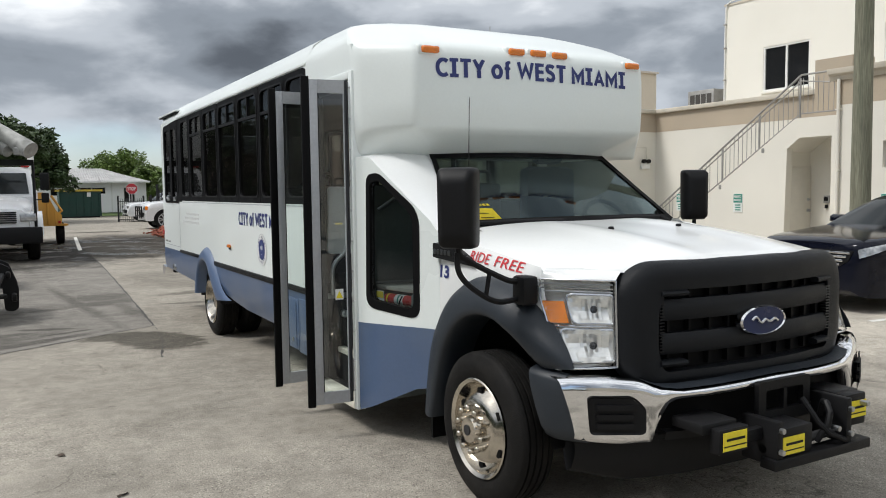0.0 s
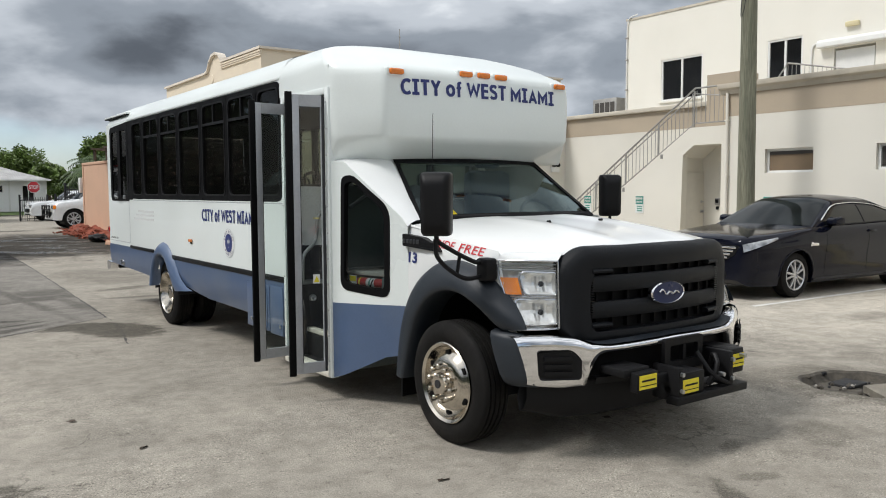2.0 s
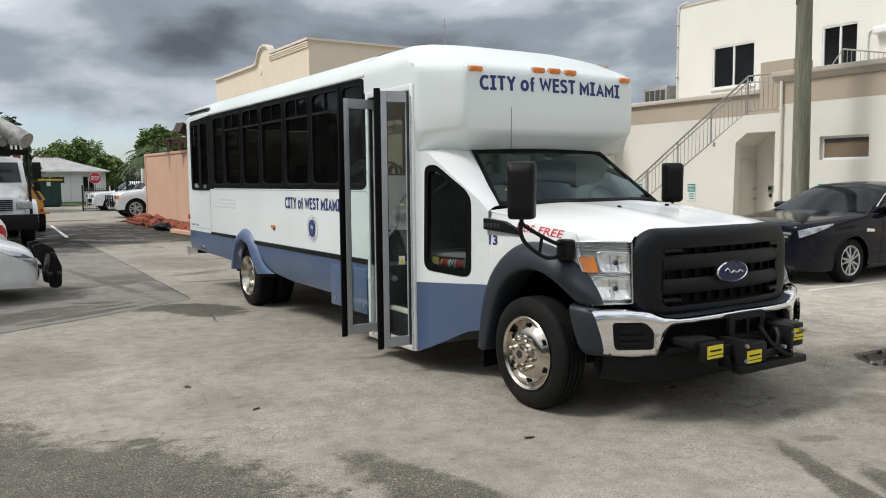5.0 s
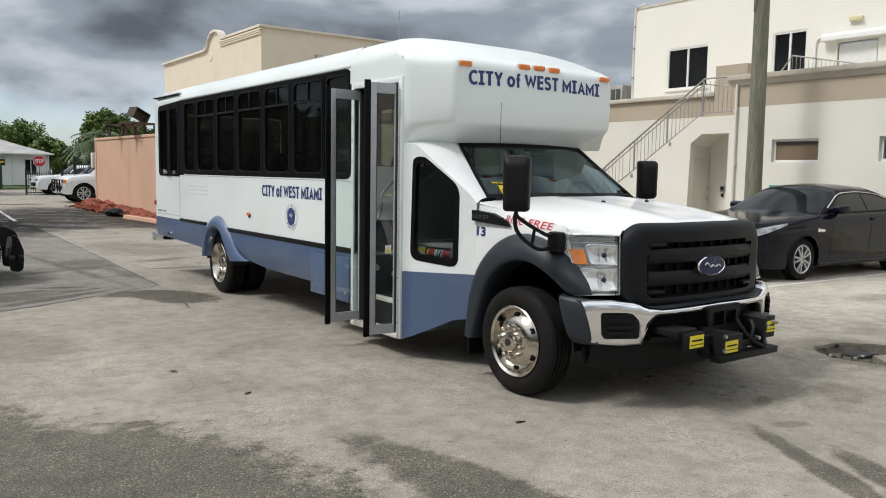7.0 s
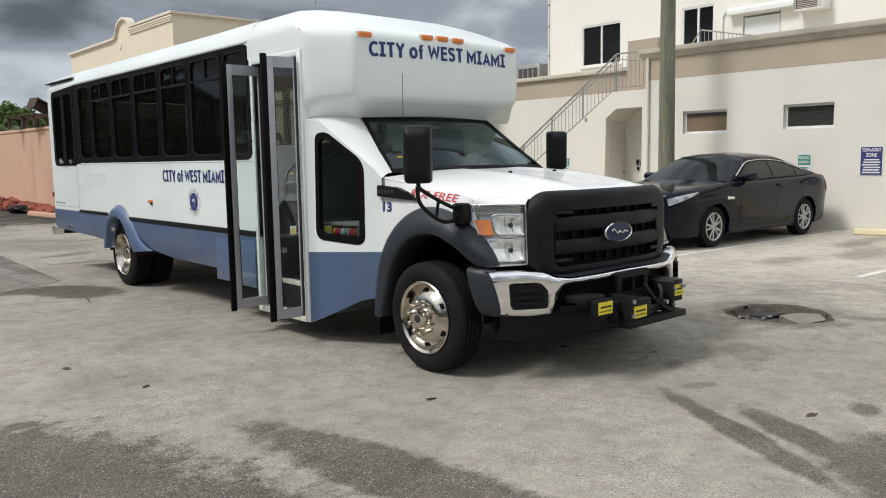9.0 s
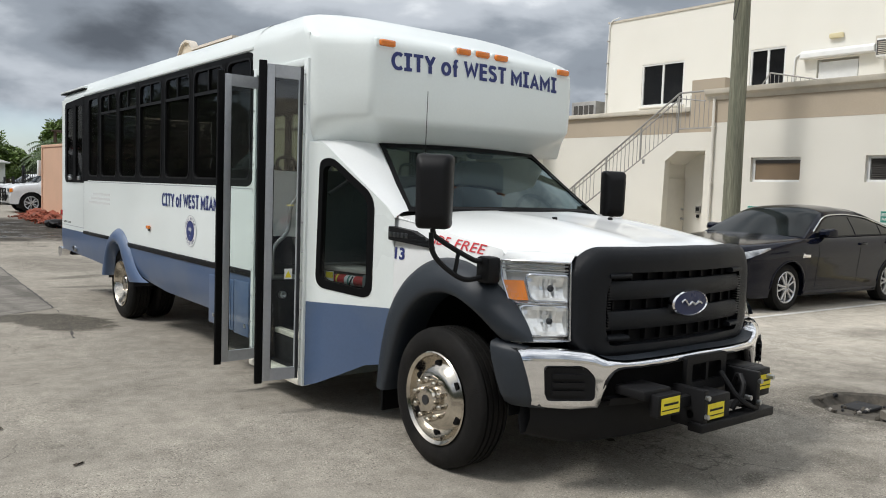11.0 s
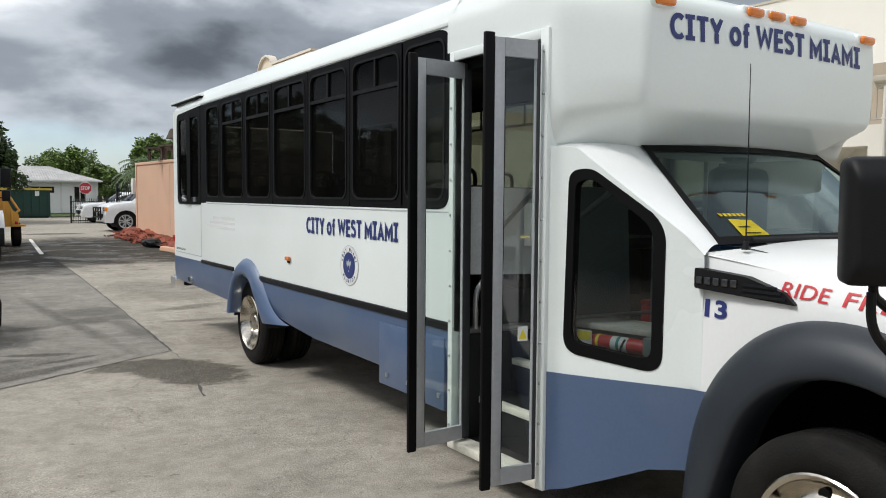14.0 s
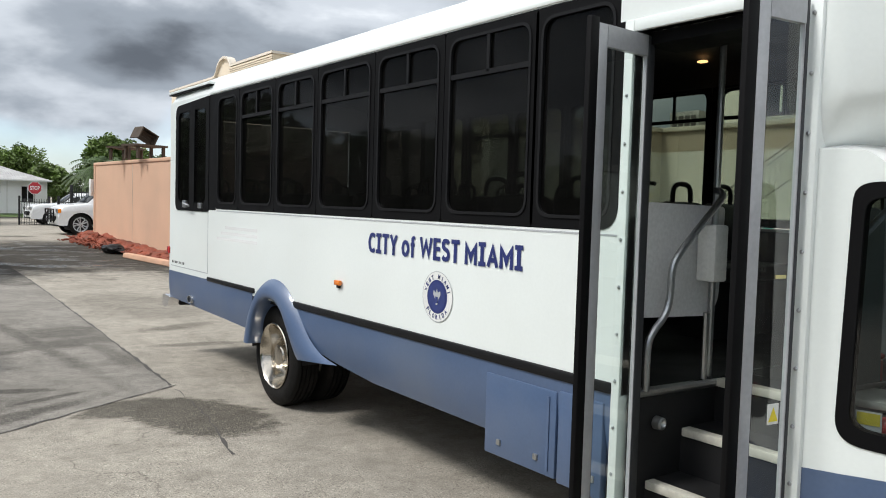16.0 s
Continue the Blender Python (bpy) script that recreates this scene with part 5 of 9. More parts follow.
def bus_window(side, y0, y1, small=False):
    """One framed side window with a sash rail and a split top light."""
    x = side * (HW + 0.004)
    xi = side * (HW - 0.045)
    w, z0, z1 = y1 - y0, WIN0 + 0.005, WIN1 - 0.005
    e = new("side_window")
    e.parent = bus
    rr = 0.09
    end = 0.11 if y0 < 2.3 and side < 0 else 0.03
    out = rounded([(y0 - 0.022, z0), (y1 + 0.022, z0), (y1 + 0.022, z1), (y0 - 0.022, z1)], [end, 0.03, 0.03, end], 6)
    inn = rounded([(y0 + 0.022, z0 + 0.045), (y1 - 0.022, z0 + 0.045), (y1 - 0.022, z1 - 0.04), (y0 + 0.022, z1 - 0.04)], rr, 6)
    bm = bmesh.new()
    frame_ring(bm, out, inn, x, xi)
    part("window_frame", bm, SEAL_RUBBER, e)
    ring = bmesh.new()
    inn2 = rounded([(y0 + 0.036, z0 + 0.06), (y1 - 0.036, z0 + 0.06), (y1 - 0.036, z1 - 0.055), (y0 + 0.036, z1 - 0.055)], rr * 0.85, 6)
    frame_ring(ring, inn, inn2, x + side * 0.006, x - side * 0.01)
    part("gasket", ring, BLACK, e)
    part("pane", boxm(x - side * 0.012, x - side * 0.016, y0 + 0.02, y1 - 0.02, z0 + 0.04, z1 - 0.04), WINDOW_TINT if side < 0 else FAR_TINT, e, "dark tinted pane")
    if not small:
        zs = 2.31
        part("sash_rail", boxm(x - side * 0.009, x + side * 0.003, y0 + 0.034, y1 - 0.034, zs - 0.013, zs + 0.013), BLACK, e)
        part("top_mullion", boxm(x - side * 0.009, x + side * 0.003, (y0 + y1) / 2 - 0.011, (y0 + y1) / 2 + 0.011, zs, z1 - 0.05), BLACK, e)
    return e


for i, (a, b) in enumerate(SIDE_WINDOWS):
    bus_window(-1, a, b, small=i in (0, 6))
for i, (a, b) in enumerate(SIDE_WINDOWS):
    bus_window(1, a, b, small=i in (0,))
for s in (-1, 1):
    e = new("rear_side_window")
    e.parent = bus
    x, xi = s * (HW + 0.006), s * (HW - 0.045)
    bm = bmesh.new()
    out = rounded([(7.06, 1.50), (8.0, 1.50), (8.0, 2.53), (7.06, 2.56)], [0.02, 0.09, 0.09, 0.02], 6)
    inn = rounded([(7.14, 1.58), (7.92, 1.58), (7.92, 2.46), (7.14, 2.46)], 0.07, 6)
    frame_ring(bm, out, inn, x, xi)
    part("window_frame", bm, SEAL_RUBBER, e)
    part("pane", boxm(x - s * 0.012, x - s * 0.016, 7.1, 7.96, 1.54, 2.5), WINDOW_TINT, e, "dark tinted pane")
    part("mullion", boxm(x - s * 0.008, x + s * 0.004, 7.44, 7.58, 1.55, 2.48), SEAL_RUBBER, e)
    bm = bmesh.new()
    tube(bm, [(x + s * 0.01, 7.66, 1.56), (x + s * 0.05, 7.6, 1.57), (x + s * 0.05, 7.45, 1.55)], 0.012, 6)
    box(bm, x, x + s * 0.03, 7.62, 7.7, 1.53, 1.6, 0.005)
    part("latch", bm, STEEL, e, "steel window latch")
    part("latch", boxm(x, x + s * 0.03, 7.2, 7.26, 1.53, 1.58, bevel=0.005), STEEL, e)
part("band_filler", boxm(-HW - 0.002, -HW + 0.03, 6.884, 7.06, 1.52, 2.56), SEAL_RUBBER, bus, "black band between the windows")
part("panel_seam", boxm(-HW - 0.002, -HW + 0.003, 7.066, 7.074, 0.93, 1.50), LIGHT_GREY, bus)
part("panel_seam", boxm(-HW - 0.002, -HW + 0.003, 7.075, 8.12, 0.93, 0.938), LIGHT_GREY, bus)
part("panel_seam", boxm(-HW - 0.002, -HW + 0.003, 2.16, 6.86, 1.512, 1.52), LIGHT_GREY, bus)

# blue skirt, rub rail, lower body
for s in (-1, 1):
    bm = bmesh.new()
    x0, x1 = s * (HW + 0.003), s * (HW - 0.04)
    f0 = 2.14 if s < 0 else 2.0
    part_spans = ((f0, 5.24, 0.84, [(f0, 0.42), (2.9, 0.455), (4.2, 0.475), (4.65, 0.52), (4.9, 0.56), (5.12, 0.69), (5.24, 0.82)]),
                  (6.02, REAR, 0.88, [(6.02, 0.75), (6.10, 0.54), (6.67, 0.56), (7.49, 0.58), (REAR, 0.60)]))
    for ya, yb, ztop, foot in part_spans:
        grid = []
        for y in sorted(set(list(np.linspace(ya, yb, 22)) + [q[0] for q in foot])):
            z0 = float(np.interp(y, [q[0] for q in foot], [q[1] for q in foot]))
            row = []
            for u in np.linspace(0, 1, 9):
                z = z0 + (ztop - z0) * u
                row.append((s * (HW + 0.003 - 0.075 * max(0.0, (0.78 - z) / 0.35) ** 2), y, z))
            row.insert(0, (row[0][0] - s * 0.05, y, z0))
            grid.append(row)
        sheet(bm, grid)
    part("lower_skirt", bm, BLUE, bus, "slate blue lower skirt", smooth=60)
    part("rub_rail", boxm(s * (HW + 0.014), s * (HW - 0.01), f0, 5.26, 0.835, 0.885, bevel=0.01), BLACK, bus, "black rub rail")
    part("rub_rail", boxm(s * (HW + 0.014), s * (HW - 0.01), 5.98, 7.06, 0.865, 0.905, bevel=0.01), BLACK, bus, "black rub rail")
    # wheel arch flare
    bm = bmesh.new()
    rings = []
    ROUT = [(6.14, 0.46), (6.11, 0.58), (6.05, 0.72), (5.93, 0.88), (5.79, 0.98), (5.62, 1.025), (5.45, 1.005), (5.32, 0.94), (5.21, 0.85), (5.10, 0.73), (4.97, 0.62), (4.80, 0.55), (4.58, 0.525)]
    RINN = [(5.97, 0.46), (5.945, 0.56), (5.91, 0.66), (5.84, 0.77), (5.74, 0.845), (5.60, 0.87), (5.47, 0.845), (5.38, 0.79), (5.31, 0.71), (5.26, 0.63), (5.22, 0.56), (5.18, 0.50), (5.16, 0.47)]
    for k in range(49):
        u = k / 48 * 12
        idx = list(range(13))
        oy, oz, iy, iz = [smooth_curve(list(zip(idx, [q[j] for q in ps])), u, 0.9) for ps, j in ((ROUT, 0), (ROUT, 1), (RINN, 0), (RINN, 1))]
        full = 1 - 0.5 * max(0.0, (u - 8) / 4)
        rings.append([(s * (HW + x * full), iy + (oy - iy) * t, iz + (oz - iz) * t) for x, t in ((0.002, 1.0), (0.014, 0.93), (0.035, 0.80), (0.052, 0.6), (0.062, 0.38), (0.062, 0.18), (0.05, 0.04), (0.03, 0.0))] + [(s * (HW - 0.2), iy, iz)])
    loft(bm, rings, closed=False)
    part("rear_flare", bm, BLUE, bus, "slate blue flared wheel arch", smooth=60)
    bm = bmesh.new()
    rings = [[(s * (HW - 0.02), 5.60 + math.cos(a) * 0.46, 0.42 + math.sin(a) * 0.46), (s * 0.45, 5.60 + math.cos(a) * 0.46, 0.42 + math.sin(a) * 0.46)] for a in [math.pi * k / 16 for k in range(17)]]
    loft(bm, rings, closed=False)
    part("wheel_well", bm, DARK_STEEL, bus)
part("underbody", boxm(-1.1, 1.1, 2.16, REAR - 0.2, 0.62, 0.795), DARK_STEEL, bus)
bm = bmesh.new()
box(bm, -0.45, -0.35, -0.4, 8.0, 0.48, 0.66)
box(bm, 0.35, 0.45, -0.4, 8.0, 0.48, 0.66)
cyl(bm, (-1.0, 0.0, 0.38), (1.0, 0.0, 0.38), 0.06)
cyl(bm, (-0.9, 5.72, 0.38), (0.9, 5.72, 0.38), 0.07)
bmesh.ops.create_uvsphere(bm, u_segments=14, v_segments=10, radius=0.2, matrix=Matrix.Translation((0, 5.72, 0.4)))
box(bm, -0.4, 0.4, 2.4, 3.8, 0.35, 0.6, 0.04)
part("chassis", bm, DARK_STEEL, bus)
bm = bmesh.new()
box(bm, -1.23, -1.19, 2.49, 3.0, 0.37, 0.78, 0.008)
part("battery_box", bm, BLUE, bus, "slate blue compartment door")
part("battery_box", boxm(-1.232, -1.19, 2.205, 2.475, 0.36, 0.79, bevel=0.008), BLUE, bus, "slate blue compartment door")
part("box_latch", boxm(-1.242, -1.225, 2.24, 2.27, 0.43, 0.46, bevel=0.005), STEEL, bus)
part("box_rib", boxm(-1.236, -1.22, 2.53, 2.545, 0.4, 0.75), BLUE, bus)
part("box_latch", boxm(-1.24, -1.22, 2.87, 2.90, 0.43, 0.46, bevel=0.005), STEEL, bus)
part("box_latch", boxm(-1.24, -1.22, 2.6, 2.63, 0.43, 0.46, bevel=0.005), STEEL, bus)
# rear bumper and tailpipe
bm = bmesh.new()
box(bm, -1.12, 1.12, REAR - 0.02, REAR + 0.17, 0.50, 0.62, 0.03)
part("rear_bumper", bm, BLACK, bus, "black rear bumper")
bm = bmesh.new()
prism(bm, rounded([(REAR - 0.03, 0.60), (REAR + 0.16, 0.615), (REAR + 0.20, 0.60), (REAR + 0.20, 0.50), (REAR + 0.13, 0.475), (REAR + 0.03, 0.50)], 0.02), -1.225, -1.10, "x")
part("bumper_end", bm, CHROME, bus, "bright bumper end")
bm = bmesh.new()
lathe(bm, [(-0.10, 0.040), (0.0, 0.046), (0.02, 0.046), (0.02, 0.036), (-0.08, 0.034)], 18, "x")
bmesh.ops.transform(bm, matrix=pose(-1.215, 7.52, 0.645, 0, 0, 180) @ Matrix.Diagonal((1, 1.35, 0.8, 1)), verts=bm.verts)
part("tailpipe", bm, STEEL, bus, "oval steel tailpipe tip")
part("side_marker_base", boxm(-1.232, -1.22, 4.555, 4.60, 1.05, 1.10, bevel=0.004), BLACK, bus)
part("side_marker", boxm(-1.25, -1.225, 4.53, 4.605, 1.07, 1.105, bevel=0.008), AMBER, bus, "amber side marker lamp")
part("rear_marker", boxm(-1.235, -1.2, REAR - 0.02, REAR + 0.05, 1.05, 1.12, bevel=0.008), TAIL_RED, bus)

# lettering and seal
sign_words("side_lettering", "CITY of WEST MIAMI", NAVY, bus, lambda u, v: (-HW - 0.004, 4.205 - u * 1.445, 1.315 + v * 0.125), label="navy lettering")
seal = new("town_seal")
seal.parent = bus
seal.matrix_basis = pose(-HW - 0.003, 3.455, 1.115)


def disc(name, r, x, mat, parent, label="", squash=1.0):
    bm = bmesh.new()
    lathe(bm, [(0.0, 0.0001), (0.0, r)], 40, "x", (x, 0, 0))
    bmesh.ops.scale(bm, vec=(1, squash, 1), verts=bm.verts)
    return part(name, bm, mat, parent, label, smooth=0)


disc("rim", 0.142, -0.0005, LIGHT_GREY, seal)
disc("ring", 0.138, -0.001, SIGN_WHITE, seal, "white ring of the seal")
disc("core", 0.094, -0.002, NAVY, seal, "blue core of the seal")
disc("core_ring", 0.08, -0.003, SEAL_BLUE, seal)
bm = bmesh.new()
prism(bm, [(-0.007, -0.045), (0.007, -0.045), (0.014, -0.015), (0.034, 0.012), (0.03, 0.034), (0.010, 0.022), (0.0, 0.045), (-0.010, 0.022), (-0.03, 0.034), (-0.034, 0.012), (-0.014, -0.015)], -0.0045, -0.0035, "x")
part("emblem", bm, LIGHT_GREY, seal, smooth=0)
part("shield", boxm(-0.006, -0.0047, -0.012, 0.012, -0.035, 0.0), SEAL_BLUE, seal)


def ring_word(word, start, end, r, flip):
    for k, ch in enumerate(word):
        if ch == " ":
            continue
        a = radians(start + (end - start) * k / (len(word) - 1))
        bm = letters(ch, 0.03)
        for v in bm.verts:
            u, w = (v.co.x - 0.5) * (0.006 if ch == "I" else 0.02), (v.co.y - 0.5) * 0.026
            if flip:
                p = (math.cos(a) * (r - w) + math.sin(a) * u * -1, math.sin(a) * (r - w) + math.cos(a) * u)
            else:
                p = (math.cos(a) * (r + w) + math.sin(a) * u, math.sin(a) * (r + w) - math.cos(a) * u)
            v.co = Vector((-0.0025, -p[0], p[1]))
        part("seal_letter", bm, NAVY, seal, smooth=0)


ring_word("WEST MIAMI", 162, 18, 0.113, False)
ring_word("FLORIDA", 222, 318, 0.113, True)
# faded ghost lettering and maker's bars
for k in range(3):
    part("ghost_lettering", boxm(-HW - 0.0003, -HW + 0.001, 5.95, 6.85 - 0.1 * k, 1.26 + 0.05 * k, 1.285 + 0.05 * k), WHITE_CAB, bus, "faint traces of removed lettering")
for k, w in enumerate((0.03, 0.022, 0.026, 0.03, 0.022, 0.014, 0.022, 0.026)):
    part("maker_bar", boxm(-HW - 0.0012, -HW, 8.09 - k * 0.045 - w - 0.03 * (k > 3), 8.09 - k * 0.045 - 0.03 * (k > 3), 0.962, 0.986), DARK_STEEL, bus, "small dark bar of writing")

# front cap lettering and clearance lamps
sign_words("front_lettering", "CITY of WEST MIAMI", NAVY, bus,
           lambda u, v: (-0.80 + 1.575 * u, cap_front(-0.80 + 1.575 * u, 2.375 + v * 0.115), 2.358 + v * 0.122 - 0.012 * (2 * u - 1) ** 2), "navy lettering")
for x, z in ((-0.84, 2.515), (-0.18, 2.545), (0.0, 2.548), (0.18, 2.545), (0.84, 2.515)):
    y = cap_front(x, z, 0)
    bm = bmesh.new()
    box(bm, x - 0.062, x + 0.062, y - 0.035, y + 0.05, z - 0.022, z + 0.022, 0.014, 3)
    part("clearance_lamp", bm, AMBER, bus, "amber clearance lamp")
    bm = bmesh.new()
    box(bm, x - 0.085, x + 0.085, y - 0.012, y + 0.08, z - 0.036, z + 0.034, 0.018, 3)
    part("lamp_base", bm, WHITE, bus)

# ---- entrance doorway ----
bm = bmesh.new()
box(bm, -1.235, -1.17, 1.315, DOOR0, 0.17, DOOR_TOP + 0.05, 0.006)
box(bm, -1.235, -1.17, DOOR1, 2.165, 0.17, DOOR_TOP + 0.05, 0.006)
box(bm, -1.235, -1.17, DOOR0, DOOR1, DOOR_TOP, DOOR_TOP + 0.05, 0.006)
part("door_surround", bm, WHITE, bus)
for y in (1.345, 2.142):
    for k in range(11):
        bm = bmesh.new()
        bmesh.ops.create_uvsphere(bm, u_segments=6, v_segments=4, radius=0.008, matrix=Matrix.Translation((-1.236, y, 0.3 + k * 0.2)))
        part("rivet", bm, STEEL, bus)
part("door_sill", boxm(-1.24, -1.12, 1.36, 2.16, 0.165, 0.215, bevel=0.01), STEP_WHITE, bus, "worn white door sill")


def door_leaf(x, y, turn, stile, pane):
    """A glazed leaf along local -x: a dark hinge stile, the pane, a bright closing stile and its broad rubber edge."""
    d = new("door_leaf")
    d.parent = bus
    d.matrix_basis = pose(x, y, 0.225, 0, 0, turn)
    W, H = stile + pane + 0.054, 2.12
    bm = bmesh.new()
    box(bm, -W, -W + 0.054, -0.011, 0.011, 0, H, 0.003)
    box(bm, -W + 0.054, -stile, -0.011, 0.011, 0, 0.08)
    box(bm, -W + 0.054, -stile, -0.011, 0.011, H - 0.085, H)
    part("leaf_frame", bm, ALUMINIUM, d, "grey aluminium door frame")
    part("hinge_stile", boxm(-stile, 0.004, -0.012, 0.012, 0, H, bevel=0.003), DARK_STILE, d, "dark hinge stile")
    part("hinge_rail", cylm((0.011, 0, 0.0), (0.011, 0, H), 0.006, seg=10), DARK_STILE, d)
    part("stile_bead", boxm(-stile - 0.005, -stile - 0.0005, -0.009, 0.009, 0.08, H - 0.085), ALUMINIUM, d)
    part("rubber_edge", boxm(-W - 0.052, -W, -0.013, 0.013, -0.015, H + 0.02, bevel=0.006), SEAL_RUBBER, d, "black rubber closing edge")
    part("glazing_bead", boxm(-W + 0.0545, -W + 0.060, -0.006, 0.006, 0.08, H - 0.085), SEAL_RUBBER, d)
    bm = bmesh.new()
    sheet(bm, [[(x, 0.0, z) for x in (-W + 0.054, -stile - 0.005)] for z in (0.08, H - 0.085)])
    part("pane", bm, CLEAR, d, "clear door glass").visible_shadow = False
    return d


leaf_a = door_leaf(-1.262, 1.36, -7.0, 0.008, 0.176)
leaf_b = door_leaf(-1.147, 2.092, 4.0, 0.042, 0.263)
part("small_sticker", boxm(-0.085, -0.035, -0.004, -0.0015, 1.185, 1.197), STICKER, leaf_a, "small faded yellow sticker on the glass")
plate = part("warning_sticker", boxm(-0.092, -0.038, -0.004, -0.0015, 0.69, 0.76), SIGN_WHITE, leaf_a, "white sticker with a yellow warning triangle")
part("triangle", prismm([(-0.088, 0.70), (-0.042, 0.70), (-0.065, 0.748)], -0.0055, -0.0045, "y"), YELLOW, plate)
# door motor arm at the head
part("door_header", boxm(-1.17, -0.95, 1.40, 2.12, 2.31, 2.36), SEAL_RUBBER, bus)

# steps
for k, (x, z) in enumerate(((-1.04, 0.445), (-0.80, 0.645), (-0.555, 0.845))):
    part("step", boxm(x, x + 0.26, DOOR0, DOOR1, 0.2, z - 0.002), BUS_FLOOR, bus, "black rubber step")
    part("step_nosing", boxm(x - 0.012, x + 0.045, DOOR0 + 0.01, DOOR1 - 0.01, z - 0.035, z + 0.004, bevel=0.006), STEP_WHITE, bus, "worn white step nosing")
part("step", boxm(-1.12, -1.04, DOOR0, DOOR1, 0.17, 0.205), BUS_FLOOR, bus, "black rubber step")
part("stepwell_side", boxm(-1.17, -0.22, DOOR1, DOOR1 + 0.03, 0.2, 0.85), BUS_FLOOR, bus)
# added panel, grey-green after the body's reflection in the door glass
bm = bmesh.new()
prism(bm, rounded([(-1.165, 0.2), (-0.24, 0.2), (-0.24, 0.86), (-0.62, 0.95), (-0.66, 1.66), (-1.165, 1.66)], [0.005, 0.005, 0.02, 0.05, 0.07, 0.005]), DOOR0 - 0.03, DOOR0 - 0.004, "y")
part("entrance_partition", bm, GREY_PANEL, bus, "added grey-green panel, coloured after a reflection in the door glass")
for x, z in ((-1.05, 1.5), (-1.05, 1.05), (-1.05, 0.6), (-0.75, 1.5), (-0.75, 1.0), (-0.95, 0.4), (-0.6, 0.5)):
    part("partition_screw", cylm((x, DOOR0 - 0.005, z), (x, DOOR0 + 0.004, z), 0.009, seg=8), BLACK, bus)
bm = bmesh.new()
lathe(bm, [(0.0, 0.0), (-0.015, 0.03), (-0.05, 0.028), (-0.055, 0.018), (-0.03, 0.0)], 16, "y", (-1.0, DOOR1, 0.70))
part("step_lamp", bm, STEEL, bus, "chrome step lamp")

# ---- interior ----
part("floor_panel", boxm(-1.17, 1.17, 2.15, REAR - 0.05, 0.80, 0.85), BUS_FLOOR, bus)
part("floor_panel", boxm(-0.30, 1.17, 0.9, 2.15, 0.80, 0.845), BUS_FLOOR, bus)
bm = bmesh.new()
rings = []
for y in (1.95, REAR - 0.06):
    rings.append([(-x * 0.96, y, z - 0.05 - 0.13 * (1 - x / 1.22)) for x, z in ROOF] + [(x * 0.96, y, z - 0.05 - 0.13 * (1 - x / 1.22)) for x, z in reversed(ROOF[:-1])])
loft(bm, rings, closed=False)
part("headliner", bm, HEADLINER, bus)
for s in (-1, 1):
    part("lower_lining", boxm(s * 1.17, s * 1.14, 2.16, REAR - 0.06, 0.85, WIN0 - 0.02), INTERIOR, bus)
bulb = part("dome_lamp", boxm(0.945, 0.99, 3.36, 3.42, 2.675, 2.69, bevel=0.006), glow("dome_lamp_glow", (1.0, 0.52, 0.2), 1.6), bus, "small warm dome lamp")
# modesty panel, rails, box
mod = new("modesty_panel")
mod.parent = bus
bm = bmesh.new()
prism(bm, rounded([(-1.09, 1.155), (-0.55, 1.135), (-0.48, 1.2), (-0.455, 1.655), (-1.07, 1.665)], [0.03, 0.06, 0.06, 0.03, 0.03]), 2.18, 2.21, "y")
cyl(bm, (-0.505, 2.181, 1.215), (-0.505, 2.175, 1.215), 0.011, seg=8)
part("panel", bm, PANEL_WHITE, mod, "light grey modesty panel")
part("handrail", tubem([(-1.085, 2.10, 0.85), (-1.087, 2.10, 1.04), (-1.06, 2.10, 1.10), (-0.975, 2.10, 1.165), (-0.945, 2.10, 1.25), (-0.945, 2.10, 1.37), (-0.91, 2.10, 1.435), (-0.65, 2.10, 1.65), (-0.59, 2.10, 1.70), (-0.575, 2.13, 1.728), (-0.565, 2.16, 1.73)], 0.0165, 10, 2), STEEL, mod, "bent steel handrail")
part("stanchion", cylm((-0.56, 2.16, 0.85), (-0.56, 2.16, 2.70), 0.016, seg=10), STEEL, mod)
part("lower_bar", tubem([(-1.15, 2.125, 0.838), (-0.52, 2.125, 0.826)], 0.021, 10), STEEL, mod)
part("dispenser_box", boxm(-0.70, -0.60, 2.055, 2.155, 1.31, 1.57, bevel=0.012), SIGN_WHITE, mod, "white wall box")
part("rail_post", cylm((-0.637, 2.13, 0.83), (-0.637, 2.13, 1.16), 0.015, seg=8), STEEL, mod)
# front handrail by the driver
part("dash_rail", cylm((-0.59, 1.22, 0.86), (-0.59, 1.22, 1.52), 0.013, seg=8), STEEL, bus)
part("dash_rail", tubem([(-0.59, 1.22, 1.02), (-1.10, 1.28, 1.02)], 0.010, 8), STEEL, bus)
part("dash_rail", tubem([(-1.08, 1.27, 1.50), (-0.80, 1.25, 1.68), (-0.62, 1.25, 1.72)], 0.014, 8, 1), STEEL, bus)


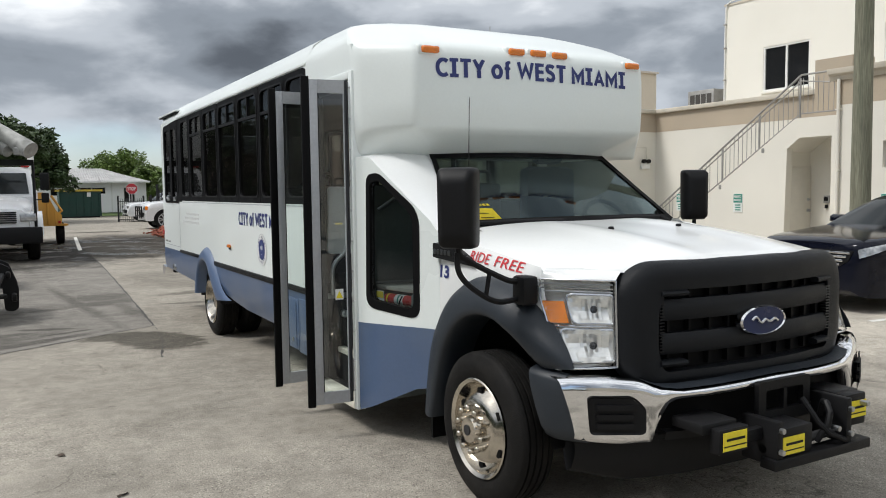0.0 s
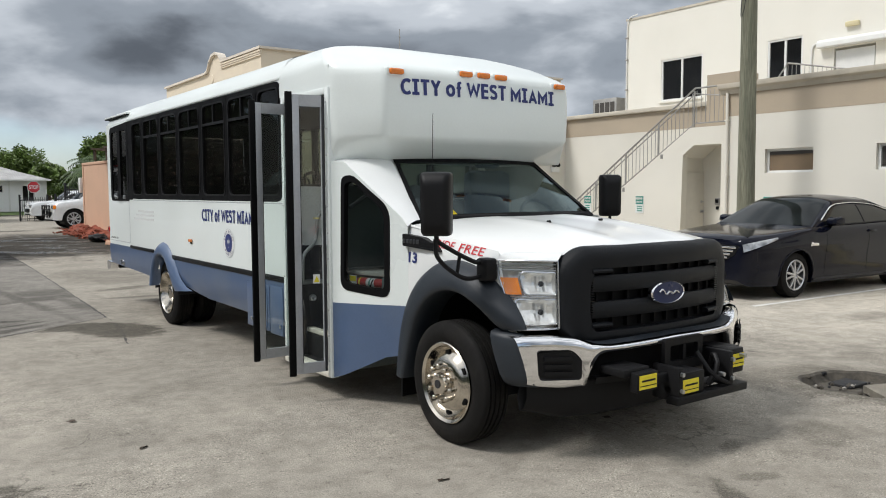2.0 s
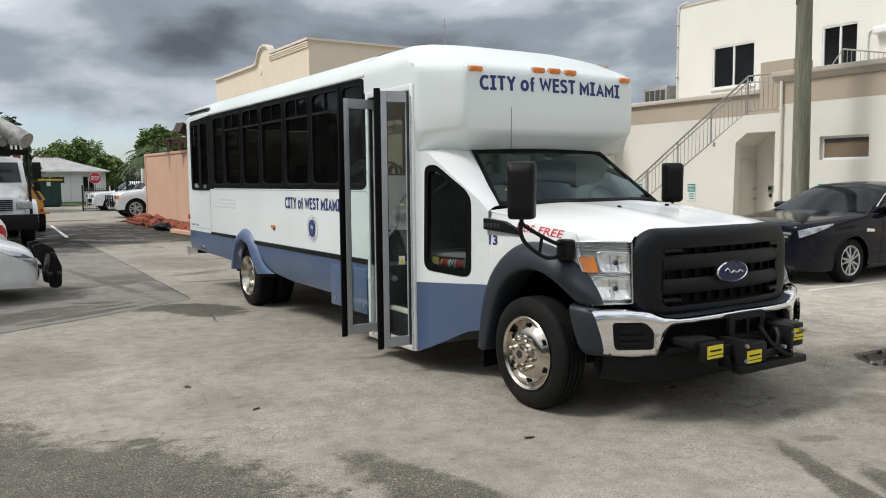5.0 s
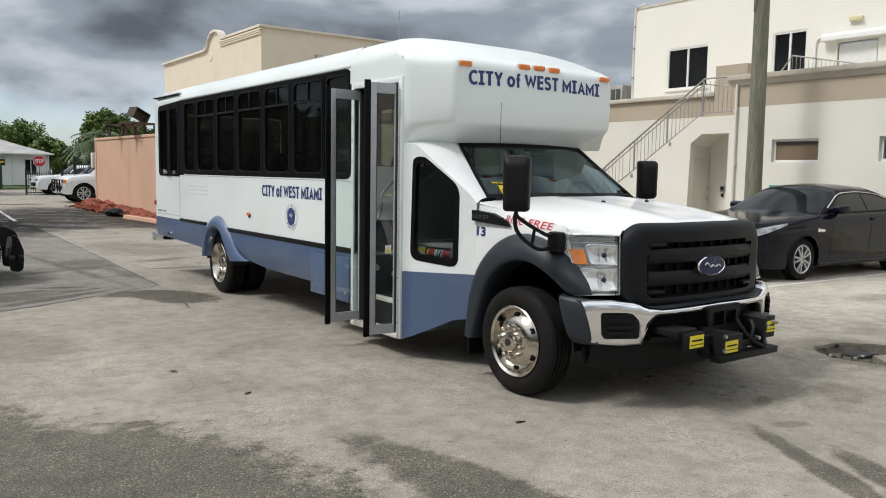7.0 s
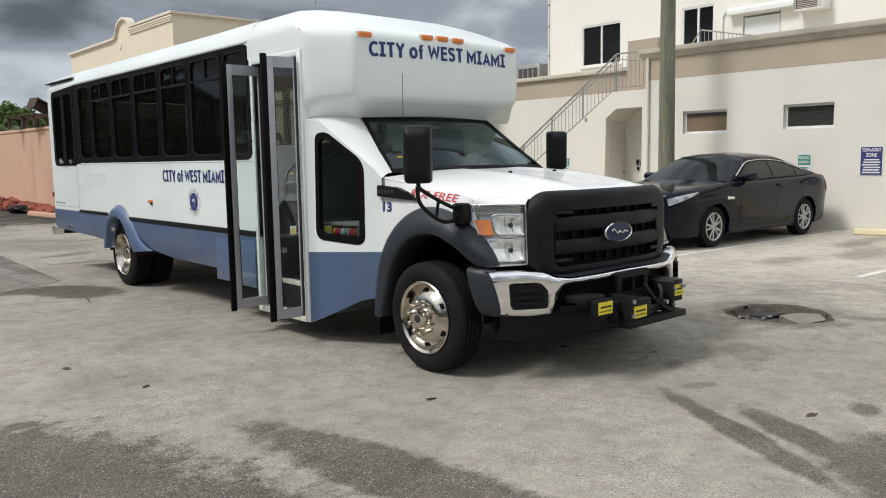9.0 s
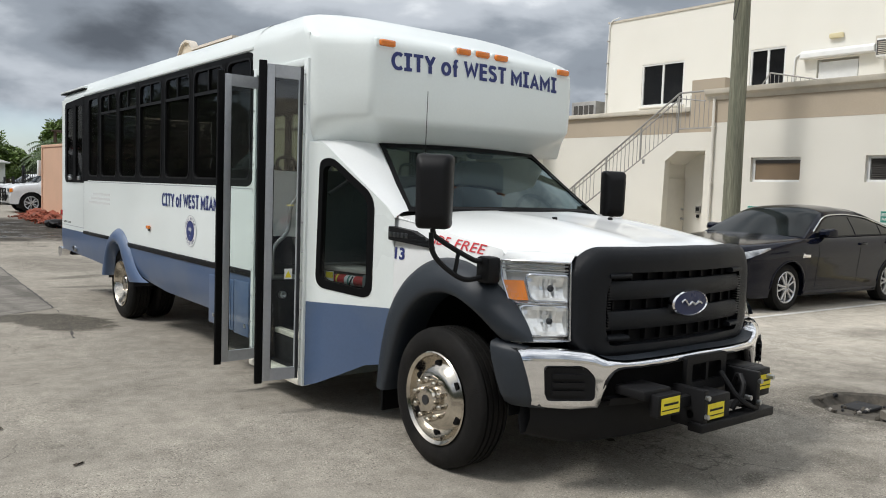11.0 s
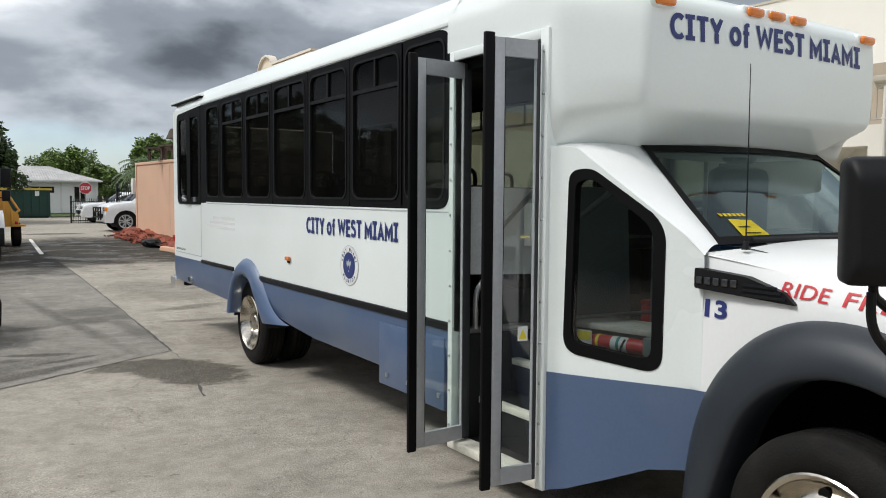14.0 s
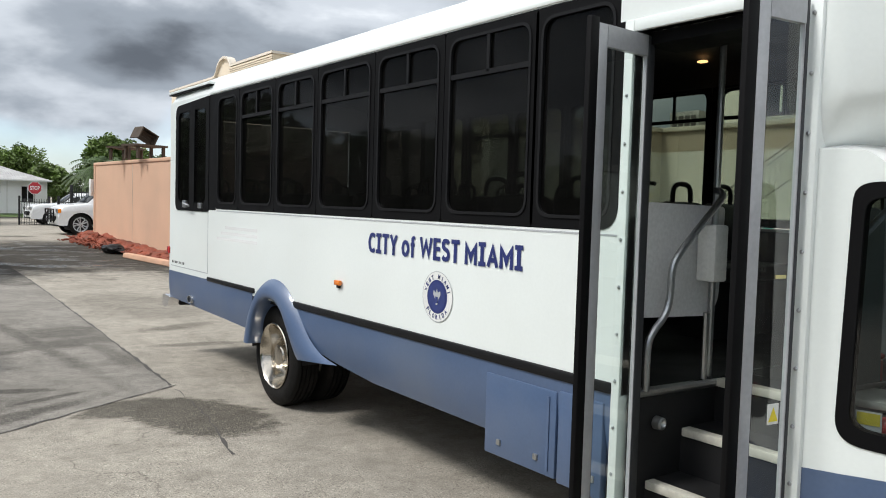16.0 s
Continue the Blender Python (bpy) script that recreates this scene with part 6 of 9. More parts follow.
def bus_seat(x, y, mat=SEAT_BLACK):
    s = new("passenger_seat")
    s.parent = bus
    s.matrix_basis = pose(x, y, 0.85)
    bm = bmesh.new()
    box(bm, -0.21, 0.21, -0.22, 0.22, 0.36, 0.46, 0.04)
    part("cushion", bm, mat, s)
    bm = bmesh.new()
    box(bm, -0.2, 0.2, 0.18, 0.28, 0.44, 0.84, 0.045)
    part("backrest", bm, mat, s)
    part("grab_handle", tubem([(-0.09, 0.23, 0.82), (-0.09, 0.23, 0.92), (-0.05, 0.23, 0.955), (0.05, 0.23, 0.955), (0.09, 0.23, 0.92), (0.09, 0.23, 0.82)], 0.016, 8, 1), BLACK, s)
    part("pedestal", boxm(-0.1, 0.1, -0.1, 0.12, 0, 0.36), DARK_STEEL, s)


for y in (2.9, 3.65, 4.4, 5.15, 5.9, 6.65, 7.4):
    for x in (-0.9, -0.46, 0.46, 0.9):
        bus_seat(x, y)

# driver's cab
drv = new("driver_seat")
drv.parent = bus
drv.matrix_basis = pose(0.5, 1.25, 0.85)
bm = bmesh.new()
box(bm, -0.25, 0.25, -0.25, 0.25, 0.22, 0.36, 0.05)
box(bm, -0.24, 0.24, 0.22, 0.36, 0.3, 0.95, 0.06)
part("seat", bm, SEAT_BLUE, drv)
bm = bmesh.new()
box(bm, -0.13, 0.13, 0.24, 0.34, 0.97, 1.15, 0.04)
part("headrest", bm, SEAT_BLUE, drv)
bm = bmesh.new()
box(bm, -0.16, 0.16, -0.16, 0.2, 0.0, 0.22)
part("base", bm, DARK_STEEL, drv)
wheel = new("steering_wheel")
wheel.parent = bus
wheel.matrix_basis = pose(0.5, 0.83, 1.36, 62, 0, 0)
bm = bmesh.new()
tube(bm, [(math.cos(a) * 0.2, math.sin(a) * 0.2, 0) for a in [2 * math.pi * k / 24 for k in range(25)]], 0.016, 8)
for a in (0.5, 2.6, 4.7):
    tube(bm, [(0, 0, 0), (math.cos(a) * 0.2, math.sin(a) * 0.2, 0)], 0.014, 6)
cyl(bm, (0, 0, -0.2), (0, 0, 0.02), 0.045)
part("rim", bm, BLACK, wheel)
bm = bmesh.new()
box(bm, -0.95, 0.95, 0.52, 0.92, 1.05, 1.36, 0.05)
part("dashboard", bm, INTERIOR, bus)
part("engine_cover", boxm(-0.3, 0.2, 0.7, 1.3, 0.94, 1.2, bevel=0.05), INTERIOR, bus)
part("cab_floor", boxm(-0.97, 0.97, 0.58, 1.38, 0.80, 0.86), BUS_FLOOR, bus)
part("firewall", boxm(-1.0, 1.0, 0.5, 0.54, 0.5, 1.3), DARK_STEEL, bus)
# safety kit and loose case
kit = new("safety_kit")
kit.parent = bus
kit.matrix_basis = pose(-1.035, 0.82, 0, 0, 0, 13)
part("kit_shelf", boxm(0.02, 0.26, -0.02, 0.44, 0.985, 1.012, bevel=0.004), STEP_WHITE, kit, "pale shelf edge")
part("kit_tray", boxm(-0.03, 0.22, -0.02, 0.42, 0.885, 0.90), BUS_FLOOR, kit)
bm = bmesh.new()
lathe(bm, [(0.02, 0.0), (0.032, 0.03), (0.07, 0.034), (0.29, 0.034), (0.32, 0.026), (0.34, 0.014), (0.37, 0.014), (0.37, 0)], 18, "y", (0.012, 0, 0.935))
part("extinguisher", bm, RED_PLASTIC, kit, "red fire extinguisher")
for y0, y1, mat, words in ((0.115, 0.20, SIGN_WHITE, "white instruction label"), (0.155, 0.17, SIGN_GREEN, "green bar of the label"), (0.265, 0.28, YELLOW, "yellow label band")):
    bm = bmesh.new()
    r = 0.0346 + 0.0006 * (mat is not SIGN_WHITE)
    lathe(bm, [(y0, r), (y1, r)], 18, "y", (0.012, 0, 0.935))
    part("label", bm, mat, kit, words)
part("strap", tubem([(-0.026, 0.145, 0.90), (-0.027, 0.135, 0.937), (-0.012, 0.125, 0.965)], 0.005, 6, 1), BLACK, kit)
part("caution_card", boxm(-0.026, -0.023, 0.295, 0.375, 0.915, 0.985), SIGN_WHITE, kit, "white card with a yellow caution field")
part("caution_field", boxm(-0.0285, -0.0265, 0.30, 0.37, 0.94, 0.98), YELLOW, kit, "yellow caution field")
part("first_aid_case", boxm(-0.02, 0.07, -0.015, 0.035, 0.901, 0.985, bevel=0.01), GREY_CASE, kit, "grey-green case")
bm = bmesh.new()
box(bm, -0.06, 0.10, 1.66, 1.80, 0.85, 0.955, 0.01)
box(bm, -0.065, 0.105, 1.655, 1.805, 0.957, 0.985, 0.012)
tube(bm, [(-0.02, 1.73, 0.985), (-0.02, 1.73, 1.01), (0.06, 1.73, 1.01), (0.06, 1.73, 0.985)], 0.007, 6)
part("tool_case", bm, RED_PLASTIC, bus, "red plastic case with a handle on the floor")

# ---- cab outside ----


def mirror_pair(fn):
    for s in (-1, 1):
        fn(s)


# side panel between door post and cab, with its raked window


def side_x(y):
    """Half width of the panel that tapers from the body to the cab."""
    t = min(1.0, max(0.0, (1.34 - y) / 0.74))
    return 1.22 - 0.205 * t ** 1.15


def quarter_panel(s):
    out2 = [(1.345, 0.76), (1.345, 1.852), (1.17, 1.842), (0.62, 1.43), (0.56, 1.37), (0.56, 0.80)]
    outer = rounded(out2, 0.015, 5)
    corners = [(1.222, 0.875), (1.202, 1.73), (1.087, 1.745), (0.73, 1.50), (0.735, 0.84)]
    # panel: ring between outline and window
    inner = rounded(corners, [0.09, 0.09, 0.09, 0.10, 0.09], 10)

    def resample(pl, n):
        pts = [Vector(p) for p in pl] + [Vector(pl[0])]
        ln = [0]
        for a, b in zip(pts, pts[1:]):
            ln.append(ln[-1] + (b - a).length)
        res = []
        for k in range(n):
            d = ln[-1] * k / n
            i = max(j for j in range(len(ln) - 1) if ln[j] <= d)
            t = (d - ln[i]) / max(1e-9, ln[i + 1] - ln[i])
            res.append(pts[i].lerp(pts[i + 1], t))
        return res
    # radial match about the window's middle
    c = Vector((0.95, 1.2))

    def polar(pl):
        dense = resample(pl, 1200)
        res = []
        for k in range(220):
            a = 2 * math.pi * k / 220
            best = min(dense, key=lambda p: abs(math.atan2(math.sin(math.atan2(p.y - c.y, p.x - c.x) - a), math.cos(math.atan2(p.y - c.y, p.x - c.x) - a))))
            res.append(best)
        return res
    po, pi = polar(outer), polar(inner)
    bm = bmesh.new()
    rings = []
    for t in (0.0, 0.35, 0.7, 1.0):
        rings.append([(s * side_x(p.x * t + q.x * (1 - t)), p.x * t + q.x * (1 - t), p.y * t + q.y * (1 - t)) for p, q in zip(po, pi)])
    loft(bm, rings)
    bmesh.ops.remove_doubles(bm, verts=bm.verts, dist=2e-4)
    bmesh.ops.dissolve_degenerate(bm, edges=bm.edges, dist=1e-4)
    part("quarter_panel", bm, WHITE, bus, "white quarter panel with a raked window", smooth=40)
    bm = bmesh.new()
    glass_in = polar(rounded([(1.18, 0.93), (1.165, 1.68), (1.08, 1.695), (0.782, 1.475), (0.782, 0.895)], [0.06, 0.05, 0.06, 0.07, 0.06], 10))
    rings = [[(s * (side_x(p.x) + 0.004), p.x, p.y) for p in pi], [(s * (side_x(p.x) + 0.006), p.x, p.y) for p in glass_in], [(s * (side_x(p.x) - 0.03), p.x, p.y) for p in glass_in]]
    loft(bm, rings)
    part("window_seal", bm, SEAL_RUBBER, bus, "black rubber window seal")
    bm = bmesh.new()
    bm.faces.new([bm.verts.new((s * (side_x(p.x) - 0.004), p.x, p.y)) for p in glass_in])
    part("quarter_window", bm, QUARTER_GLASS, bus, "raked quarter window pane", smooth=0)
    # sloping facet to the windshield
    bm = bmesh.new()
    grid = []
    for t in np.linspace(0, 1, 9):
        a = Vector((s * side_x(1.30 - 0.74 * t), 1.30 - 0.74 * t, 1.852 - 0.45 * t))
        a = Vector((s * side_x(1.345 - 0.785 * t), 1.345 - 0.785 * t, np.interp(1.345 - 0.785 * t, [0.56, 0.62, 1.17, 1.345], [1.37, 1.43, 1.842, 1.852])))
        b = Vector((s * (0.70 + 0.17 * t), 1.20 - 0.60 * t, 1.862 - 0.45 * t))
        row = []
        for u in np.linspace(0, 1, 6):
            p = a.lerp(b, u)
            p.z += 0.03 * math.sin(math.pi * u) * (1 - 0.5 * t)
            row.append(p)
        grid.append(row)
    sheet(bm, grid)
    part("pillar_panel", bm, WHITE_CAB, bus, "white raked windshield pillar", smooth=60)
    # blue lower corner panel
    bm = bmesh.new()
    grid = []
    for y in (1.345, 1.2, 1.0, 0.8, 0.66, 0.5):
        zb = np.interp(y, [0.5, 0.8, 1.05, 1.25, 1.345], [0.46, 0.40, 0.28, 0.19, 0.165])
        grid.append([(s * (side_x(y) + 0.003 - 0.05 * (1 - u) * (1.345 - y)), y, zb + (np.interp(y, [0.5, 1.345], [0.805, 0.762]) - zb) * u) for u in (0, 0.5, 1)])
    sheet(bm, grid)
    part("corner_skirt", bm, BLUE, bus, "slate blue corner skirt", smooth=40)


quarter_panel(-1)

# driver's cab side with its door
bm = bmesh.new()
prof = [(0.99, 0.50), (1.005, 0.8), (1.0, 1.2), (0.965, 1.37), (0.90, 1.41)]
sheet(bm, [[(x, y, z) for x, z in prof] for y in (0.55, 1.0, 1.5, 2.0)])
thick(bm, 0.03)
part("driver_door", bm, WHITE_CAB, bus, "white driver's cab door", smooth=50)
bm = bmesh.new()
bm.faces.new([bm.verts.new(p) for p in ((0.885, 0.68, 1.41), (0.885, 1.9, 1.41), (0.765, 1.9, 1.84), (0.745, 1.22, 1.84))])
part("driver_window", bm, WINDOW_TINT, bus, "driver's door window")
part("cab_rear_panel", boxm(0.74, 1.2, 1.97, 2.0, 0.6, 1.86), WHITE, bus)
part("driver_pillar", tubem([(0.895, 0.62, 1.40), (0.82, 0.92, 1.63), (0.745, 1.20, 1.855)], 0.022, 8), SEAL_RUBBER, bus)

# windshield
bm = bmesh.new()
grid = []
for t in np.linspace(0, 1, 8):
    row = []
    for u in np.linspace(-1, 1, 17):
        x = u * (0.73 + 0.16 * t)
        bow = 0.13 * (1 - u * u)
        row.append((x, 1.18 - 0.58 * t - bow * (0.6 + 0.4 * t), 1.855 - 0.45 * t + 0.012 * (1 - u * u)))
    grid.append(row)
sheet(bm, grid)
part("windshield", bm, WINDSHIELD, bus, "wide raked windshield", smooth=80)
bm = bmesh.new()
for (t0, t1) in ((-0.02, 0.05), (0.93, 1.0)):
    g = []
    for t in (t0, t1):
        g.append([(u * (0.74 + 0.16 * t), 1.18 - 0.58 * t - 0.13 * (1 - u * u) * (0.6 + 0.4 * t) - 0.004, 1.855 - 0.45 * t + 0.012 * (1 - u * u) + 0.004) for u in np.linspace(-1, 1, 17)])
    sheet(bm, g)
for s in (-1, 1):
    g = []
    for t in np.linspace(-0.02, 1, 8):
        g.append([(s * (u * (0.735 + 0.163 * t)), 1.18 - 0.58 * t - 0.13 * (1 - u * u) * (0.6 + 0.4 * t) - 0.004, 1.855 - 0.45 * t + 0.012 * (1 - u * u) + 0.004) for u in (0.955, 1.0)])
    sheet(bm, g)
part("windshield_border", bm, SEAL_RUBBER, bus, "black windshield border", smooth=60)


def behind_glass(x, z, back=0.02):
    t = (1.855 - z) / 0.45
    u = x / (0.73 + 0.16 * t)
    return (x, 1.18 - 0.58 * t - 0.13 * (1 - u * u) * (0.6 + 0.4 * t) + back, z)


def glass_card(corners, back):
    bm = bmesh.new()
    bm.faces.new([bm.verts.new(behind_glass(x, z, back)) for x, z in corners])
    thick(bm, 0.002)
    return bm


pass_card = part("parking_pass", glass_card(((-0.72, 1.432), (-0.565, 1.432), (-0.58, 1.51), (-0.70, 1.515)), -0.012), YELLOW, bus, "yellow paper pass on the windshield")
for k in range(6):
    x = -0.725 + 0.025 * k
    part("pass_letter", glass_card(((x, 1.527), (x + 0.017, 1.527), (x + 0.017, 1.540), (x, 1.540)), -0.012), YELLOW, pass_card, "yellow bar of writing")
for k in range(2):
    part("pass_line", glass_card(((-0.695, 1.455 + 0.025 * k), (-0.61 - 0.02 * k, 1.455 + 0.025 * k), (-0.61 - 0.02 * k, 1.459 + 0.025 * k), (-0.695, 1.459 + 0.025 * k)), -0.018), BLACK, pass_card, "dark bar of writing")
for x0, x1 in ((-0.75, -0.15), (0.05, 0.68)):
    bm = bmesh.new()
    tube(bm, [(x0, 0.53, 1.43), ((x0 + x1) / 2, 0.49, 1.435), (x1, 0.50, 1.43)], 0.012, 6, 1)
    tube(bm, [(x1, 0.50, 1.43), (x1 + 0.05, 0.45, 1.40)], 0.015, 6)
    part("wiper", bm, BLACK, bus, "black wiper")
bm = bmesh.new()
grid = []
for y, z in ((0.66, 1.405), (0.55, 1.40), (0.44, 1.385)):
    grid.append([(x, y - 0.13 * (1 - (x / 0.93) ** 2), z) for x in np.linspace(-0.82, 0.82, 13)])
sheet(bm, grid)
part("cowl", bm, GRILLE_BLACK, bus, "black cowl at the foot of the windshield")
bm = bmesh.new()
cyl(bm, (-0.87, 0.47, 1.395), (-0.87, 0.47, 1.43), 0.018, 0.01)
cyl(bm, (-0.87, 0.47, 1.42), (-0.835, 0.5, 2.165), 0.0035, 0.002, seg=6)
part("antenna", bm, BLACK, bus, "thin black whip antenna")

# hood


def front_y(x):
    """Plan of the grille and hood front."""
    return -0.865 + 0.145 * (abs(x) / 0.8) ** 2.2


bm = bmesh.new()
grid = []
ys = [0.50, 0.38, 0.2, 0.0, -0.2, -0.4, -0.55, -0.66, -0.72, -0.735]
zc = [1.425, 1.418, 1.41, 1.398, 1.378, 1.35, 1.325, 1.30, 1.275, 1.25]
hwid = [0.99, 0.995, 0.995, 0.995, 0.995, 0.99, 0.985, 0.98, 0.975, 0.97]
edge = [1.375, 1.35, 1.325, 1.30, 1.275, 1.25, 1.235, 1.226, 1.222, 1.212]
for y, z, w, e in zip(ys, zc, hwid, edge):
    row = []
    for u in np.linspace(-1, 1, 31):
        a = abs(u)
        shape = 0.16 * a ** 2 + 0.84 * max(0.0, (a - 0.42) / 0.58) ** 1.7
        bulge = 0.016 * math.exp(-((a - 0.36) / 0.1) ** 2) * (1 if y < 0.45 else 0)
        k = min(1.0, max(0.0, (0.1 - y) / 0.8))
        yy = y + k * (front_y(u * w) + 0.035 - (-0.735))
        yy += k * 0.13 * max(0.0, (a - 0.84) / 0.16)
        if y > 0.45:
            yy += 0.11 * max(0.0, (a - 0.80) / 0.20)
        row.append((u * w, yy, z - (z - e) * shape + bulge))
    grid.append(row)
sheet(bm, grid)
part("hood", bm, WHITE_CAB, bus, "white domed hood", smooth=70)
for x in (-0.26, 0.26):
    bm = bmesh.new()
    box(bm, x - 0.014, x + 0.014, -0.09, -0.065, 1.385, 1.412, 0.006)
    part("washer_nozzle", bm, BLACK, bus)


def fender(s):
    """White fender side over the wheel with a charcoal flare."""
    def arch(y):
        d = abs(y - 0.0)
        r = 0.66
        return 0.385 + math.sqrt(max(0.0, r * r - min(d, r) ** 2)) * 1.08
    bm = bmesh.new()
    grid = []
    for y in np.linspace(0.62, -0.62, 26):
        z1 = np.interp(y, [-0.735, -0.55, -0.4, -0.2, 0.0, 0.2, 0.38, 0.5, 0.62], [1.214, 1.237, 1.252, 1.277, 1.302, 1.327, 1.352, 1.376, 1.39])
        z0 = min(max(arch(y), 0.8), z1 - 0.02) if abs(y) < 0.66 else 0.8
        z0 = max(0.78, min(arch(y) - 0.04, z1 - 0.03))
        row = []
        for u in np.linspace(0, 1, 6):
            z = z0 + (z1 - z0) * u
            x = np.interp(y, [-0.62, -0.3, 0.2, 0.62], [1.02, 1.035, 1.03, 1.012])
            x -= 0.034 * max(0, (u - 0.5) / 0.5) ** 2
            row.append((s * x, max(y, -0.435 - 0.17 * (1.2 - z) / 0.4), z))
        grid.append(row)
    sheet(bm, grid)
    part("fender", bm, WHITE_CAB, bus, "white front fender", smooth=60)
    # flare
    OUT = [(0.60, 0.33), (0.595, 0.47), (0.575, 0.62), (0.53, 0.79), (0.44, 0.94), (0.31, 1.07), (0.13, 1.165), (-0.11, 1.185), (-0.34, 1.13), (-0.51, 1.02), (-0.63, 0.91), (-0.675, 0.845), (-0.69, 0.805)]
    INN = [(0.42, 0.33), (0.37, 0.50), (0.32, 0.65), (0.27, 0.77), (0.19, 0.87), (0.07, 0.955), (-0.08, 0.995), (-0.21, 0.99), (-0.33, 0.955), (-0.43, 0.89), (-0.50, 0.83), (-0.53, 0.80), (-0.545, 0.79)]
    bm = bmesh.new()
    rings = []
    for k in range(49):
        u = k / 48 * 12
        idx = list(range(13))
        oy, oz = smooth_curve(list(zip(idx, [p[0] for p in OUT])), u, 0.9), smooth_curve(list(zip(idx, [p[1] for p in OUT])), u, 0.9)
        iy, iz = smooth_curve(list(zip(idx, [p[0] for p in INN])), u, 0.9), smooth_curve(list(zip(idx, [p[1] for p in INN])), u, 0.9)
        thin = max(0.0, min(1.0, (u - 8.0) / 4.0)) if s < 0 else max(0.0, min(1.4, (u - 6.0) / 3.0))
        ring = [(s * (1.012 + (x - 1.012) * (1 - 0.62 * thin)), iy + (oy - iy) * t, iz + (oz - iz) * t) for x, t in ((1.012, 1.01), (1.03, 1.0), (1.06, 0.955), (1.10, 0.85), (1.135, 0.66), (1.155, 0.42), (1.165, 0.18), (1.163, 0.05), (1.15, 0.0), (1.10, -0.03))] + [(s * 0.95, iy, iz)]
        rings.append(ring)
    loft(bm, rings, closed=False)
    part("fender_flare", bm, FLARE, bus, "charcoal plastic wheel arch flare", smooth=60)
    bm = bmesh.new()
    rings = [[(s * 1.05, -0.07 + math.cos(a) * 0.50, 0.4 + math.sin(a) * 0.585), (s * 0.5, -0.07 + math.cos(a) * 0.50, 0.4 + math.sin(a) * 0.585)] for a in [math.pi * k / 16 for k in range(17)]]
    loft(bm, rings, closed=False)
    prism(bm, [(-0.07 + math.cos(a) * 0.51, 0.4 + math.sin(a) * 0.595) for a in [math.pi * k / 16 for k in range(17)]], s * 0.48, s * 0.498, "x")
    part("wheel_well", bm, SEAL_RUBBER, bus)
    part("mud_flap", boxm(s * 1.09, s * 0.85, 0.53, 0.55, 0.17, 0.55), SEAL_RUBBER, bus)
    # badge
    bm = bmesh.new()
    prism(bm, rounded([(0.585, 1.32), (0.585, 1.235), (0.12, 1.212), (0.17, 1.255), (0.34, 1.302)], 0.012), s * 1.0, s * 1.045, "x")
    badge = part("fender_badge", bm, BLACK, bus, "black fender badge with a silver emblem")
    for k in range(3):
        part("badge_rib", boxm(s * 1.044, s * 1.05, 0.16 + 0.02 * k, 0.35, 1.225 + 0.02 * k, 1.235 + 0.02 * k), GRILLE_BLACK, badge)
    for k in range(5):
        part("emblem_bar", boxm(s * 1.044, s * 1.052, 0.375 + 0.042 * k, 0.405 + 0.042 * k, 1.255, 1.285, bevel=0.004), DIM_LETTER, badge, "silver bar of the emblem")


mirror_pair(fender)


def skin(names):
    """The outer skin of some parts, to lay vinyl on."""
    verts, faces = [], []
    for ob in bus.children:
        if ob.name.split(".")[0] in names:
            k = len(verts)
            verts += [v.co.copy() for v in ob.data.vertices]
            faces += [[k + i for i in p.vertices] for p in ob.data.polygons]
    return BVHTree.FromPolygons(verts, faces)


cab_skin = skin(("hood", "fender"))
flank_skin = skin(("fender", "quarter_panel"))


def on_cab(y, z):
    spot = cab_skin.ray_cast(Vector((-1.5, y, z + 0.18)), Vector((1, 0, -0.4)).normalized())[0]
    return spot + Vector((-0.004, 0, 0.002)) if spot else Vector((-1.04, y, z))


def on_flank(y, z):
    spot = flank_skin.ray_cast(Vector((-1.5, y, z)), Vector((1, 0, 0)))[0]
    return spot + Vector((-0.003, 0, 0)) if spot else Vector((-1.036, y, z))


writing("hood_lettering", "RIDE", RED_VINYL, bus, lambda u, v: on_cab(0.20 - 0.20 * u, 1.252 - 0.012 * u + v * 0.06), 0.004, 0.15, label="red italic lettering", cut=True)
writing("hood_lettering", "FREE", RED_VINYL, bus, lambda u, v: on_cab(-0.045 - 0.26 * u, 1.238 - 0.016 * u + v * 0.06), 0.004, 0.15, label="red italic lettering", cut=True)
writing("fleet_number", "13", NAVY, bus, lambda u, v: on_flank(0.552 - 0.115 * u, 1.117 + v * 0.075), 0.035, label="navy fleet number")


# grille surround
bm = bmesh.new()


def gshape(w_top, w_mid, w_bot, z_top, z_bot, r):
    pl = rounded([(-w_bot, z_bot), (w_bot, z_bot), (w_mid, z_bot + 0.1), (w_mid, z_top - 0.10), (w_top, z_top), (-w_top, z_top), (-w_mid, z_top - 0.10), (-w_mid, z_bot + 0.1)], r, 5)
    return pl


def dense_loop(pl, k=4):
    out = []
    n = len(pl)
    for i in range(n):
        a, b = Vector(pl[i]), Vector(pl[(i + 1) % n])
        for j in range(k):
            out.append(a.lerp(b, j / k)[:])
    return out


def grille_y(x):
    """Plan of the proud grille surround."""
    return -0.882 + 0.11 * (abs(x) / 0.8) ** 2.2


go = dense_loop(gshape(0.67, 0.797, 0.71, 1.283, 0.70, 0.085))
gi = dense_loop(gshape(0.58, 0.62, 0.59, 1.15, 0.765, 0.035))
def between(f):
    return [(a[0] + (b[0] - a[0]) * f, a[1] + (b[1] - a[1]) * f) for a, b in zip(go, gi)]


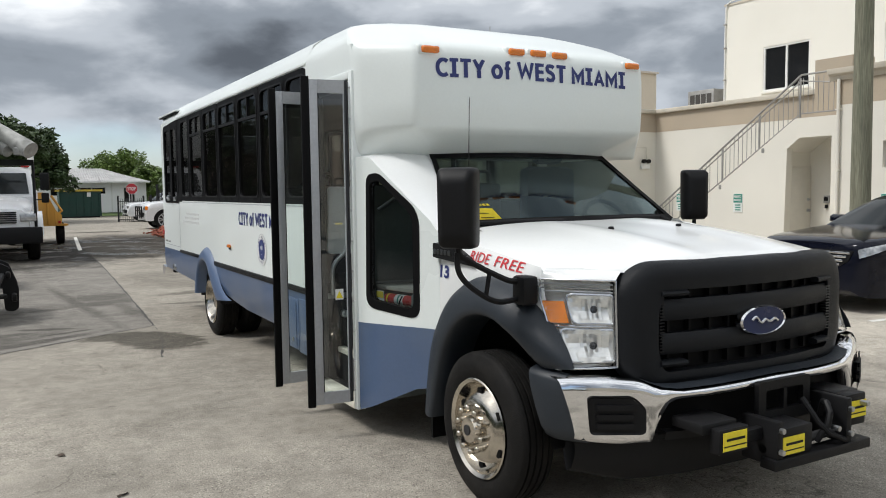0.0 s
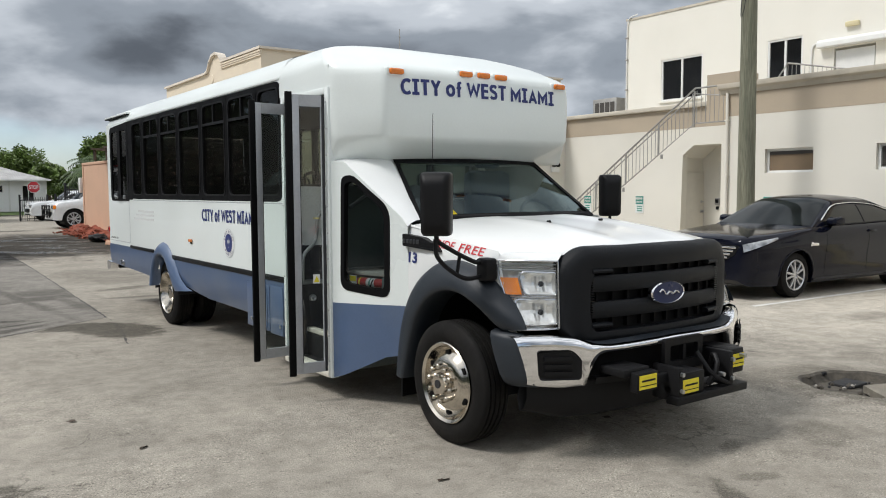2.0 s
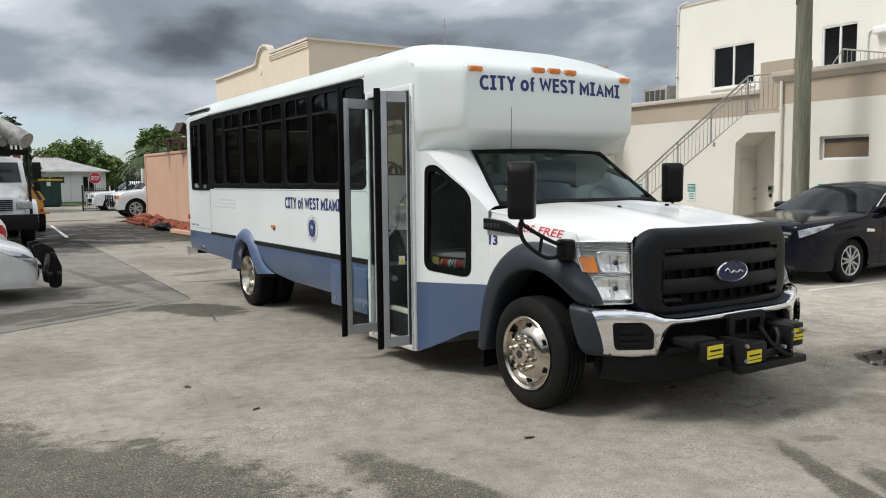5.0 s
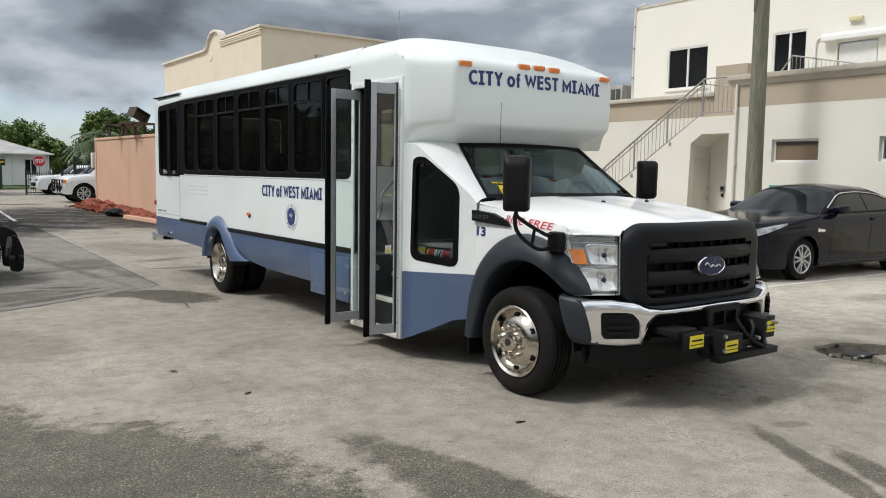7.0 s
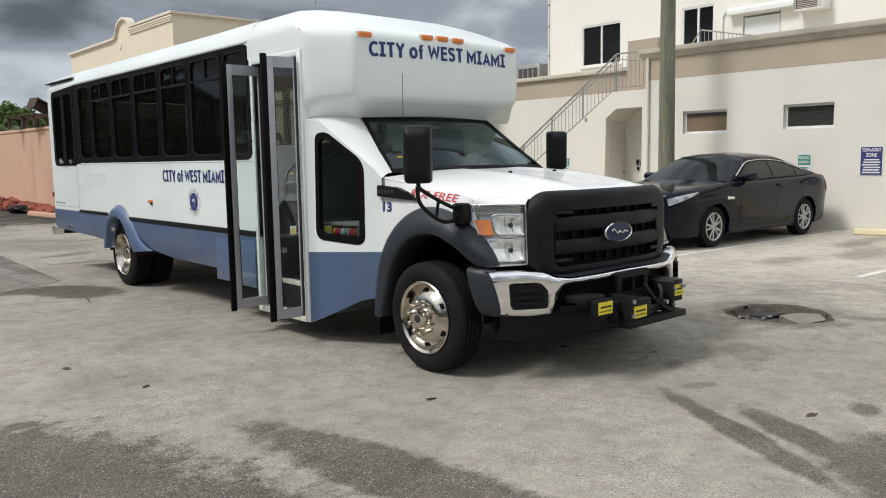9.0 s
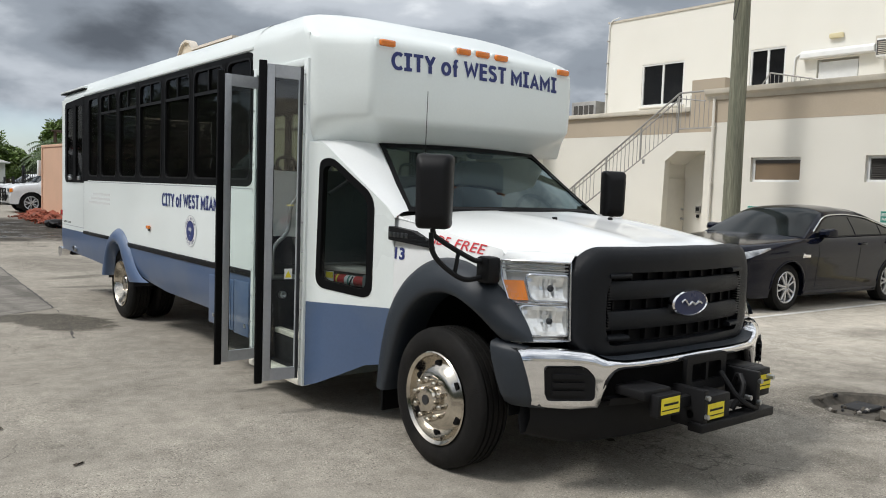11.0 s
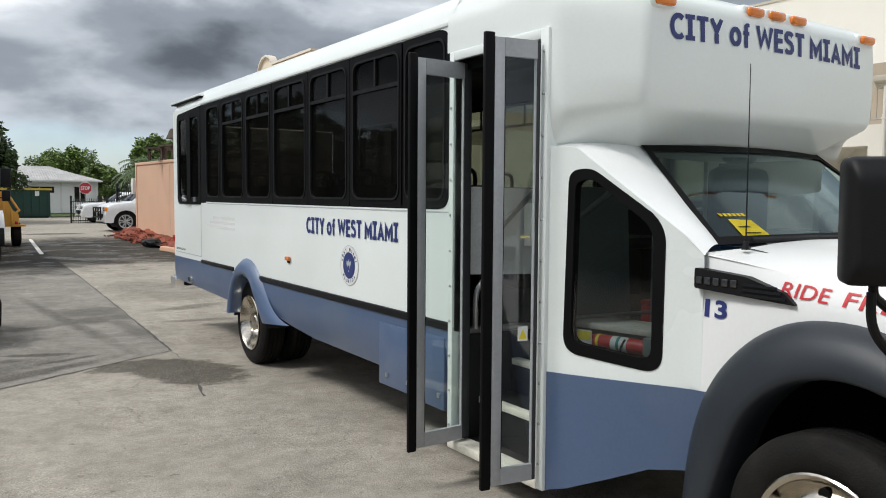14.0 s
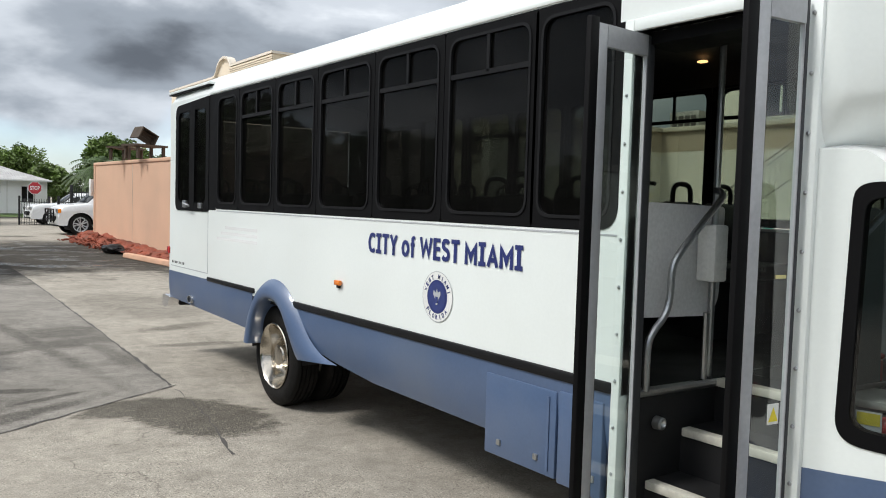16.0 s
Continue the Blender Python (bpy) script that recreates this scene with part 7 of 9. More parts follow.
rings = [[(x, grille_y(x) + 0.085, z) for x, z in go], [(x, grille_y(x) + 0.04, z) for x, z in between(0.01)], [(x, grille_y(x) + 0.012, z) for x, z in between(0.10)],
         [(x, grille_y(x) - 0.006, z) for x, z in between(0.30)], [(x, grille_y(x) - 0.010, z) for x, z in between(0.6)],
         [(x, grille_y(x) - 0.002, z) for x, z in gi], [(x, grille_y(x) + 0.07, z) for x, z in gi]]
loft(bm, rings)
grille = part("grille", bm, GRILLE_BLACK, bus, "black plastic grille with a blue oval emblem", smooth=50)
bm = bmesh.new()
sheet(bm, [[(x, grille_y(x) + 0.065, z) for x in np.linspace(-0.65, 0.65, 12)] for z in (0.76, 1.18)])
part("mesh_back", bm, SEAL_RUBBER, grille)


def curved_bar(z0, z1, x0, x1, proud, depth=0.05):
    bm = bmesh.new()
    rings = []
    for x in np.linspace(x0, x1, 15):
        y = grille_y(x) - proud
        h = (z1 - z0)
        rings.append([(x, y + 0.012, z0), (x, y, z0 + h * 0.2), (x, y - 0.004, z0 + h * 0.5), (x, y, z1 - h * 0.2), (x, y + 0.012, z1), (x, y + depth, z1), (x, y + depth, z0)])
    loft(bm, rings, cap=True)
    return bm


part("grille_bar", curved_bar(1.005, 1.105, -0.60, 0.60, -0.004), GRILLE_BLACK, grille, smooth=50)
part("grille_bar", curved_bar(0.845, 0.945, -0.60, 0.60, -0.004), GRILLE_BLACK, grille, smooth=50)
for z0, z1 in ((1.11, 1.155), (0.95, 1.0), (0.785, 0.84)):
    for k in range(10):
        x = -0.54 + k * 0.12
        part("grille_rib", boxm(x - 0.008, x + 0.008, grille_y(x) + 0.035, grille_y(x) + 0.07, z0 - 0.005, z1 + 0.005), SEAL_RUBBER, grille)
for s in (-1, 1):
    part("grille_corner", curved_bar(1.12, 1.15, s * 0.61, s * 0.47, 0.012), GRILLE_BLACK, grille)
    part("grille_corner", curved_bar(0.79, 0.82, s * 0.61, s * 0.47, 0.012), GRILLE_BLACK, grille)
    # lighter far fins, black near ones: their reflection put into the colour
    for k in range(16):
        part("side_fin", boxm(s * 0.588, s * 0.617, grille_y(0.605) - 0.002, grille_y(0.62) + 0.03, 0.86 + k * 0.015, 0.866 + k * 0.015), DIM_LETTER if s > 0 else BLACK, grille)
ov = new("emblem")
ov.parent = grille
bm = bmesh.new()
rows = []
for k, (sc, y) in enumerate(((1.0, 0.02), (1.0, -0.012), (0.94, -0.02), (0.90, -0.014), (0.0001, -0.016))):
    rows.append([(math.cos(a) * 0.165 * sc, -0.888 + y, 0.97 + math.sin(a) * 0.074 * sc) for a in [2 * math.pi * i / 40 for i in range(40)]])
loft(bm, rows[:4])
part("emblem_rim", bm, CHROME, ov, "chrome oval rim")
bm = bmesh.new()
loft(bm, [rows[3], [(math.cos(a) * 0.0001, -0.906, 0.97 + math.sin(a) * 0.0001) for a in [2 * math.pi * i / 40 for i in range(40)]]])
part("emblem_field", bm, EMBLEM_BLUE, ov, "deep blue oval")
bm = bmesh.new()
tube(bm, [(-0.095, -0.908, 0.978), (-0.065, -0.911, 0.998), (-0.03, -0.911, 0.955), (0.0, -0.911, 0.98), (0.035, -0.911, 0.958), (0.065, -0.911, 0.98), (0.095, -0.908, 0.962)], 0.007, 6, 2)
part("emblem_stroke", bm, SILVER_LETTER, ov, "plain silver stroke")


def headlight(s):
    h = new("headlight")
    h.parent = bus
    def surf(u, v, back=0.0):
        a = Vector((0.80, -0.742, 0.80)).lerp(Vector((0.80, -0.728, 1.20)), v)
        lo = Vector((1.035, -0.635, 0.80))
        hi = Vector((1.03, -0.452, 1.20))
        b = lo.lerp(hi, min(1, v * 1.25) if v < 0.8 else 1.0)
        b.z = 0.80 + 0.40 * v
        p = a.lerp(b, u)
        n = Vector((0.35, -0.9, 0.1)).normalized()
        p += n * 0.03 * math.sin(math.pi * u)
        p -= n * back
        return (s * p.x, p.y, p.z)
    bm = bmesh.new()
    sheet(bm, [[surf(u, v) for u in np.linspace(0, 1, 9)] for v in np.linspace(0, 1, 9)])
    part("lens", bm, LENS, h, "clear headlight lens", smooth=80)
    # white lip of the hood that closes on the lamp
    bm = bmesh.new()
    grid = []
    for k in np.linspace(0, 1, 9):
        lo_p = Vector(surf(k, 1.0)) + Vector((0, 0, 0.004))
        hi_p = Vector((s * (0.70 + 0.285 * k), -0.66 + 0.22 * k - 0.10 * k * (1 - k), 1.25 - 0.002 * k))
        grid.append([(lo_p.lerp(hi_p, t) + Vector((0, -0.012, 0.012)) * math.sin(math.pi * t))[:] for t in (0, 0.25, 0.5, 0.75, 1)])
    sheet(bm, grid)
    part("hood_lip", bm, WHITE_CAB, bus, "white edge of the hood above the lamp", smooth=80)
    rnd = random.Random(5)
    bm = bmesh.new()
    sheet(bm, [[surf(u, v, 0.075) for u in np.linspace(0, 1, 9)] for v in np.linspace(0, 1, 9)])
    part("housing", bm, REFLECTOR, h, "silver inner housing", smooth=80)
    # facetted reflectors of the upper and lower lamp
    for u0, u1, v0, v1 in ((0.03, 0.66, 0.49, 0.83), (0.03, 0.86, 0.06, 0.43)):
        bm = bmesh.new()
        grid = []
        for v in np.linspace(0, 1, 8):
            row = []
            for u in np.linspace(0, 1, 15):
                rr = min(1.0, math.hypot((u - 0.45) * 2, (v - 0.5) * 2))
                edge_on = u in (0, 1) or v in (0, 1)
                row.append(surf(u0 + (u1 - u0) * u, v0 + (v1 - v0) * v, 0.018 if edge_on else 0.070 - 0.040 * rr * rr + 0.004 * math.sin(u * 40) * (1 - rr) + rnd.uniform(-0.002, 0.002)))
            grid.append(row)
        sheet(bm, grid)
        part("reflector", bm, REFLECTOR, h, "facetted chrome reflector", smooth=14)
        ring = rounded([(u0, v0), (u1, v0), (u1, v1), (u0, v1)], [0.04, 0.10, 0.10, 0.04], 5)
        part("lamp_rim", tubem([surf(u, v, 0.016) for u, v in ring + ring[:1]], 0.0065, 6), SILVER_LETTER, h, "bright lamp rim")
        bm = bmesh.new()
        c = Vector(surf(u0 + (u1 - u0) * 0.42, (v0 + v1) / 2, 0.035))
        bmesh.ops.create_uvsphere(bm, u_segments=10, v_segments=6, radius=0.018, matrix=Matrix.Translation(c))
        part("bulb", bm, DARK_STEEL, h)
    bm = bmesh.new()
    edge = [surf(u, 0, 0.004) for u in np.linspace(0, 1, 9)] + [surf(1, v, 0.004) for v in np.linspace(0, 1, 9)] + [surf(u, 1, 0.004) for u in np.linspace(1, 0, 9)] + [surf(0, v, 0.004) for v in np.linspace(1, 0, 9)]
    tube(bm, edge, 0.006, 6)
    part("bezel", bm, SILVER_LETTER, h, "silver bezel")
    for v, mat in ((0.46, SILVER_LETTER), (0.86, LIGHT_GREY), (0.90, SILVER_LETTER), (0.95, LIGHT_GREY)):
        part("divider", tubem([surf(u, v, 0.02) for u in np.linspace(0.02, 0.98, 7)], 0.007 if v < 0.5 else 0.004, 6), mat, h)
    bm = bmesh.new()
    sheet(bm, [[surf(u, v, 0.004) for u in np.linspace(0.71, 0.985, 6)] for v in np.linspace(0.50, 0.745, 5)])
    part("turn_lens", bm, ORANGE, h, "orange turn signal")
    return h


mirror_pair(headlight)

# front bumper


def bump_y(x):
    return -0.985 + 0.30 * (abs(x) / 1.06) ** 3.0


bm = bmesh.new()
rings = []
for x in np.linspace(-1.085, 1.085, 65):
    a = abs(x)
    sg = 1 if x > 0 else -1
    zt = np.interp(a, [0.0, 0.58, 0.68, 0.76, 0.9, 1.085], [0.712, 0.70, 0.715, 0.755, 0.772, 0.768])
    zb = np.interp(a, [0.0, 0.60, 0.665, 0.70, 0.85, 1.0, 1.085], [0.665, 0.655, 0.62, 0.458, 0.452, 0.462, 0.475])
    ring = []
    for f, dy in ((1.0, 0.10), (1.0, 0.045), (0.985, 0.016), (0.93, 0.002), (0.8, -0.004), (0.55, -0.006), (0.3, -0.002), (0.12, 0.008), (0.03, 0.024), (0.0, 0.06)):
        z = zb + (zt - zb) * f
        xe = a - 0.075 * (1 - (z - 0.455) / 0.32) * max(0.0, (a - 0.80) / 0.285)
        ring.append((sg * xe, bump_y(xe) + dy, z))
    rings.append(ring)
loft(bm, rings, closed=False)
bumper = part("front_bumper", bm, CHROME, bus, "chrome front bumper", smooth=60)
bm = bmesh.new()
rings = []
for x in np.linspace(-0.66, 0.66, 21):
    y = bump_y(x)
    rings.append([(x, y + 0.04, 0.52), (x, y + 0.0, 0.515), (x, y + 0.01, 0.475), (x, y + 0.05, 0.465)])
loft(bm, rings, closed=False)
part("lower_strip", bm, BLACK, bumper, smooth=60)
bm = bmesh.new()
sheet(bm, [[(x, bump_y(x) + 0.1, z) for x in np.linspace(-0.72, 0.72, 15)] for z in (0.48, 0.72)])
part("intake_back", bm, SEAL_RUBBER, bumper)
bm = bmesh.new()
sheet(bm, [[(x, bump_y(x) + 0.022 + d, float(np.interp(abs(x), [0, 0.58, 0.68, 0.72], [0.712, 0.70, 0.715, 0.735])) + 0.005 + 0.1 * d) for x in np.linspace(-0.72, 0.72, 25)] for d in (0.0, 0.07, 0.19)])
part("top_pad", bm, FLARE, bumper, "charcoal step pad")
for s in (-1, 1):
    e = new("fog_insert")
    e.parent = bumper
    bm = bmesh.new()
    pts = rounded([(0.765, 0.515), (0.985, 0.515), (0.995, 0.69), (0.815, 0.69), (0.765, 0.635)], 0.024)
    rings = [[(s * x, bump_y(x) - 0.024, z) for x, z in pts], [(s * (x * 0.93 + 0.062), bump_y(x) - 0.018, z * 0.9 + 0.0615) for x, z in pts]]
    loft(bm, rings)
    bm.faces.new([bm.verts.new((s * (x * 0.93 + 0.062), bump_y(x) - 0.018, z * 0.9 + 0.06)) for x, z in pts])
    part("insert", bm, BLACK, e, "black ribbed bumper insert")
    for z in (0.555, 0.597, 0.64):
        bm = bmesh.new()
        rings = [[(s * x, bump_y(x) - 0.03, z - 0.012), (s * x, bump_y(x) - 0.03, z + 0.012), (s * x, bump_y(x), z + 0.012), (s * x, bump_y(x), z - 0.012)] for x in np.linspace(0.82, 0.96, 6)]
        loft(bm, rings, cap=True)
        part("rib", bm, BLACK, e)
    bm = bmesh.new()
    grid = []
    for k in range(9):
        t = k / 8
        row = []
        for u, tuck in ((0.0, 0.05), (0.06, 0.02), (0.2, 0.004), (0.45, 0.0), (0.7, 0.0), (0.88, 0.006), (0.96, 0.02), (1.0, 0.06)):
            xe = 1.085 - 0.075 * (1 - u) - 0.012
            xr = (1.125 if s < 0 else 1.09) - 0.03 * (1 - u)
            yr = -0.475 - 0.10 * (1 - u) ** 1.2
            z = 0.462 + 0.318 * u + 0.015 * t * u
            row.append((s * (xe + (xr - xe) * math.sin(t * math.pi / 2) - tuck), bump_y(xe) + 0.004 + (yr - bump_y(xe)) * t, z))
        grid.append(row)
    sheet(bm, grid)
    part("bumper_corner", bm, FLARE, bumper, "charcoal bumper corner", smooth=60)
bm = bmesh.new()
rings = []
for x in np.linspace(-0.98, 0.98, 25):
    y = bump_y(x) + 0.10
    d = 0.05 * max(0, (abs(x) - 0.75) / 0.23)
    rings.append([(x, y, 0.475), (x, y - 0.01, 0.40), (x, y + 0.02, 0.27 + d), (x, y + 0.06, 0.25 + d), (x, y + 0.1, 0.475)])
loft(bm, rings)
part("air_dam", bm, BLACK, bus, "black plastic air dam", smooth=50)

# bicycle rack mount on the bumper
rack = new("bike_rack_mount")
rack.parent = bus
bm = bmesh.new()
frame_ring(bm, rounded([(-0.17, 0.50), (0.2, 0.50), (0.2, 0.70), (-0.17, 0.70)], 0.02), rounded([(-0.12, 0.555), (0.15, 0.555), (0.15, 0.655), (-0.12, 0.655)], 0.015), -1.02, -0.99, "y")
box(bm, 0.005, 0.03, -1.02, -0.99, 0.55, 0.66)
part("plate", bm, BLACK, rack, "black mounting plate")
bm = bmesh.new()
box(bm, -0.62, -0.40, -1.09, -0.90, 0.535, 0.585, 0.01)
box(bm, -0.57, -0.38, -1.14, -1.08, 0.45, 0.565, 0.01)
box(bm, -0.40, -0.22, -1.10, -1.06, 0.46, 0.52, 0.008)
part("left_arm", bm, BLACK, rack)
bm = bmesh.new()
box(bm, 0.32, 0.50, -1.08, -0.88, 0.52, 0.60, 0.01)
box(bm, 0.31, 0.47, -1.14, -1.06, 0.44, 0.60, 0.01)
part("right_arm", bm, BLACK, rack)
part("base_bar", boxm(-0.26, 0.44, -1.19, -1.1, 0.335, 0.385, bevel=0.008), BLACK, rack)
part("side_cheek", boxm(-0.24, -0.2, -1.18, -0.98, 0.35, 0.56, bevel=0.006), BLACK, rack)
part("side_cheek", boxm(0.26, 0.30, -1.18, -0.98, 0.38, 0.60, bevel=0.006), BLACK, rack)
part("centre_block", boxm(-0.22, 0.02, -1.17, -1.0, 0.385, 0.52, bevel=0.008), BLACK, rack)
part("pivot_tube", cylm((-0.24, -1.1, 0.42), (0.32, -1.1, 0.42), 0.022, seg=12), DARK_STEEL, rack)
part("lever", tubem([(0.12, -1.12, 0.40), (0.16, -1.17, 0.52), (0.2, -1.1, 0.6), (0.24, -1.05, 0.5)], 0.016, 8, 1), BLACK, rack)
part("latch_arm", tubem([(0.1, -1.05, 0.6), (0.12, -1.16, 0.46), (0.25, -1.18, 0.4)], 0.014, 8, 1), BLACK, rack)
for x, z in ((-0.22, 0.42), (-0.22, 0.52), (0.28, 0.43), (0.28, 0.55), (0.18, 0.47), (0.4, 0.56)):
    part("bolt", cylm((x, -1.2, z), (x, -1.16, z), 0.014, seg=6), STEEL, rack)
for x, z, y in ((-0.475, 0.505, -1.142), (0.39, 0.52, -1.142), (-0.12, 0.435, -1.173)):
    st = part("label_plate", boxm(x - 0.075, x + 0.075, y - 0.003, y, z - 0.038, z + 0.045), YELLOW, rack, "yellow maker's label")
    part("label_bar", boxm(x - 0.055, x + 0.06, y - 0.005, y - 0.003, z + 0.006, z + 0.017), GRILLE_BLACK, st, "dark bar of writing")
    part("label_bar", boxm(x - 0.07, x + 0.07, y - 0.005, y - 0.003, z - 0.020, z - 0.015), GRILLE_BLACK, st)


# mirrors
def mirror(s, c, z0, z1, turn):
    m = new("side_mirror")
    m.parent = bus
    m.matrix_basis = pose(c[0], c[1], 0, 0, 0, turn)
    bm = bmesh.new()
    pl = rounded([(-0.088, z0), (0.088, z0), (0.092, z1), (-0.092, z1)], 0.03, 5)
    rings = [[(x * 0.94, 0.055, z0 + (z - z0) * 0.97 + 0.006) for x, z in pl], [(x, 0.045, z) for x, z in pl], [(x, -0.015, z) for x, z in pl],
             [(x * 0.9, -0.055, (z - (z0 + z1) / 2) * 0.93 + (z0 + z1) / 2) for x, z in pl], [(x * 0.6, -0.07, (z - (z0 + z1) / 2) * 0.6 + (z0 + z1) / 2) for x, z in pl]]
    loft(bm, rings, cap=True)
    part("housing", bm, BLACK, m, "black mirror housing", smooth=60)
    part("mirror_glass", prismm(rounded([(-0.075, z0 + 0.03), (0.075, z0 + 0.03), (0.075, z1 - 0.03), (-0.075, z1 - 0.03)], 0.03), 0.056, 0.058, "y"), CHROME, m, "mirror glass")
    return m


mirror(-1, (-1.43, -0.372), 1.358, 1.73, -48)
mirror(1, (1.29, 0.77), 1.385, 1.755, -20)


def bracket(s, base, head, z0):
    b = new("mirror_bracket")
    b.parent = bus
    hx, hy = head
    bm = bmesh.new()
    bx, by, bz = base
    def along(f, z, out=0.0):
        return (hx + (bx - hx) * f + s * out, hy + (by - hy) * f - out * 0.4, z)
    tube(bm, [along(0, z0 + 0.02), along(0, z0 - 0.03), along(0.12, z0 - 0.055), along(0.35, bz + 0.105), along(0.68, bz + 0.05), along(0.8, bz + 0.035), along(1, bz + 0.035)], 0.014, 8, 2)
    tube(bm, [along(-0.02, z0 - 0.02), along(-0.02, bz + 0.10), along(0.10, bz + 0.04), along(0.38, bz - 0.03), along(0.6, bz - 0.062), along(0.8, bz - 0.055), along(1, bz - 0.045)], 0.014, 8, 2)
    tube(bm, [along(0.46, bz + 0.085), along(0.40, bz - 0.032)], 0.011, 8)
    part("arm", bm, BLACK, b)
    bm = bmesh.new()
    box(bm, bx - 0.045, bx + 0.045, by - 0.06, by + 0.045, bz - 0.08, bz + 0.06, 0.018)
    part("pivot_block", bm, BLACK, b)


bracket(-1, (-1.083, -0.40, 1.155), (-1.43, -0.372), 1.36)
bracket(1, (1.06, 0.6, 1.2), (1.29, 0.77), 1.39)


# wheels
def tyre_mesh(width, R, rim, x0, s):
    bm = bmesh.new()
    w = width / 2
    prof = [(-w * 0.86, rim), (-w, rim + 0.03), (-w * 1.03, (rim + R) / 2), (-w * 0.97, R - 0.045), (-w * 0.85, R - 0.016), (-w * 0.78, R - 0.006)]
    groove = []
    for g in (-0.5, -0.17, 0.17, 0.5):
        groove += [(w * (g - 0.06), R), (w * (g - 0.045), R - 0.012), (w * (g + 0.045), R - 0.012), (w * (g + 0.06), R)]
    prof = prof + groove + [(-u, r) for u, r in reversed(prof)]
    lathe(bm, [(x0 + u, r) for u, r in prof], 64, "x")
    return bm


RW = 0.395


def wheel_front(s):
    w = new("front_wheel")
    w.parent = bus
    w.matrix_basis = pose(s * 1.045, -0.075, RW, 12, 0, 0)
    part("tyre", tyre_mesh(0.225, RW, 0.255, 0, s), RUBBER, w, "worn black truck tyre", smooth=40)
    bm = bmesh.new()
    lathe(bm, [(s * -0.09, 0.24), (s * 0.095, 0.25), (s * 0.112, 0.262), (s * 0.118, 0.255), (s * 0.105, 0.238), (s * 0.075, 0.232), (s * 0.06, 0.22), (s * 0.075, 0.20), (s * 0.10, 0.175), (s * 0.118, 0.15), (s * 0.122, 0.10), (s * 0.12, 0.07)], 48)
    part("rim", bm, WHEEL_CHROME, w, "polished steel rim", smooth=40)
    bm = bmesh.new()
    lathe(bm, [(s * 0.115, 0.075), (s * 0.15, 0.072), (s * 0.165, 0.065), (s * 0.17, 0.045), (s * 0.172, 0.0)], 28)
    part("hub_cap", bm, WHEEL_CHROME, w, smooth=40)
    part("hub_recess", cylm((s * 0.171, 0, 0), (s * 0.176, 0, 0), 0.028, seg=20), DARK_STEEL, w)
    for k in range(10):
        a = 2 * math.pi * k / 10
        bm = bmesh.new()
        y, z = math.cos(a) * 0.112, math.sin(a) * 0.112
        cyl(bm, (s * 0.118, y, z), (s * 0.16, y, z), 0.017, 0.015, seg=8)
        bmesh.ops.create_uvsphere(bm, u_segments=8, v_segments=6, radius=0.0155, matrix=Matrix.Translation((s * 0.16, y, z)))
        part("lug_nut", bm, WHEEL_CHROME, w)
    for k in range(6):
        a = 2 * math.pi * k / 6 + 0.3
        y, z = math.cos(a) * 0.192, math.sin(a) * 0.192
        bm = bmesh.new()
        cyl(bm, (s * 0.06, y, z), (s * 0.0925, y * 0.99, z * 0.99), 0.022, seg=14)
        part("hand_hole", bm, SEAL_RUBBER, w)


def wheel_rear(s):
    w = new("rear_wheel")
    w.parent = bus
    w.matrix_basis = pose(s * 1.05, 5.72, RW, 35, 0, 0)
    part("tyre", tyre_mesh(0.225, RW, 0.255, 0, s), RUBBER, w, "worn black truck tyre", smooth=40)
    part("inner_tyre", tyre_mesh(0.225, RW, 0.255, -s * 0.28, s), RUBBER, w, smooth=40)
    bm = bmesh.new()
    lathe(bm, [(s * 0.095, 0.25), (s * 0.112, 0.262), (s * 0.118, 0.255), (s * 0.10, 0.238), (s * 0.02, 0.228), (s * -0.03, 0.20), (s * -0.04, 0.16), (s * -0.03, 0.13), (s * -0.02, 0.09)], 48)
    part("rim", bm, WHEEL_CHROME, w, "polished deep-dish rim", smooth=40)
    bm = bmesh.new()
    lathe(bm, [(s * -0.04, 0.095), (s * 0.06, 0.09), (s * 0.075, 0.08), (s * 0.08, 0.05), (s * 0.082, 0.0)], 28)
    part("hub_cap", bm, WHEEL_CHROME, w, smooth=40)
    for k in range(10):
        a = 2 * math.pi * k / 10
        y, z = math.cos(a) * 0.125, math.sin(a) * 0.125
        part("lug_nut", cylm((s * -0.04, y, z), (s * 0.01, y, z), 0.017, 0.014, seg=8), WHEEL_CHROME, w)


mirror_pair(wheel_front)
mirror_pair(wheel_rear)

# ---- parked vehicles ----


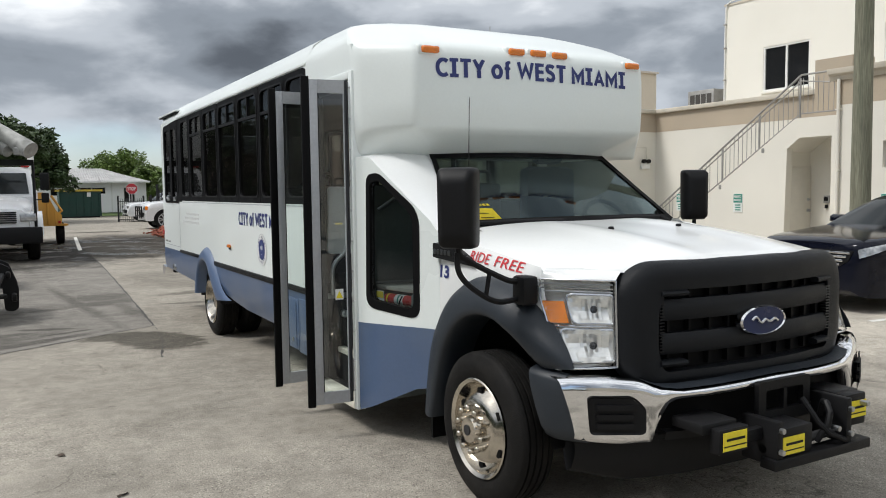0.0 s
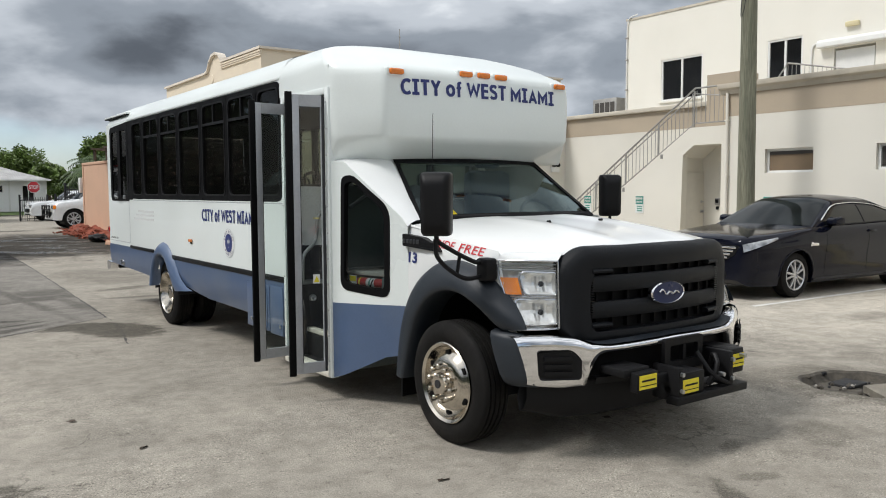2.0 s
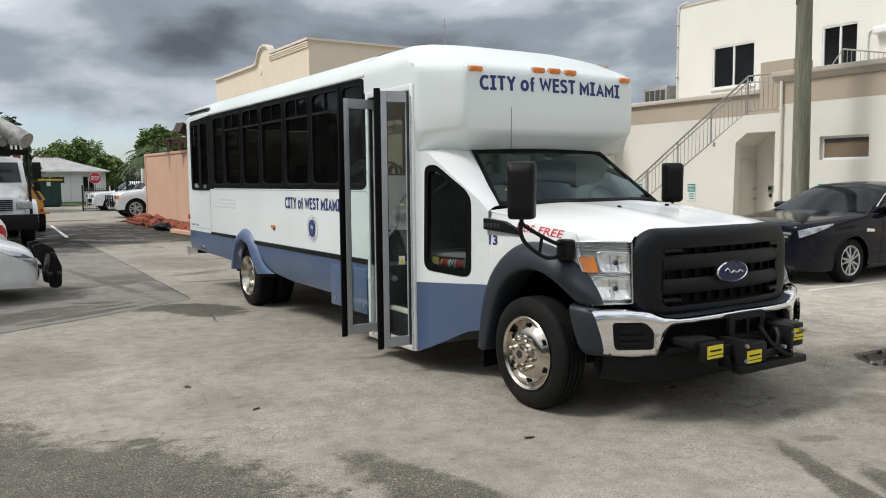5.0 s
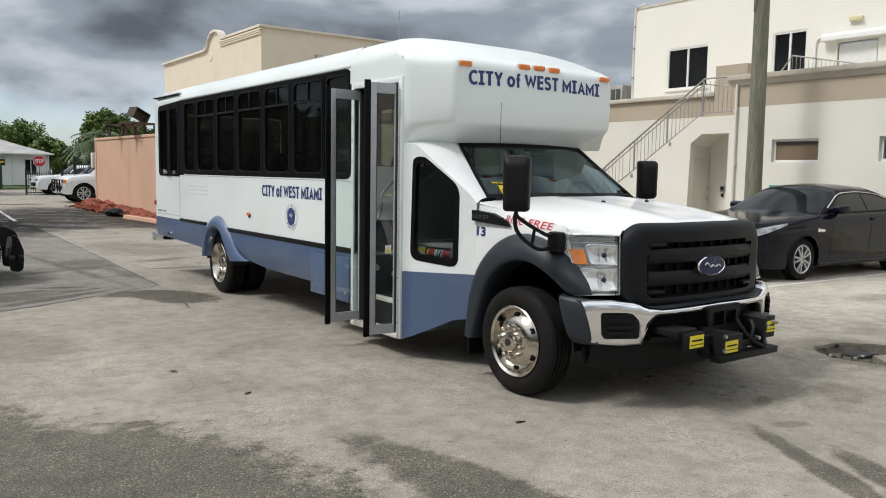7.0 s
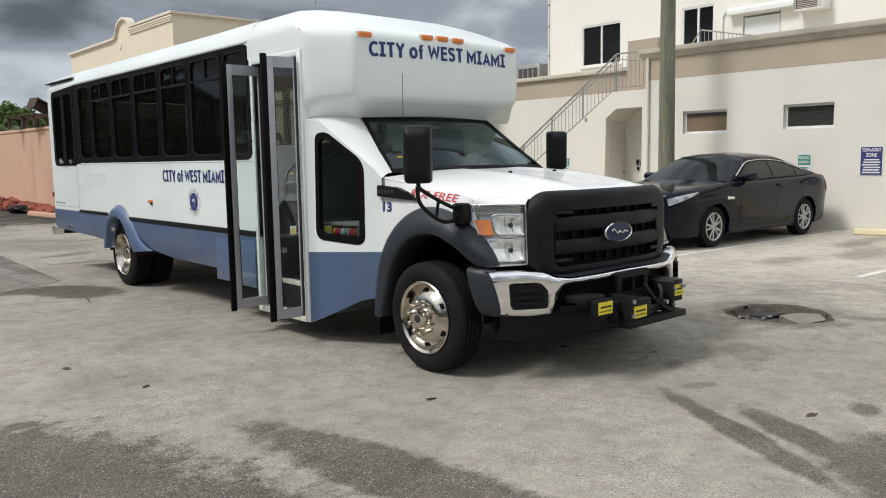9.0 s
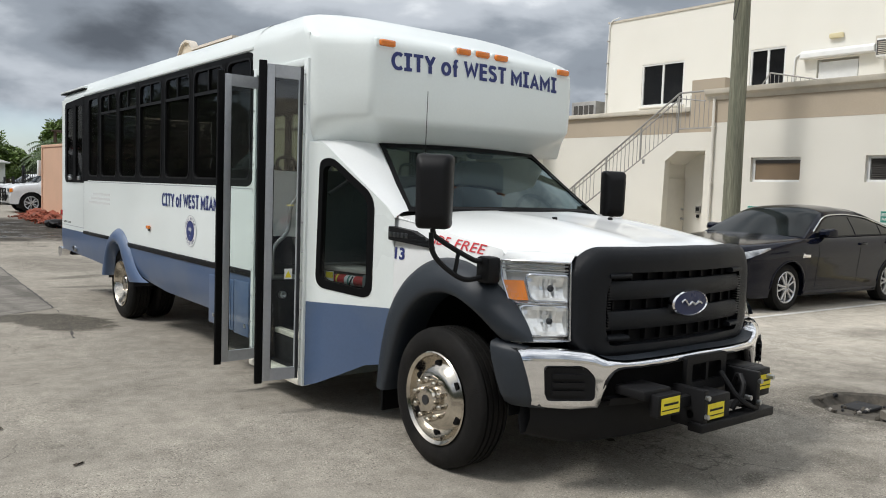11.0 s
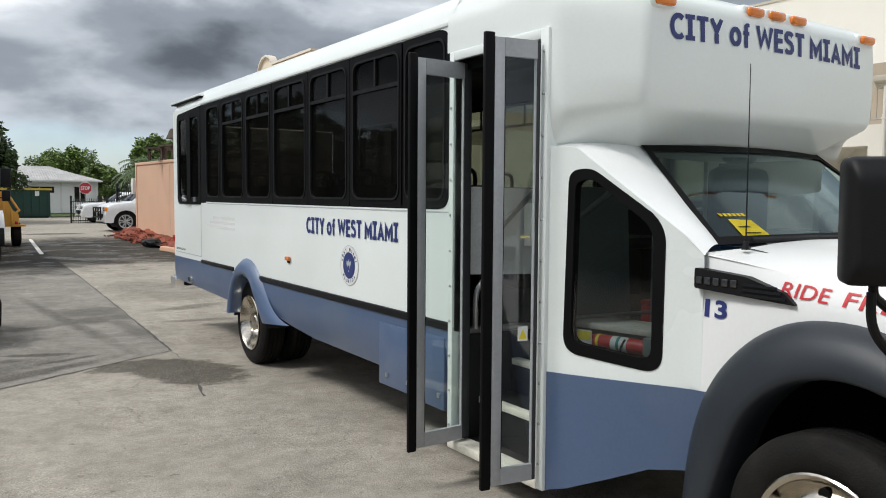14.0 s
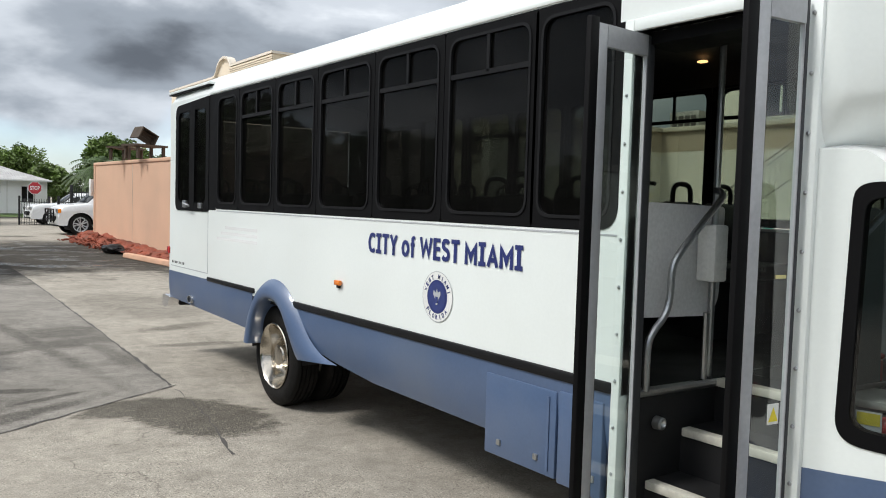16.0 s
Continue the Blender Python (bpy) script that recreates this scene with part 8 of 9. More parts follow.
def road_wheel(parent, x, y, r, width, side, spokes=10, mat=ALLOY):
    w = new("wheel")
    w.parent = parent
    w.matrix_basis = pose(x, y, r, 0, 0, 0)
    bm = bmesh.new()
    h = width / 2
    rim = r * 0.68
    prof = [(-h * 0.85, rim), (-h, rim + 0.02), (-h, r - 0.04), (-h * 0.8, r - 0.005), (-h * 0.3, r), (h * 0.3, r), (h * 0.8, r - 0.005), (h, r - 0.04), (h, rim + 0.02), (h * 0.85, rim)]
    lathe(bm, prof, 36, "y")
    part("tyre", bm, RUBBER, w, smooth=40)
    bm = bmesh.new()
    s = side
    lathe(bm, [(s * h * 0.9, rim + 0.005), (s * h * 0.96, rim - 0.005), (s * h * 0.85, rim * 0.9), (s * h * 0.1, rim * 0.86)], 36, "y")
    cyl(bm, (0, s * h * 0.5, 0), (0, s * h * 0.85, 0), rim * 0.2, rim * 0.16, seg=16)
    for k in range(spokes):
        a = 2 * math.pi * (k // 2) / (spokes // 2) + (k % 2 - 0.5) * 0.46
        tube(bm, [(math.cos(a) * rim * 0.15, s * h * 0.8, math.sin(a) * rim * 0.15), (math.cos(a) * rim * 0.9, s * h * 0.75, math.sin(a) * rim * 0.9)], rim * 0.085, 6)
    part("rim", bm, mat, w, "silver spoked rim")
    bm = bmesh.new()
    lathe(bm, [(s * h * 0.1, rim * 0.88), (s * h * 0.1, 0.001)], 24, "y")
    part("brake", bm, DARK_STEEL, w)
    return w


def car(label, category, at, turn, paint, L, W, deck, green, axles, rw, glass_mat=None, lamp="sedan", name="parked_car"):
    """A car along local x, nose at +x. deck: (x, top z, half width factor, bottom z) from nose to tail; green: greenhouse
    (base front, base rear, roof front, roof rear, roof z)."""
    c = thing(name, label, category, at, turn)
    hw = W / 2
    nose, tail = deck[0][0], deck[-1][0]
    R = rw * 1.17
    glass_mat = glass_mat or DARK_CAR_GLASS

    def zt(x):
        return smooth_curve([(d[0], d[1]) for d in deck], x, 0.16)

    def half(x):
        return hw * smooth_curve([(d[0], d[2]) for d in deck], x, 0.16)

    def zb(x):
        z = smooth_curve([(d[0], d[3]) for d in deck], x, 0.1)
        for ax in axles:
            if abs(x - ax) < R:
                z = max(z, rw + math.sqrt(R * R - (x - ax) ** 2) * 0.98)
        return z

    def side_y(x, z):
        t = min(1.0, max(0.0, (z - 0.2) / (zt(x) - 0.2)))
        return half(x) * (1 - 0.075 * (1 - t) ** 3 - 0.055 * max(0, (t - 0.8) / 0.2) ** 2 + 0.012 * math.exp(-((t - 0.76) / 0.07) ** 2) - 0.012 * math.exp(-((t - 0.42) / 0.16) ** 2))
    xs = list(np.linspace(nose, tail, 70))
    for ax in axles:
        xs = [x for x in xs if abs(x - ax) > R] + [ax + R * math.cos(math.pi * k / 28) for k in range(29)] + [ax + R * 1.003, ax - R * 1.003]
    xs = sorted(xs, reverse=True)
    bm = bmesh.new()
    rings = []
    for x in xs:
        z0, z1 = zb(x), zt(x)
        prof = [(side_y(x, z0) * 0.93, z0)]
        for k in range(13):
            z = z0 + (z1 - z0) * k / 12
            prof.append((side_y(x, z), z))
        w = prof[-1][0]
        prof += [(w * 0.965, z1 + 0.014), (w * 0.86, z1 + 0.028), (w * 0.6, z1 + 0.042), (w * 0.25, z1 + 0.05)]
        rings.append([(x, y, z) for y, z in prof] + [(x, -y, z) for y, z in reversed(prof)])
    loft(bm, rings, closed=True, cap=True)
    part("body", bm, paint, c, smooth=42)
    for ax in axles:
        for s in (-1, 1):
            arc = [math.pi * k / 20 for k in range(21)]
            yo = half(ax) * 0.95
            bm = bmesh.new()
            loft(bm, [[(ax + math.cos(a) * (R - 0.004), s * yo * f, max(0.2, rw + math.sin(a) * (R - 0.012))) for f in (0.95, 0.45)] for a in arc], closed=False)
            bm.faces.new([bm.verts.new((ax + math.cos(a) * R, s * yo * 0.5, rw + math.sin(a) * R)) for a in arc])
            part("wheel_well", bm, SEAL_RUBBER, c)
            bm = bmesh.new()
            tube(bm, [(ax + math.cos(a) * R, s * side_y(ax + math.cos(a) * R, rw + math.sin(a) * R), rw + math.sin(a) * R * 0.98) for a in arc], 0.014, 6)
            part("arch_lip", bm, paint, c)
            road_wheel(c, ax, s * (half(ax) * 0.95 - 0.11), rw, 0.22, s)
    # greenhouse
    g0, g1, r0, r1, rz = green
    roofline = [(g0 + 0.01, zt(g0) + 0.01), (r0, rz - 0.035), ((r0 + r1) / 2, rz), (r1, rz - 0.045), (g1 - 0.01, zt(g1) + 0.02)]

    def top_z(x):
        return max(smooth_curve(roofline, x, 0.22), zt(x) + 0.012)

    def frame_at(x):
        base = zt(x) - 0.005
        h = top_z(x) - base
        wb = half(x) * 0.925
        return base, h, wb, wb - hw * 0.245 * min(1.0, h / (rz - zt(0.0)))

    def bow(x, q):
        m = (g0 + g1) / 2
        k = max(0.0, (x - m) / (g0 - m)) ** 2 * 0.13 - max(0.0, (m - x) / (m - g1)) ** 2 * 0.16
        return k * (1 - q * q)

    def top_pt(x, q, up=0.0):
        base, h, wb, wr = frame_at(x)
        return (x + bow(x, q * wr / hw) + up * 0.5, q * wr, base + h * (1 - 0.13 * abs(q) ** 5) + 0.03 * (1 - q * q) * min(1, h / 0.3) + up)

    def side_pt(x, t, s, out=0.0):
        base, h, wb, wr = frame_at(x)
        y = wb + (wr - wb) * t + 0.018 * math.sin(math.pi * t) * min(1, h / 0.3)
        return (x + bow(x, y / hw), s * (y + out), base + h * 0.87 * t + out * 0.4)
    gx = np.linspace(g0, g1, 52)
    bm = bmesh.new()
    rings = []
    for x in gx:
        rings.append([side_pt(x, t, 1) for t in (0, 0.25, 0.5, 0.75)] + [top_pt(x, q) for q in (1, 0.95, 0.85, 0.65, 0.35, 0, -0.35, -0.65, -0.85, -0.95, -1)] + [side_pt(x, t, -1) for t in (0.75, 0.5, 0.25, 0)])
    loft(bm, rings, closed=False)
    part("roof", bm, paint, c, "roof with its pillars", smooth=40)
    # glass
    front = [g0 - (g0 - r0) * k / 10 for k in range(0, 11)]
    bm = bmesh.new()
    sheet(bm, [[top_pt(x - 0.03, q, 0.006) for q in np.linspace(-0.965, 0.965, 17)] for x in front])
    part("windshield", bm, WINDSHIELD_DARK, c, "raked windshield", smooth=80)
    back = [g1 + (r1 - g1) * k / 8 for k in range(9)]
    bm = bmesh.new()
    sheet(bm, [[top_pt(x + 0.05, q, 0.006) for q in np.linspace(-0.9, 0.9, 11)] for x in back])
    part("rear_window", bm, glass_mat, c, "rear window", smooth=80)
    span = g0 - g1
    posts = (g0 - 0.105 * span, g0 - 0.475 * span, g0 - 0.735 * span, g1 + 0.155 * span) if lamp == "sedan" else (g0 - 0.14 * span, g0 - 0.42 * span, g0 - 0.68 * span, g1 + 0.07 * span)
    for s in (-1, 1):
        for a, b in zip(posts, posts[1:]):
            grid = []
            for x in np.linspace(a - 0.02, b + 0.02, 11):
                base, h, wb, wr = frame_at(x)
                lo = 0.035 / max(0.05, h * 0.87)
                hi = max(lo + 0.02, 1 - 0.075 / max(0.08, h * 0.87))
                grid.append([side_pt(x, lo + (hi - lo) * t, s, 0.005) for t in (0, 0.25, 0.5, 0.75, 1)])
            bm = bmesh.new()
            sheet(bm, grid)
            part("side_window", bm, glass_mat, c, "dark side window", smooth=60)
        line_up, line_low = [], []
        for x in np.linspace(posts[0] + 0.03, posts[-1] - 0.03, 24):
            base, h, wb, wr = frame_at(x)
            lo = 0.02 / max(0.05, h * 0.87)
            hi = max(lo + 0.01, 1 - 0.045 / max(0.08, h * 0.87))
            line_up.append(side_pt(x, hi, s, 0.008))
            line_low.append(side_pt(x, lo, s, 0.008))
        bm = bmesh.new()
        tube(bm, line_up, 0.011 if lamp == "sedan" else 0.006, 6)
        part("window_trim", bm, CHROME if lamp == "sedan" else BLACK, c, "bright window surround")
        bm = bmesh.new()
        tube(bm, line_low, 0.008, 6)
        part("belt_trim", bm, BLACK, c)
        # door handles, seams
        for xd in (posts[1] - 0.10, posts[2] - 0.16):
            zd = zt(xd) - 0.10
            yd = side_y(xd, zd)
            part("door_handle", boxm(xd - 0.10, xd + 0.10, s * yd - 0.02, s * yd + 0.03, zd - 0.016, zd + 0.016, bevel=0.01), paint, c)
        for xd in (posts[0] + 0.05, posts[1] - 0.02, posts[2] - 0.12):
            zz = np.linspace(0.32, zt(xd) - 0.03, 9)
            part("door_seam", tubem([(xd, s * (side_y(xd, z) - 0.001), z) for z in zz], 0.004, 5), SEAL_RUBBER, c)
        part("sill_trim", tubem([(x, s * side_y(x, 0.25) * 0.985, 0.25) for x in np.linspace(axles[0] - R * 1.05, axles[1] + R * 1.05, 8)], 0.03, 6), BLACK if lamp != "sedan" else paint, c)
        # wing mirror
        mx = posts[0] - 0.10
        bm = bmesh.new()
        rings = []
        for f, g in ((-0.09, 0.7), (-0.07, 1.0), (0.02, 1.0), (0.10, 0.72), (0.13, 0.35)):
            rings.append([(mx + f, s * (hw + 0.03 + y * g), zt(mx) + 0.085 + z * g) for y, z in rounded([(-0.115, -0.07), (0.115, -0.055), (0.10, 0.075), (-0.115, 0.06)], 0.04)])
        loft(bm, rings, cap=True)
        cyl(bm, (mx + 0.03, s * (hw * 0.86), zt(mx) + 0.01), (mx + 0.03, s * (hw - 0.02), zt(mx) + 0.05), 0.028, seg=8)
        part("wing_mirror", bm, paint, c)
        # lamps
        if lamp == "sedan":
            grid = []
            for x in np.linspace(nose - 0.58, nose - 0.02, 14):
                u = (x - nose + 0.58) / 0.56
                hi = zt(x) - 0.035 - 0.012 * u
                lo = hi - 0.025 - 0.085 * max(0.0, u) ** 0.9
                grid.append([(x + 0.006 * u, s * (side_y(x, z) + 0.007), z) for z in np.linspace(lo, hi, 5)])
            hl = bmesh.new()
            sheet(hl, grid)
        else:
            hl = bmesh.new()
            zl = zt(nose - 0.2) - 0.06
            box(hl, nose - 0.12, nose + 0.015, s * hw * 0.5, s * hw * 0.86, zl - 0.18, zl - 0.02, 0.02)
        part("headlamp", hl, HEADLAMP, c, "clear headlamp", smooth=70)
        if lamp == "van":
            zl = zt(nose - 0.2) - 0.06
            part("turn_lamp", boxm(nose - 0.1, nose + 0.01, s * hw * 0.862, s * hw * 0.97, zl - 0.18, zl - 0.02, bevel=0.015), ORANGE, c, "orange turn lamp")
        grid = []
        for x in np.linspace(tail + 0.01, tail + 0.22, 5):
            grid.append([(x, s * (side_y(x, z) + 0.006), z) for z in np.linspace(zt(x) - 0.24, zt(x) - 0.07, 4)])
        bm = bmesh.new()
        sheet(bm, grid)
        part("side_tail_lamp", bm, TAIL_RED, c, "red tail lamp")
        bm = bmesh.new()
        bm.faces.new([bm.verts.new((tail - 0.008, s * y, z)) for y, z in ((half(tail), zt(tail) - 0.05), (half(tail) * 0.5, zt(tail) - 0.05), (half(tail) * 0.5, zt(tail) - 0.2), (half(tail), zt(tail) - 0.2))])
        part("tail_lamp", bm, TAIL_RED, c, "red tail lamp")
    # grille
    zn = zt(nose)
    gr = new("grille")
    gr.parent = c
    wgr = half(nose) * (1.02 if lamp == "sedan" else 0.62)
    part("grille_back", prismm(rounded([(-wgr, zn - 0.04), (wgr, zn - 0.04), (wgr * 0.9, zn - 0.17), (wgr * 0.7, zn - 0.25), (-wgr * 0.7, zn - 0.25), (-wgr * 0.9, zn - 0.17)], 0.03), nose - 0.03, nose + 0.012, "x"), BLACK, gr)
    for k in range(4):
        z = zn - 0.07 - k * 0.05
        wk = wgr * (0.94 - 0.07 * k)
        part("grille_bar", boxm(nose + 0.005, nose + 0.03, -wk, wk, z - 0.015, z + 0.015, bevel=0.006), CHROME if lamp == "sedan" else BLACK, gr)
    part("lower_intake", boxm(nose - 0.1, nose + 0.012, -half(nose) * 0.7, half(nose) * 0.7, 0.34, 0.42, bevel=0.02), BLACK, c)
    part("floor_pan", boxm(min(axles) - 0.3, max(axles) + 0.3, -hw * 0.45, hw * 0.45, 0.18, 0.3), DARK_STEEL, c)
    return c


DARK_CAR_GLASS = material("dark_car_glass", (0.006, 0.007, 0.007), 0.04, vary=0.05, spec=0.4, coat=0.1)
WINDSHIELD_DARK = material("car_windshield_glass", (0.010, 0.013, 0.014), 0.06, vary=0.5, scale=1.8, spec=0.14)
HEADLAMP = material("headlamp_glass", (0.45, 0.46, 0.47), 0.10, 0.6, vary=0.4, scale=14, coat=0.8)
SEDAN = [(2.50, 0.845, 0.70, 0.30), (2.47, 0.878, 0.80, 0.24), (2.36, 0.905, 0.89, 0.21), (2.1, 0.935, 0.95, 0.2), (1.5, 0.985, 0.99, 0.2), (1.1, 1.02, 1.0, 0.2), (0, 1.045, 1.0, 0.2),
         (-1.2, 1.07, 1.0, 0.2), (-1.9, 1.085, 0.98, 0.21), (-2.12, 1.075, 0.95, 0.24), (-2.27, 1.03, 0.90, 0.3), (-2.34, 0.93, 0.82, 0.36)]
sedan = car("dark black four-door sedan parked nose out from the wall", "car", (8.57, 3.15, 0), 176.5, CAR_BLACK, 5.0, 1.92, SEDAN, (1.04, -1.84, 0.30, -0.80, 1.50), (1.46, -1.40), 0.335)
part("fender_vent", boxm(1.0, 1.2, 0.945, 0.968, 0.76, 0.835, bevel=0.01), CHROME, sedan, "chrome fender vent")

POLICE = [(2.45, 0.50, 0.72, 0.30), (2.42, 0.62, 0.82, 0.25), (2.30, 0.70, 0.91, 0.2), (2.0, 0.79, 0.97, 0.2), (1.4, 0.90, 1.0, 0.2), (0.95, 0.97, 1.0, 0.2), (-1.2, 1.0, 1.0, 0.2), (-1.9, 1.02, 0.97, 0.22), (-2.4, 0.96, 0.85, 0.3), (-2.45, 0.85, 0.8, 0.36)]
patrol = car("white patrol sedan with a black push bumper", "car", (-5.85, 8.65, 0), 0, CAR_WHITE, 4.9, 1.9, POLICE, (1.0, -1.9, 0.15, -1.15, 1.46), (1.42, -1.40), 0.335, lamp="sedan")
push = new("push_bumper")
push.parent = patrol
for s in (-0.36, 0.36):
    bm = bmesh.new()
    prism(bm, rounded([(2.42, 0.74), (2.54, 0.77), (2.69, 0.69), (2.79, 0.42), (2.78, 0.15), (2.72, 0.11), (2.62, 0.13), (2.60, 0.42), (2.48, 0.58)], 0.03), s - 0.035, s + 0.035, "y")
    part("upright", bm, BLACK, push, "black steel upright")
part("cross_bar", boxm(2.64, 2.70, -0.5, 0.5, 0.55, 0.64, bevel=0.02), BLACK, push)
part("cross_bar", boxm(2.70, 2.76, -0.62, 0.62, 0.26, 0.36, bevel=0.02), BLACK, push)
for s in (-1, 1):
    part("wing_bar", tubem([(2.6, s * 0.5, 0.6), (2.55, s * 0.8, 0.52), (2.5, s * 0.86, 0.36), (2.62, s * 0.6, 0.34)], 0.035, 8, 1), BLACK, push)
patrol2 = car("white sedan with red tail lamps, parked beside the patrol car", "car", (-5.95, 12.7, 0), 182, CAR_WHITE, 4.9, 1.85, POLICE, (1.0, -1.9, 0.15, -1.15, 1.44), (1.42, -1.40), 0.33, lamp="suv")

PICK = [(2.7, 0.75, 0.9, 0.35), (2.66, 0.95, 0.95, 0.33), (2.4, 1.05, 0.99, 0.32), (1.3, 1.12, 1.0, 0.32), (1.0, 1.13, 1.0, 0.32), (-1.0, 1.12, 1.0, 0.32), (-2.6, 1.12, 0.98, 0.34), (-2.7, 1.05, 0.95, 0.4)]
car("white pickup truck with a black grille guard by the fence", "pickup", (6.0, 46.3, 0), 184, CAR_WHITE, 5.4, 1.9, PICK, (1.15, -0.9, 0.55, -0.75, 1.70), (1.75, -1.65), 0.38, lamp="suv")
VAN = [(2.85, 0.80, 0.9, 0.40), (2.80, 1.05, 0.95, 0.38), (2.6, 1.16, 0.99, 0.38), (1.9, 1.24, 1.0, 0.38), (1.4, 1.30, 1.0, 0.38), (-2.4, 1.26, 1.0, 0.32), (-2.85, 1.26, 0.98, 0.34), (-2.9, 1.2, 0.95, 0.4)]
van = car("white van with orange turn lamps by the iron fence", "van", (5.42, 35.4, 0), 182, CAR_WHITE, 5.8, 2.0, VAN, (1.75, -2.8, 0.95, -2.6, 2.05), (2.02, -1.6), 0.43, lamp="van")
bm = bmesh.new()
for z in (0.62, 0.85, 1.02):
    tube(bm, [(2.98, -0.7, z), (2.98, 0.7, z)], 0.03, 6)
for y in (-0.7, -0.25, 0.25, 0.7):
    tube(bm, [(2.98, y, 0.5), (2.98, y, 1.05)], 0.03, 6)
part("grille_guard", bm, BLACK, van, "black grille guard")
# ---- utility truck with a folded boom ----
TRUCK_GLASS = material("grey_truck_glass", (0.05, 0.058, 0.062), 0.05, vary=0.3, scale=2, spec=0.6, coat=0.5)
truck = thing("bucket_truck", "white utility truck with a folded boom over its cab", "truck", (-3.40, 18.3, 0))
bm = bmesh.new()
rings = []
for y, z, w in ((0.1, 1.15, 0.70), (0.15, 1.30, 0.82), (0.5, 1.42, 0.88), (1.2, 1.55, 0.95), (1.5, 1.60, 0.98)):
    rings.append([(-w, y, 0.75), (-w, y, z - 0.18), (-w * 0.8, y, z - 0.03), (0, y, z + 0.02), (w * 0.8, y, z - 0.03), (w, y, z - 0.18), (w, y, 0.75)])
loft(bm, rings, closed=False, cap=True)
part("hood", bm, CAR_WHITE, truck, smooth=40)
bm = bmesh.new()
rings = []
for z, y0, w in ((0.75, 1.45, 1.0), (1.58, 1.45, 1.02), (2.25, 1.85, 0.96), (2.36, 2.0, 0.88)):
    rings.append([(-w, y0, z), (w, y0, z), (w, 3.0, z), (-w, 3.0, z)])
loft(bm, rings, cap=True)
part("cab", bm, CAR_WHITE, truck, smooth=30)
bm = bmesh.new()
bm.faces.new([bm.verts.new(p) for p in ((-0.9, 1.485, 1.66), (0.9, 1.485, 1.66), (0.85, 1.80, 2.20), (-0.85, 1.80, 2.20))])
thick(bm, 0.012)
part("windshield", bm, TRUCK_GLASS, truck, "grey windshield")
for s in (-1, 1):
    part("door_window", prismm([(1.75, 1.62), (2.75, 1.62), (2.75, 2.18), (1.95, 2.18)], s * 0.975, s * 1.03, "x"), DARK_CAR_GLASS, truck)
    bm = bmesh.new()
    rings = []
    for k in range(13):
        a = math.pi * k / 12
        rings.append([(s * 0.75, 0.85 + math.cos(a) * 0.58, 0.62 + math.sin(a) * 0.60), (s * 1.14, 0.85 + math.cos(a) * 0.58, 0.62 + math.sin(a) * 0.60), (s * 1.14, 0.85 + math.cos(a) * 0.52, 0.62 + math.sin(a) * 0.54)])
    loft(bm, rings, closed=False)
    part("fender", bm, CAR_WHITE, truck, smooth=50)
    part("headlamp", boxm(s * 0.62, s * 0.98, 0.06, 0.2, 0.98, 1.18, bevel=0.03), HEADLAMP, truck, "yellowed headlamp")
    bm = bmesh.new()
    box(bm, s * 1.16, s * 1.38, 1.45, 1.55, 1.75, 2.2, 0.03)
    box(bm, s * 1.18, s * 1.36, 1.45, 1.55, 1.42, 1.68, 0.03)
    tube(bm, [(s * 1.0, 1.6, 2.1), (s * 1.25, 1.52, 2.1)], 0.015, 6)
    tube(bm, [(s * 1.0, 1.6, 1.5), (s * 1.25, 1.52, 1.5)], 0.015, 6)
    part("mirror", bm, BLACK, truck, "tall black mirror")
    part("guard_post", tubem([(s * 0.98, 0.3, 0.7), (s * 0.98, 0.55, 2.3), (s * 0.98, 0.9, 2.45)], 0.035, 8, 1), BLACK, truck, "black guard post")
    for y in (0.85, 5.2):
        road_wheel(truck, s * 0.92, 0, 0.48, 0.28, 1).matrix_basis = pose(s * 0.92, y, 0.48, 0, 0, 90 if s < 0 else -90)
    part("tool_body", boxm(s * 0.62, s * 1.16, 3.1, 6.3, 0.75, 1.75, bevel=0.02), CAR_WHITE, truck, "white tool lockers")
    part("running_light", boxm(s * 0.75, s * 0.95, 1.95, 2.05, 2.36, 2.46, bevel=0.02), TAIL_RED, truck)
bm = bmesh.new()
box(bm, -1.1, 1.1, -0.12, 0.12, 0.45, 0.85, 0.03)
part("bumper", bm, BLACK, truck, "black front bumper")
for k in range(6):
    part("grille_bar", boxm(-0.55, 0.55, 0.05, 0.12, 0.95 + k * 0.05, 0.975 + k * 0.05), BLACK, truck)
part("flat_bed", boxm(-0.62, 0.62, 3.1, 6.3, 0.85, 1.1), DARK_STEEL, truck)
part("frame_rail", boxm(-0.45, 0.45, 0.3, 6.3, 0.5, 0.75), DARK_STEEL, truck)
part("boom_rest", boxm(-1.0, 1.0, 0.55, 0.75, 2.36, 2.50), BLACK, truck, "black boom rest")
bm = bmesh.new()
box(bm, 0.55, 0.95, 0.0, 0.5, 2.60, 2.78, 0.05)
tube(bm, [(0.93, 0.0, 2.70), (0.88, 0.05, 2.74), (-0.9, 2.4, 4.05)], 0.21, 16)
tube(bm, [(0.45, 0.4, 2.70), (-1.3, 2.6, 3.85)], 0.15, 14)
part("boom", bm, BOOM, truck, "weathered grey folded boom")
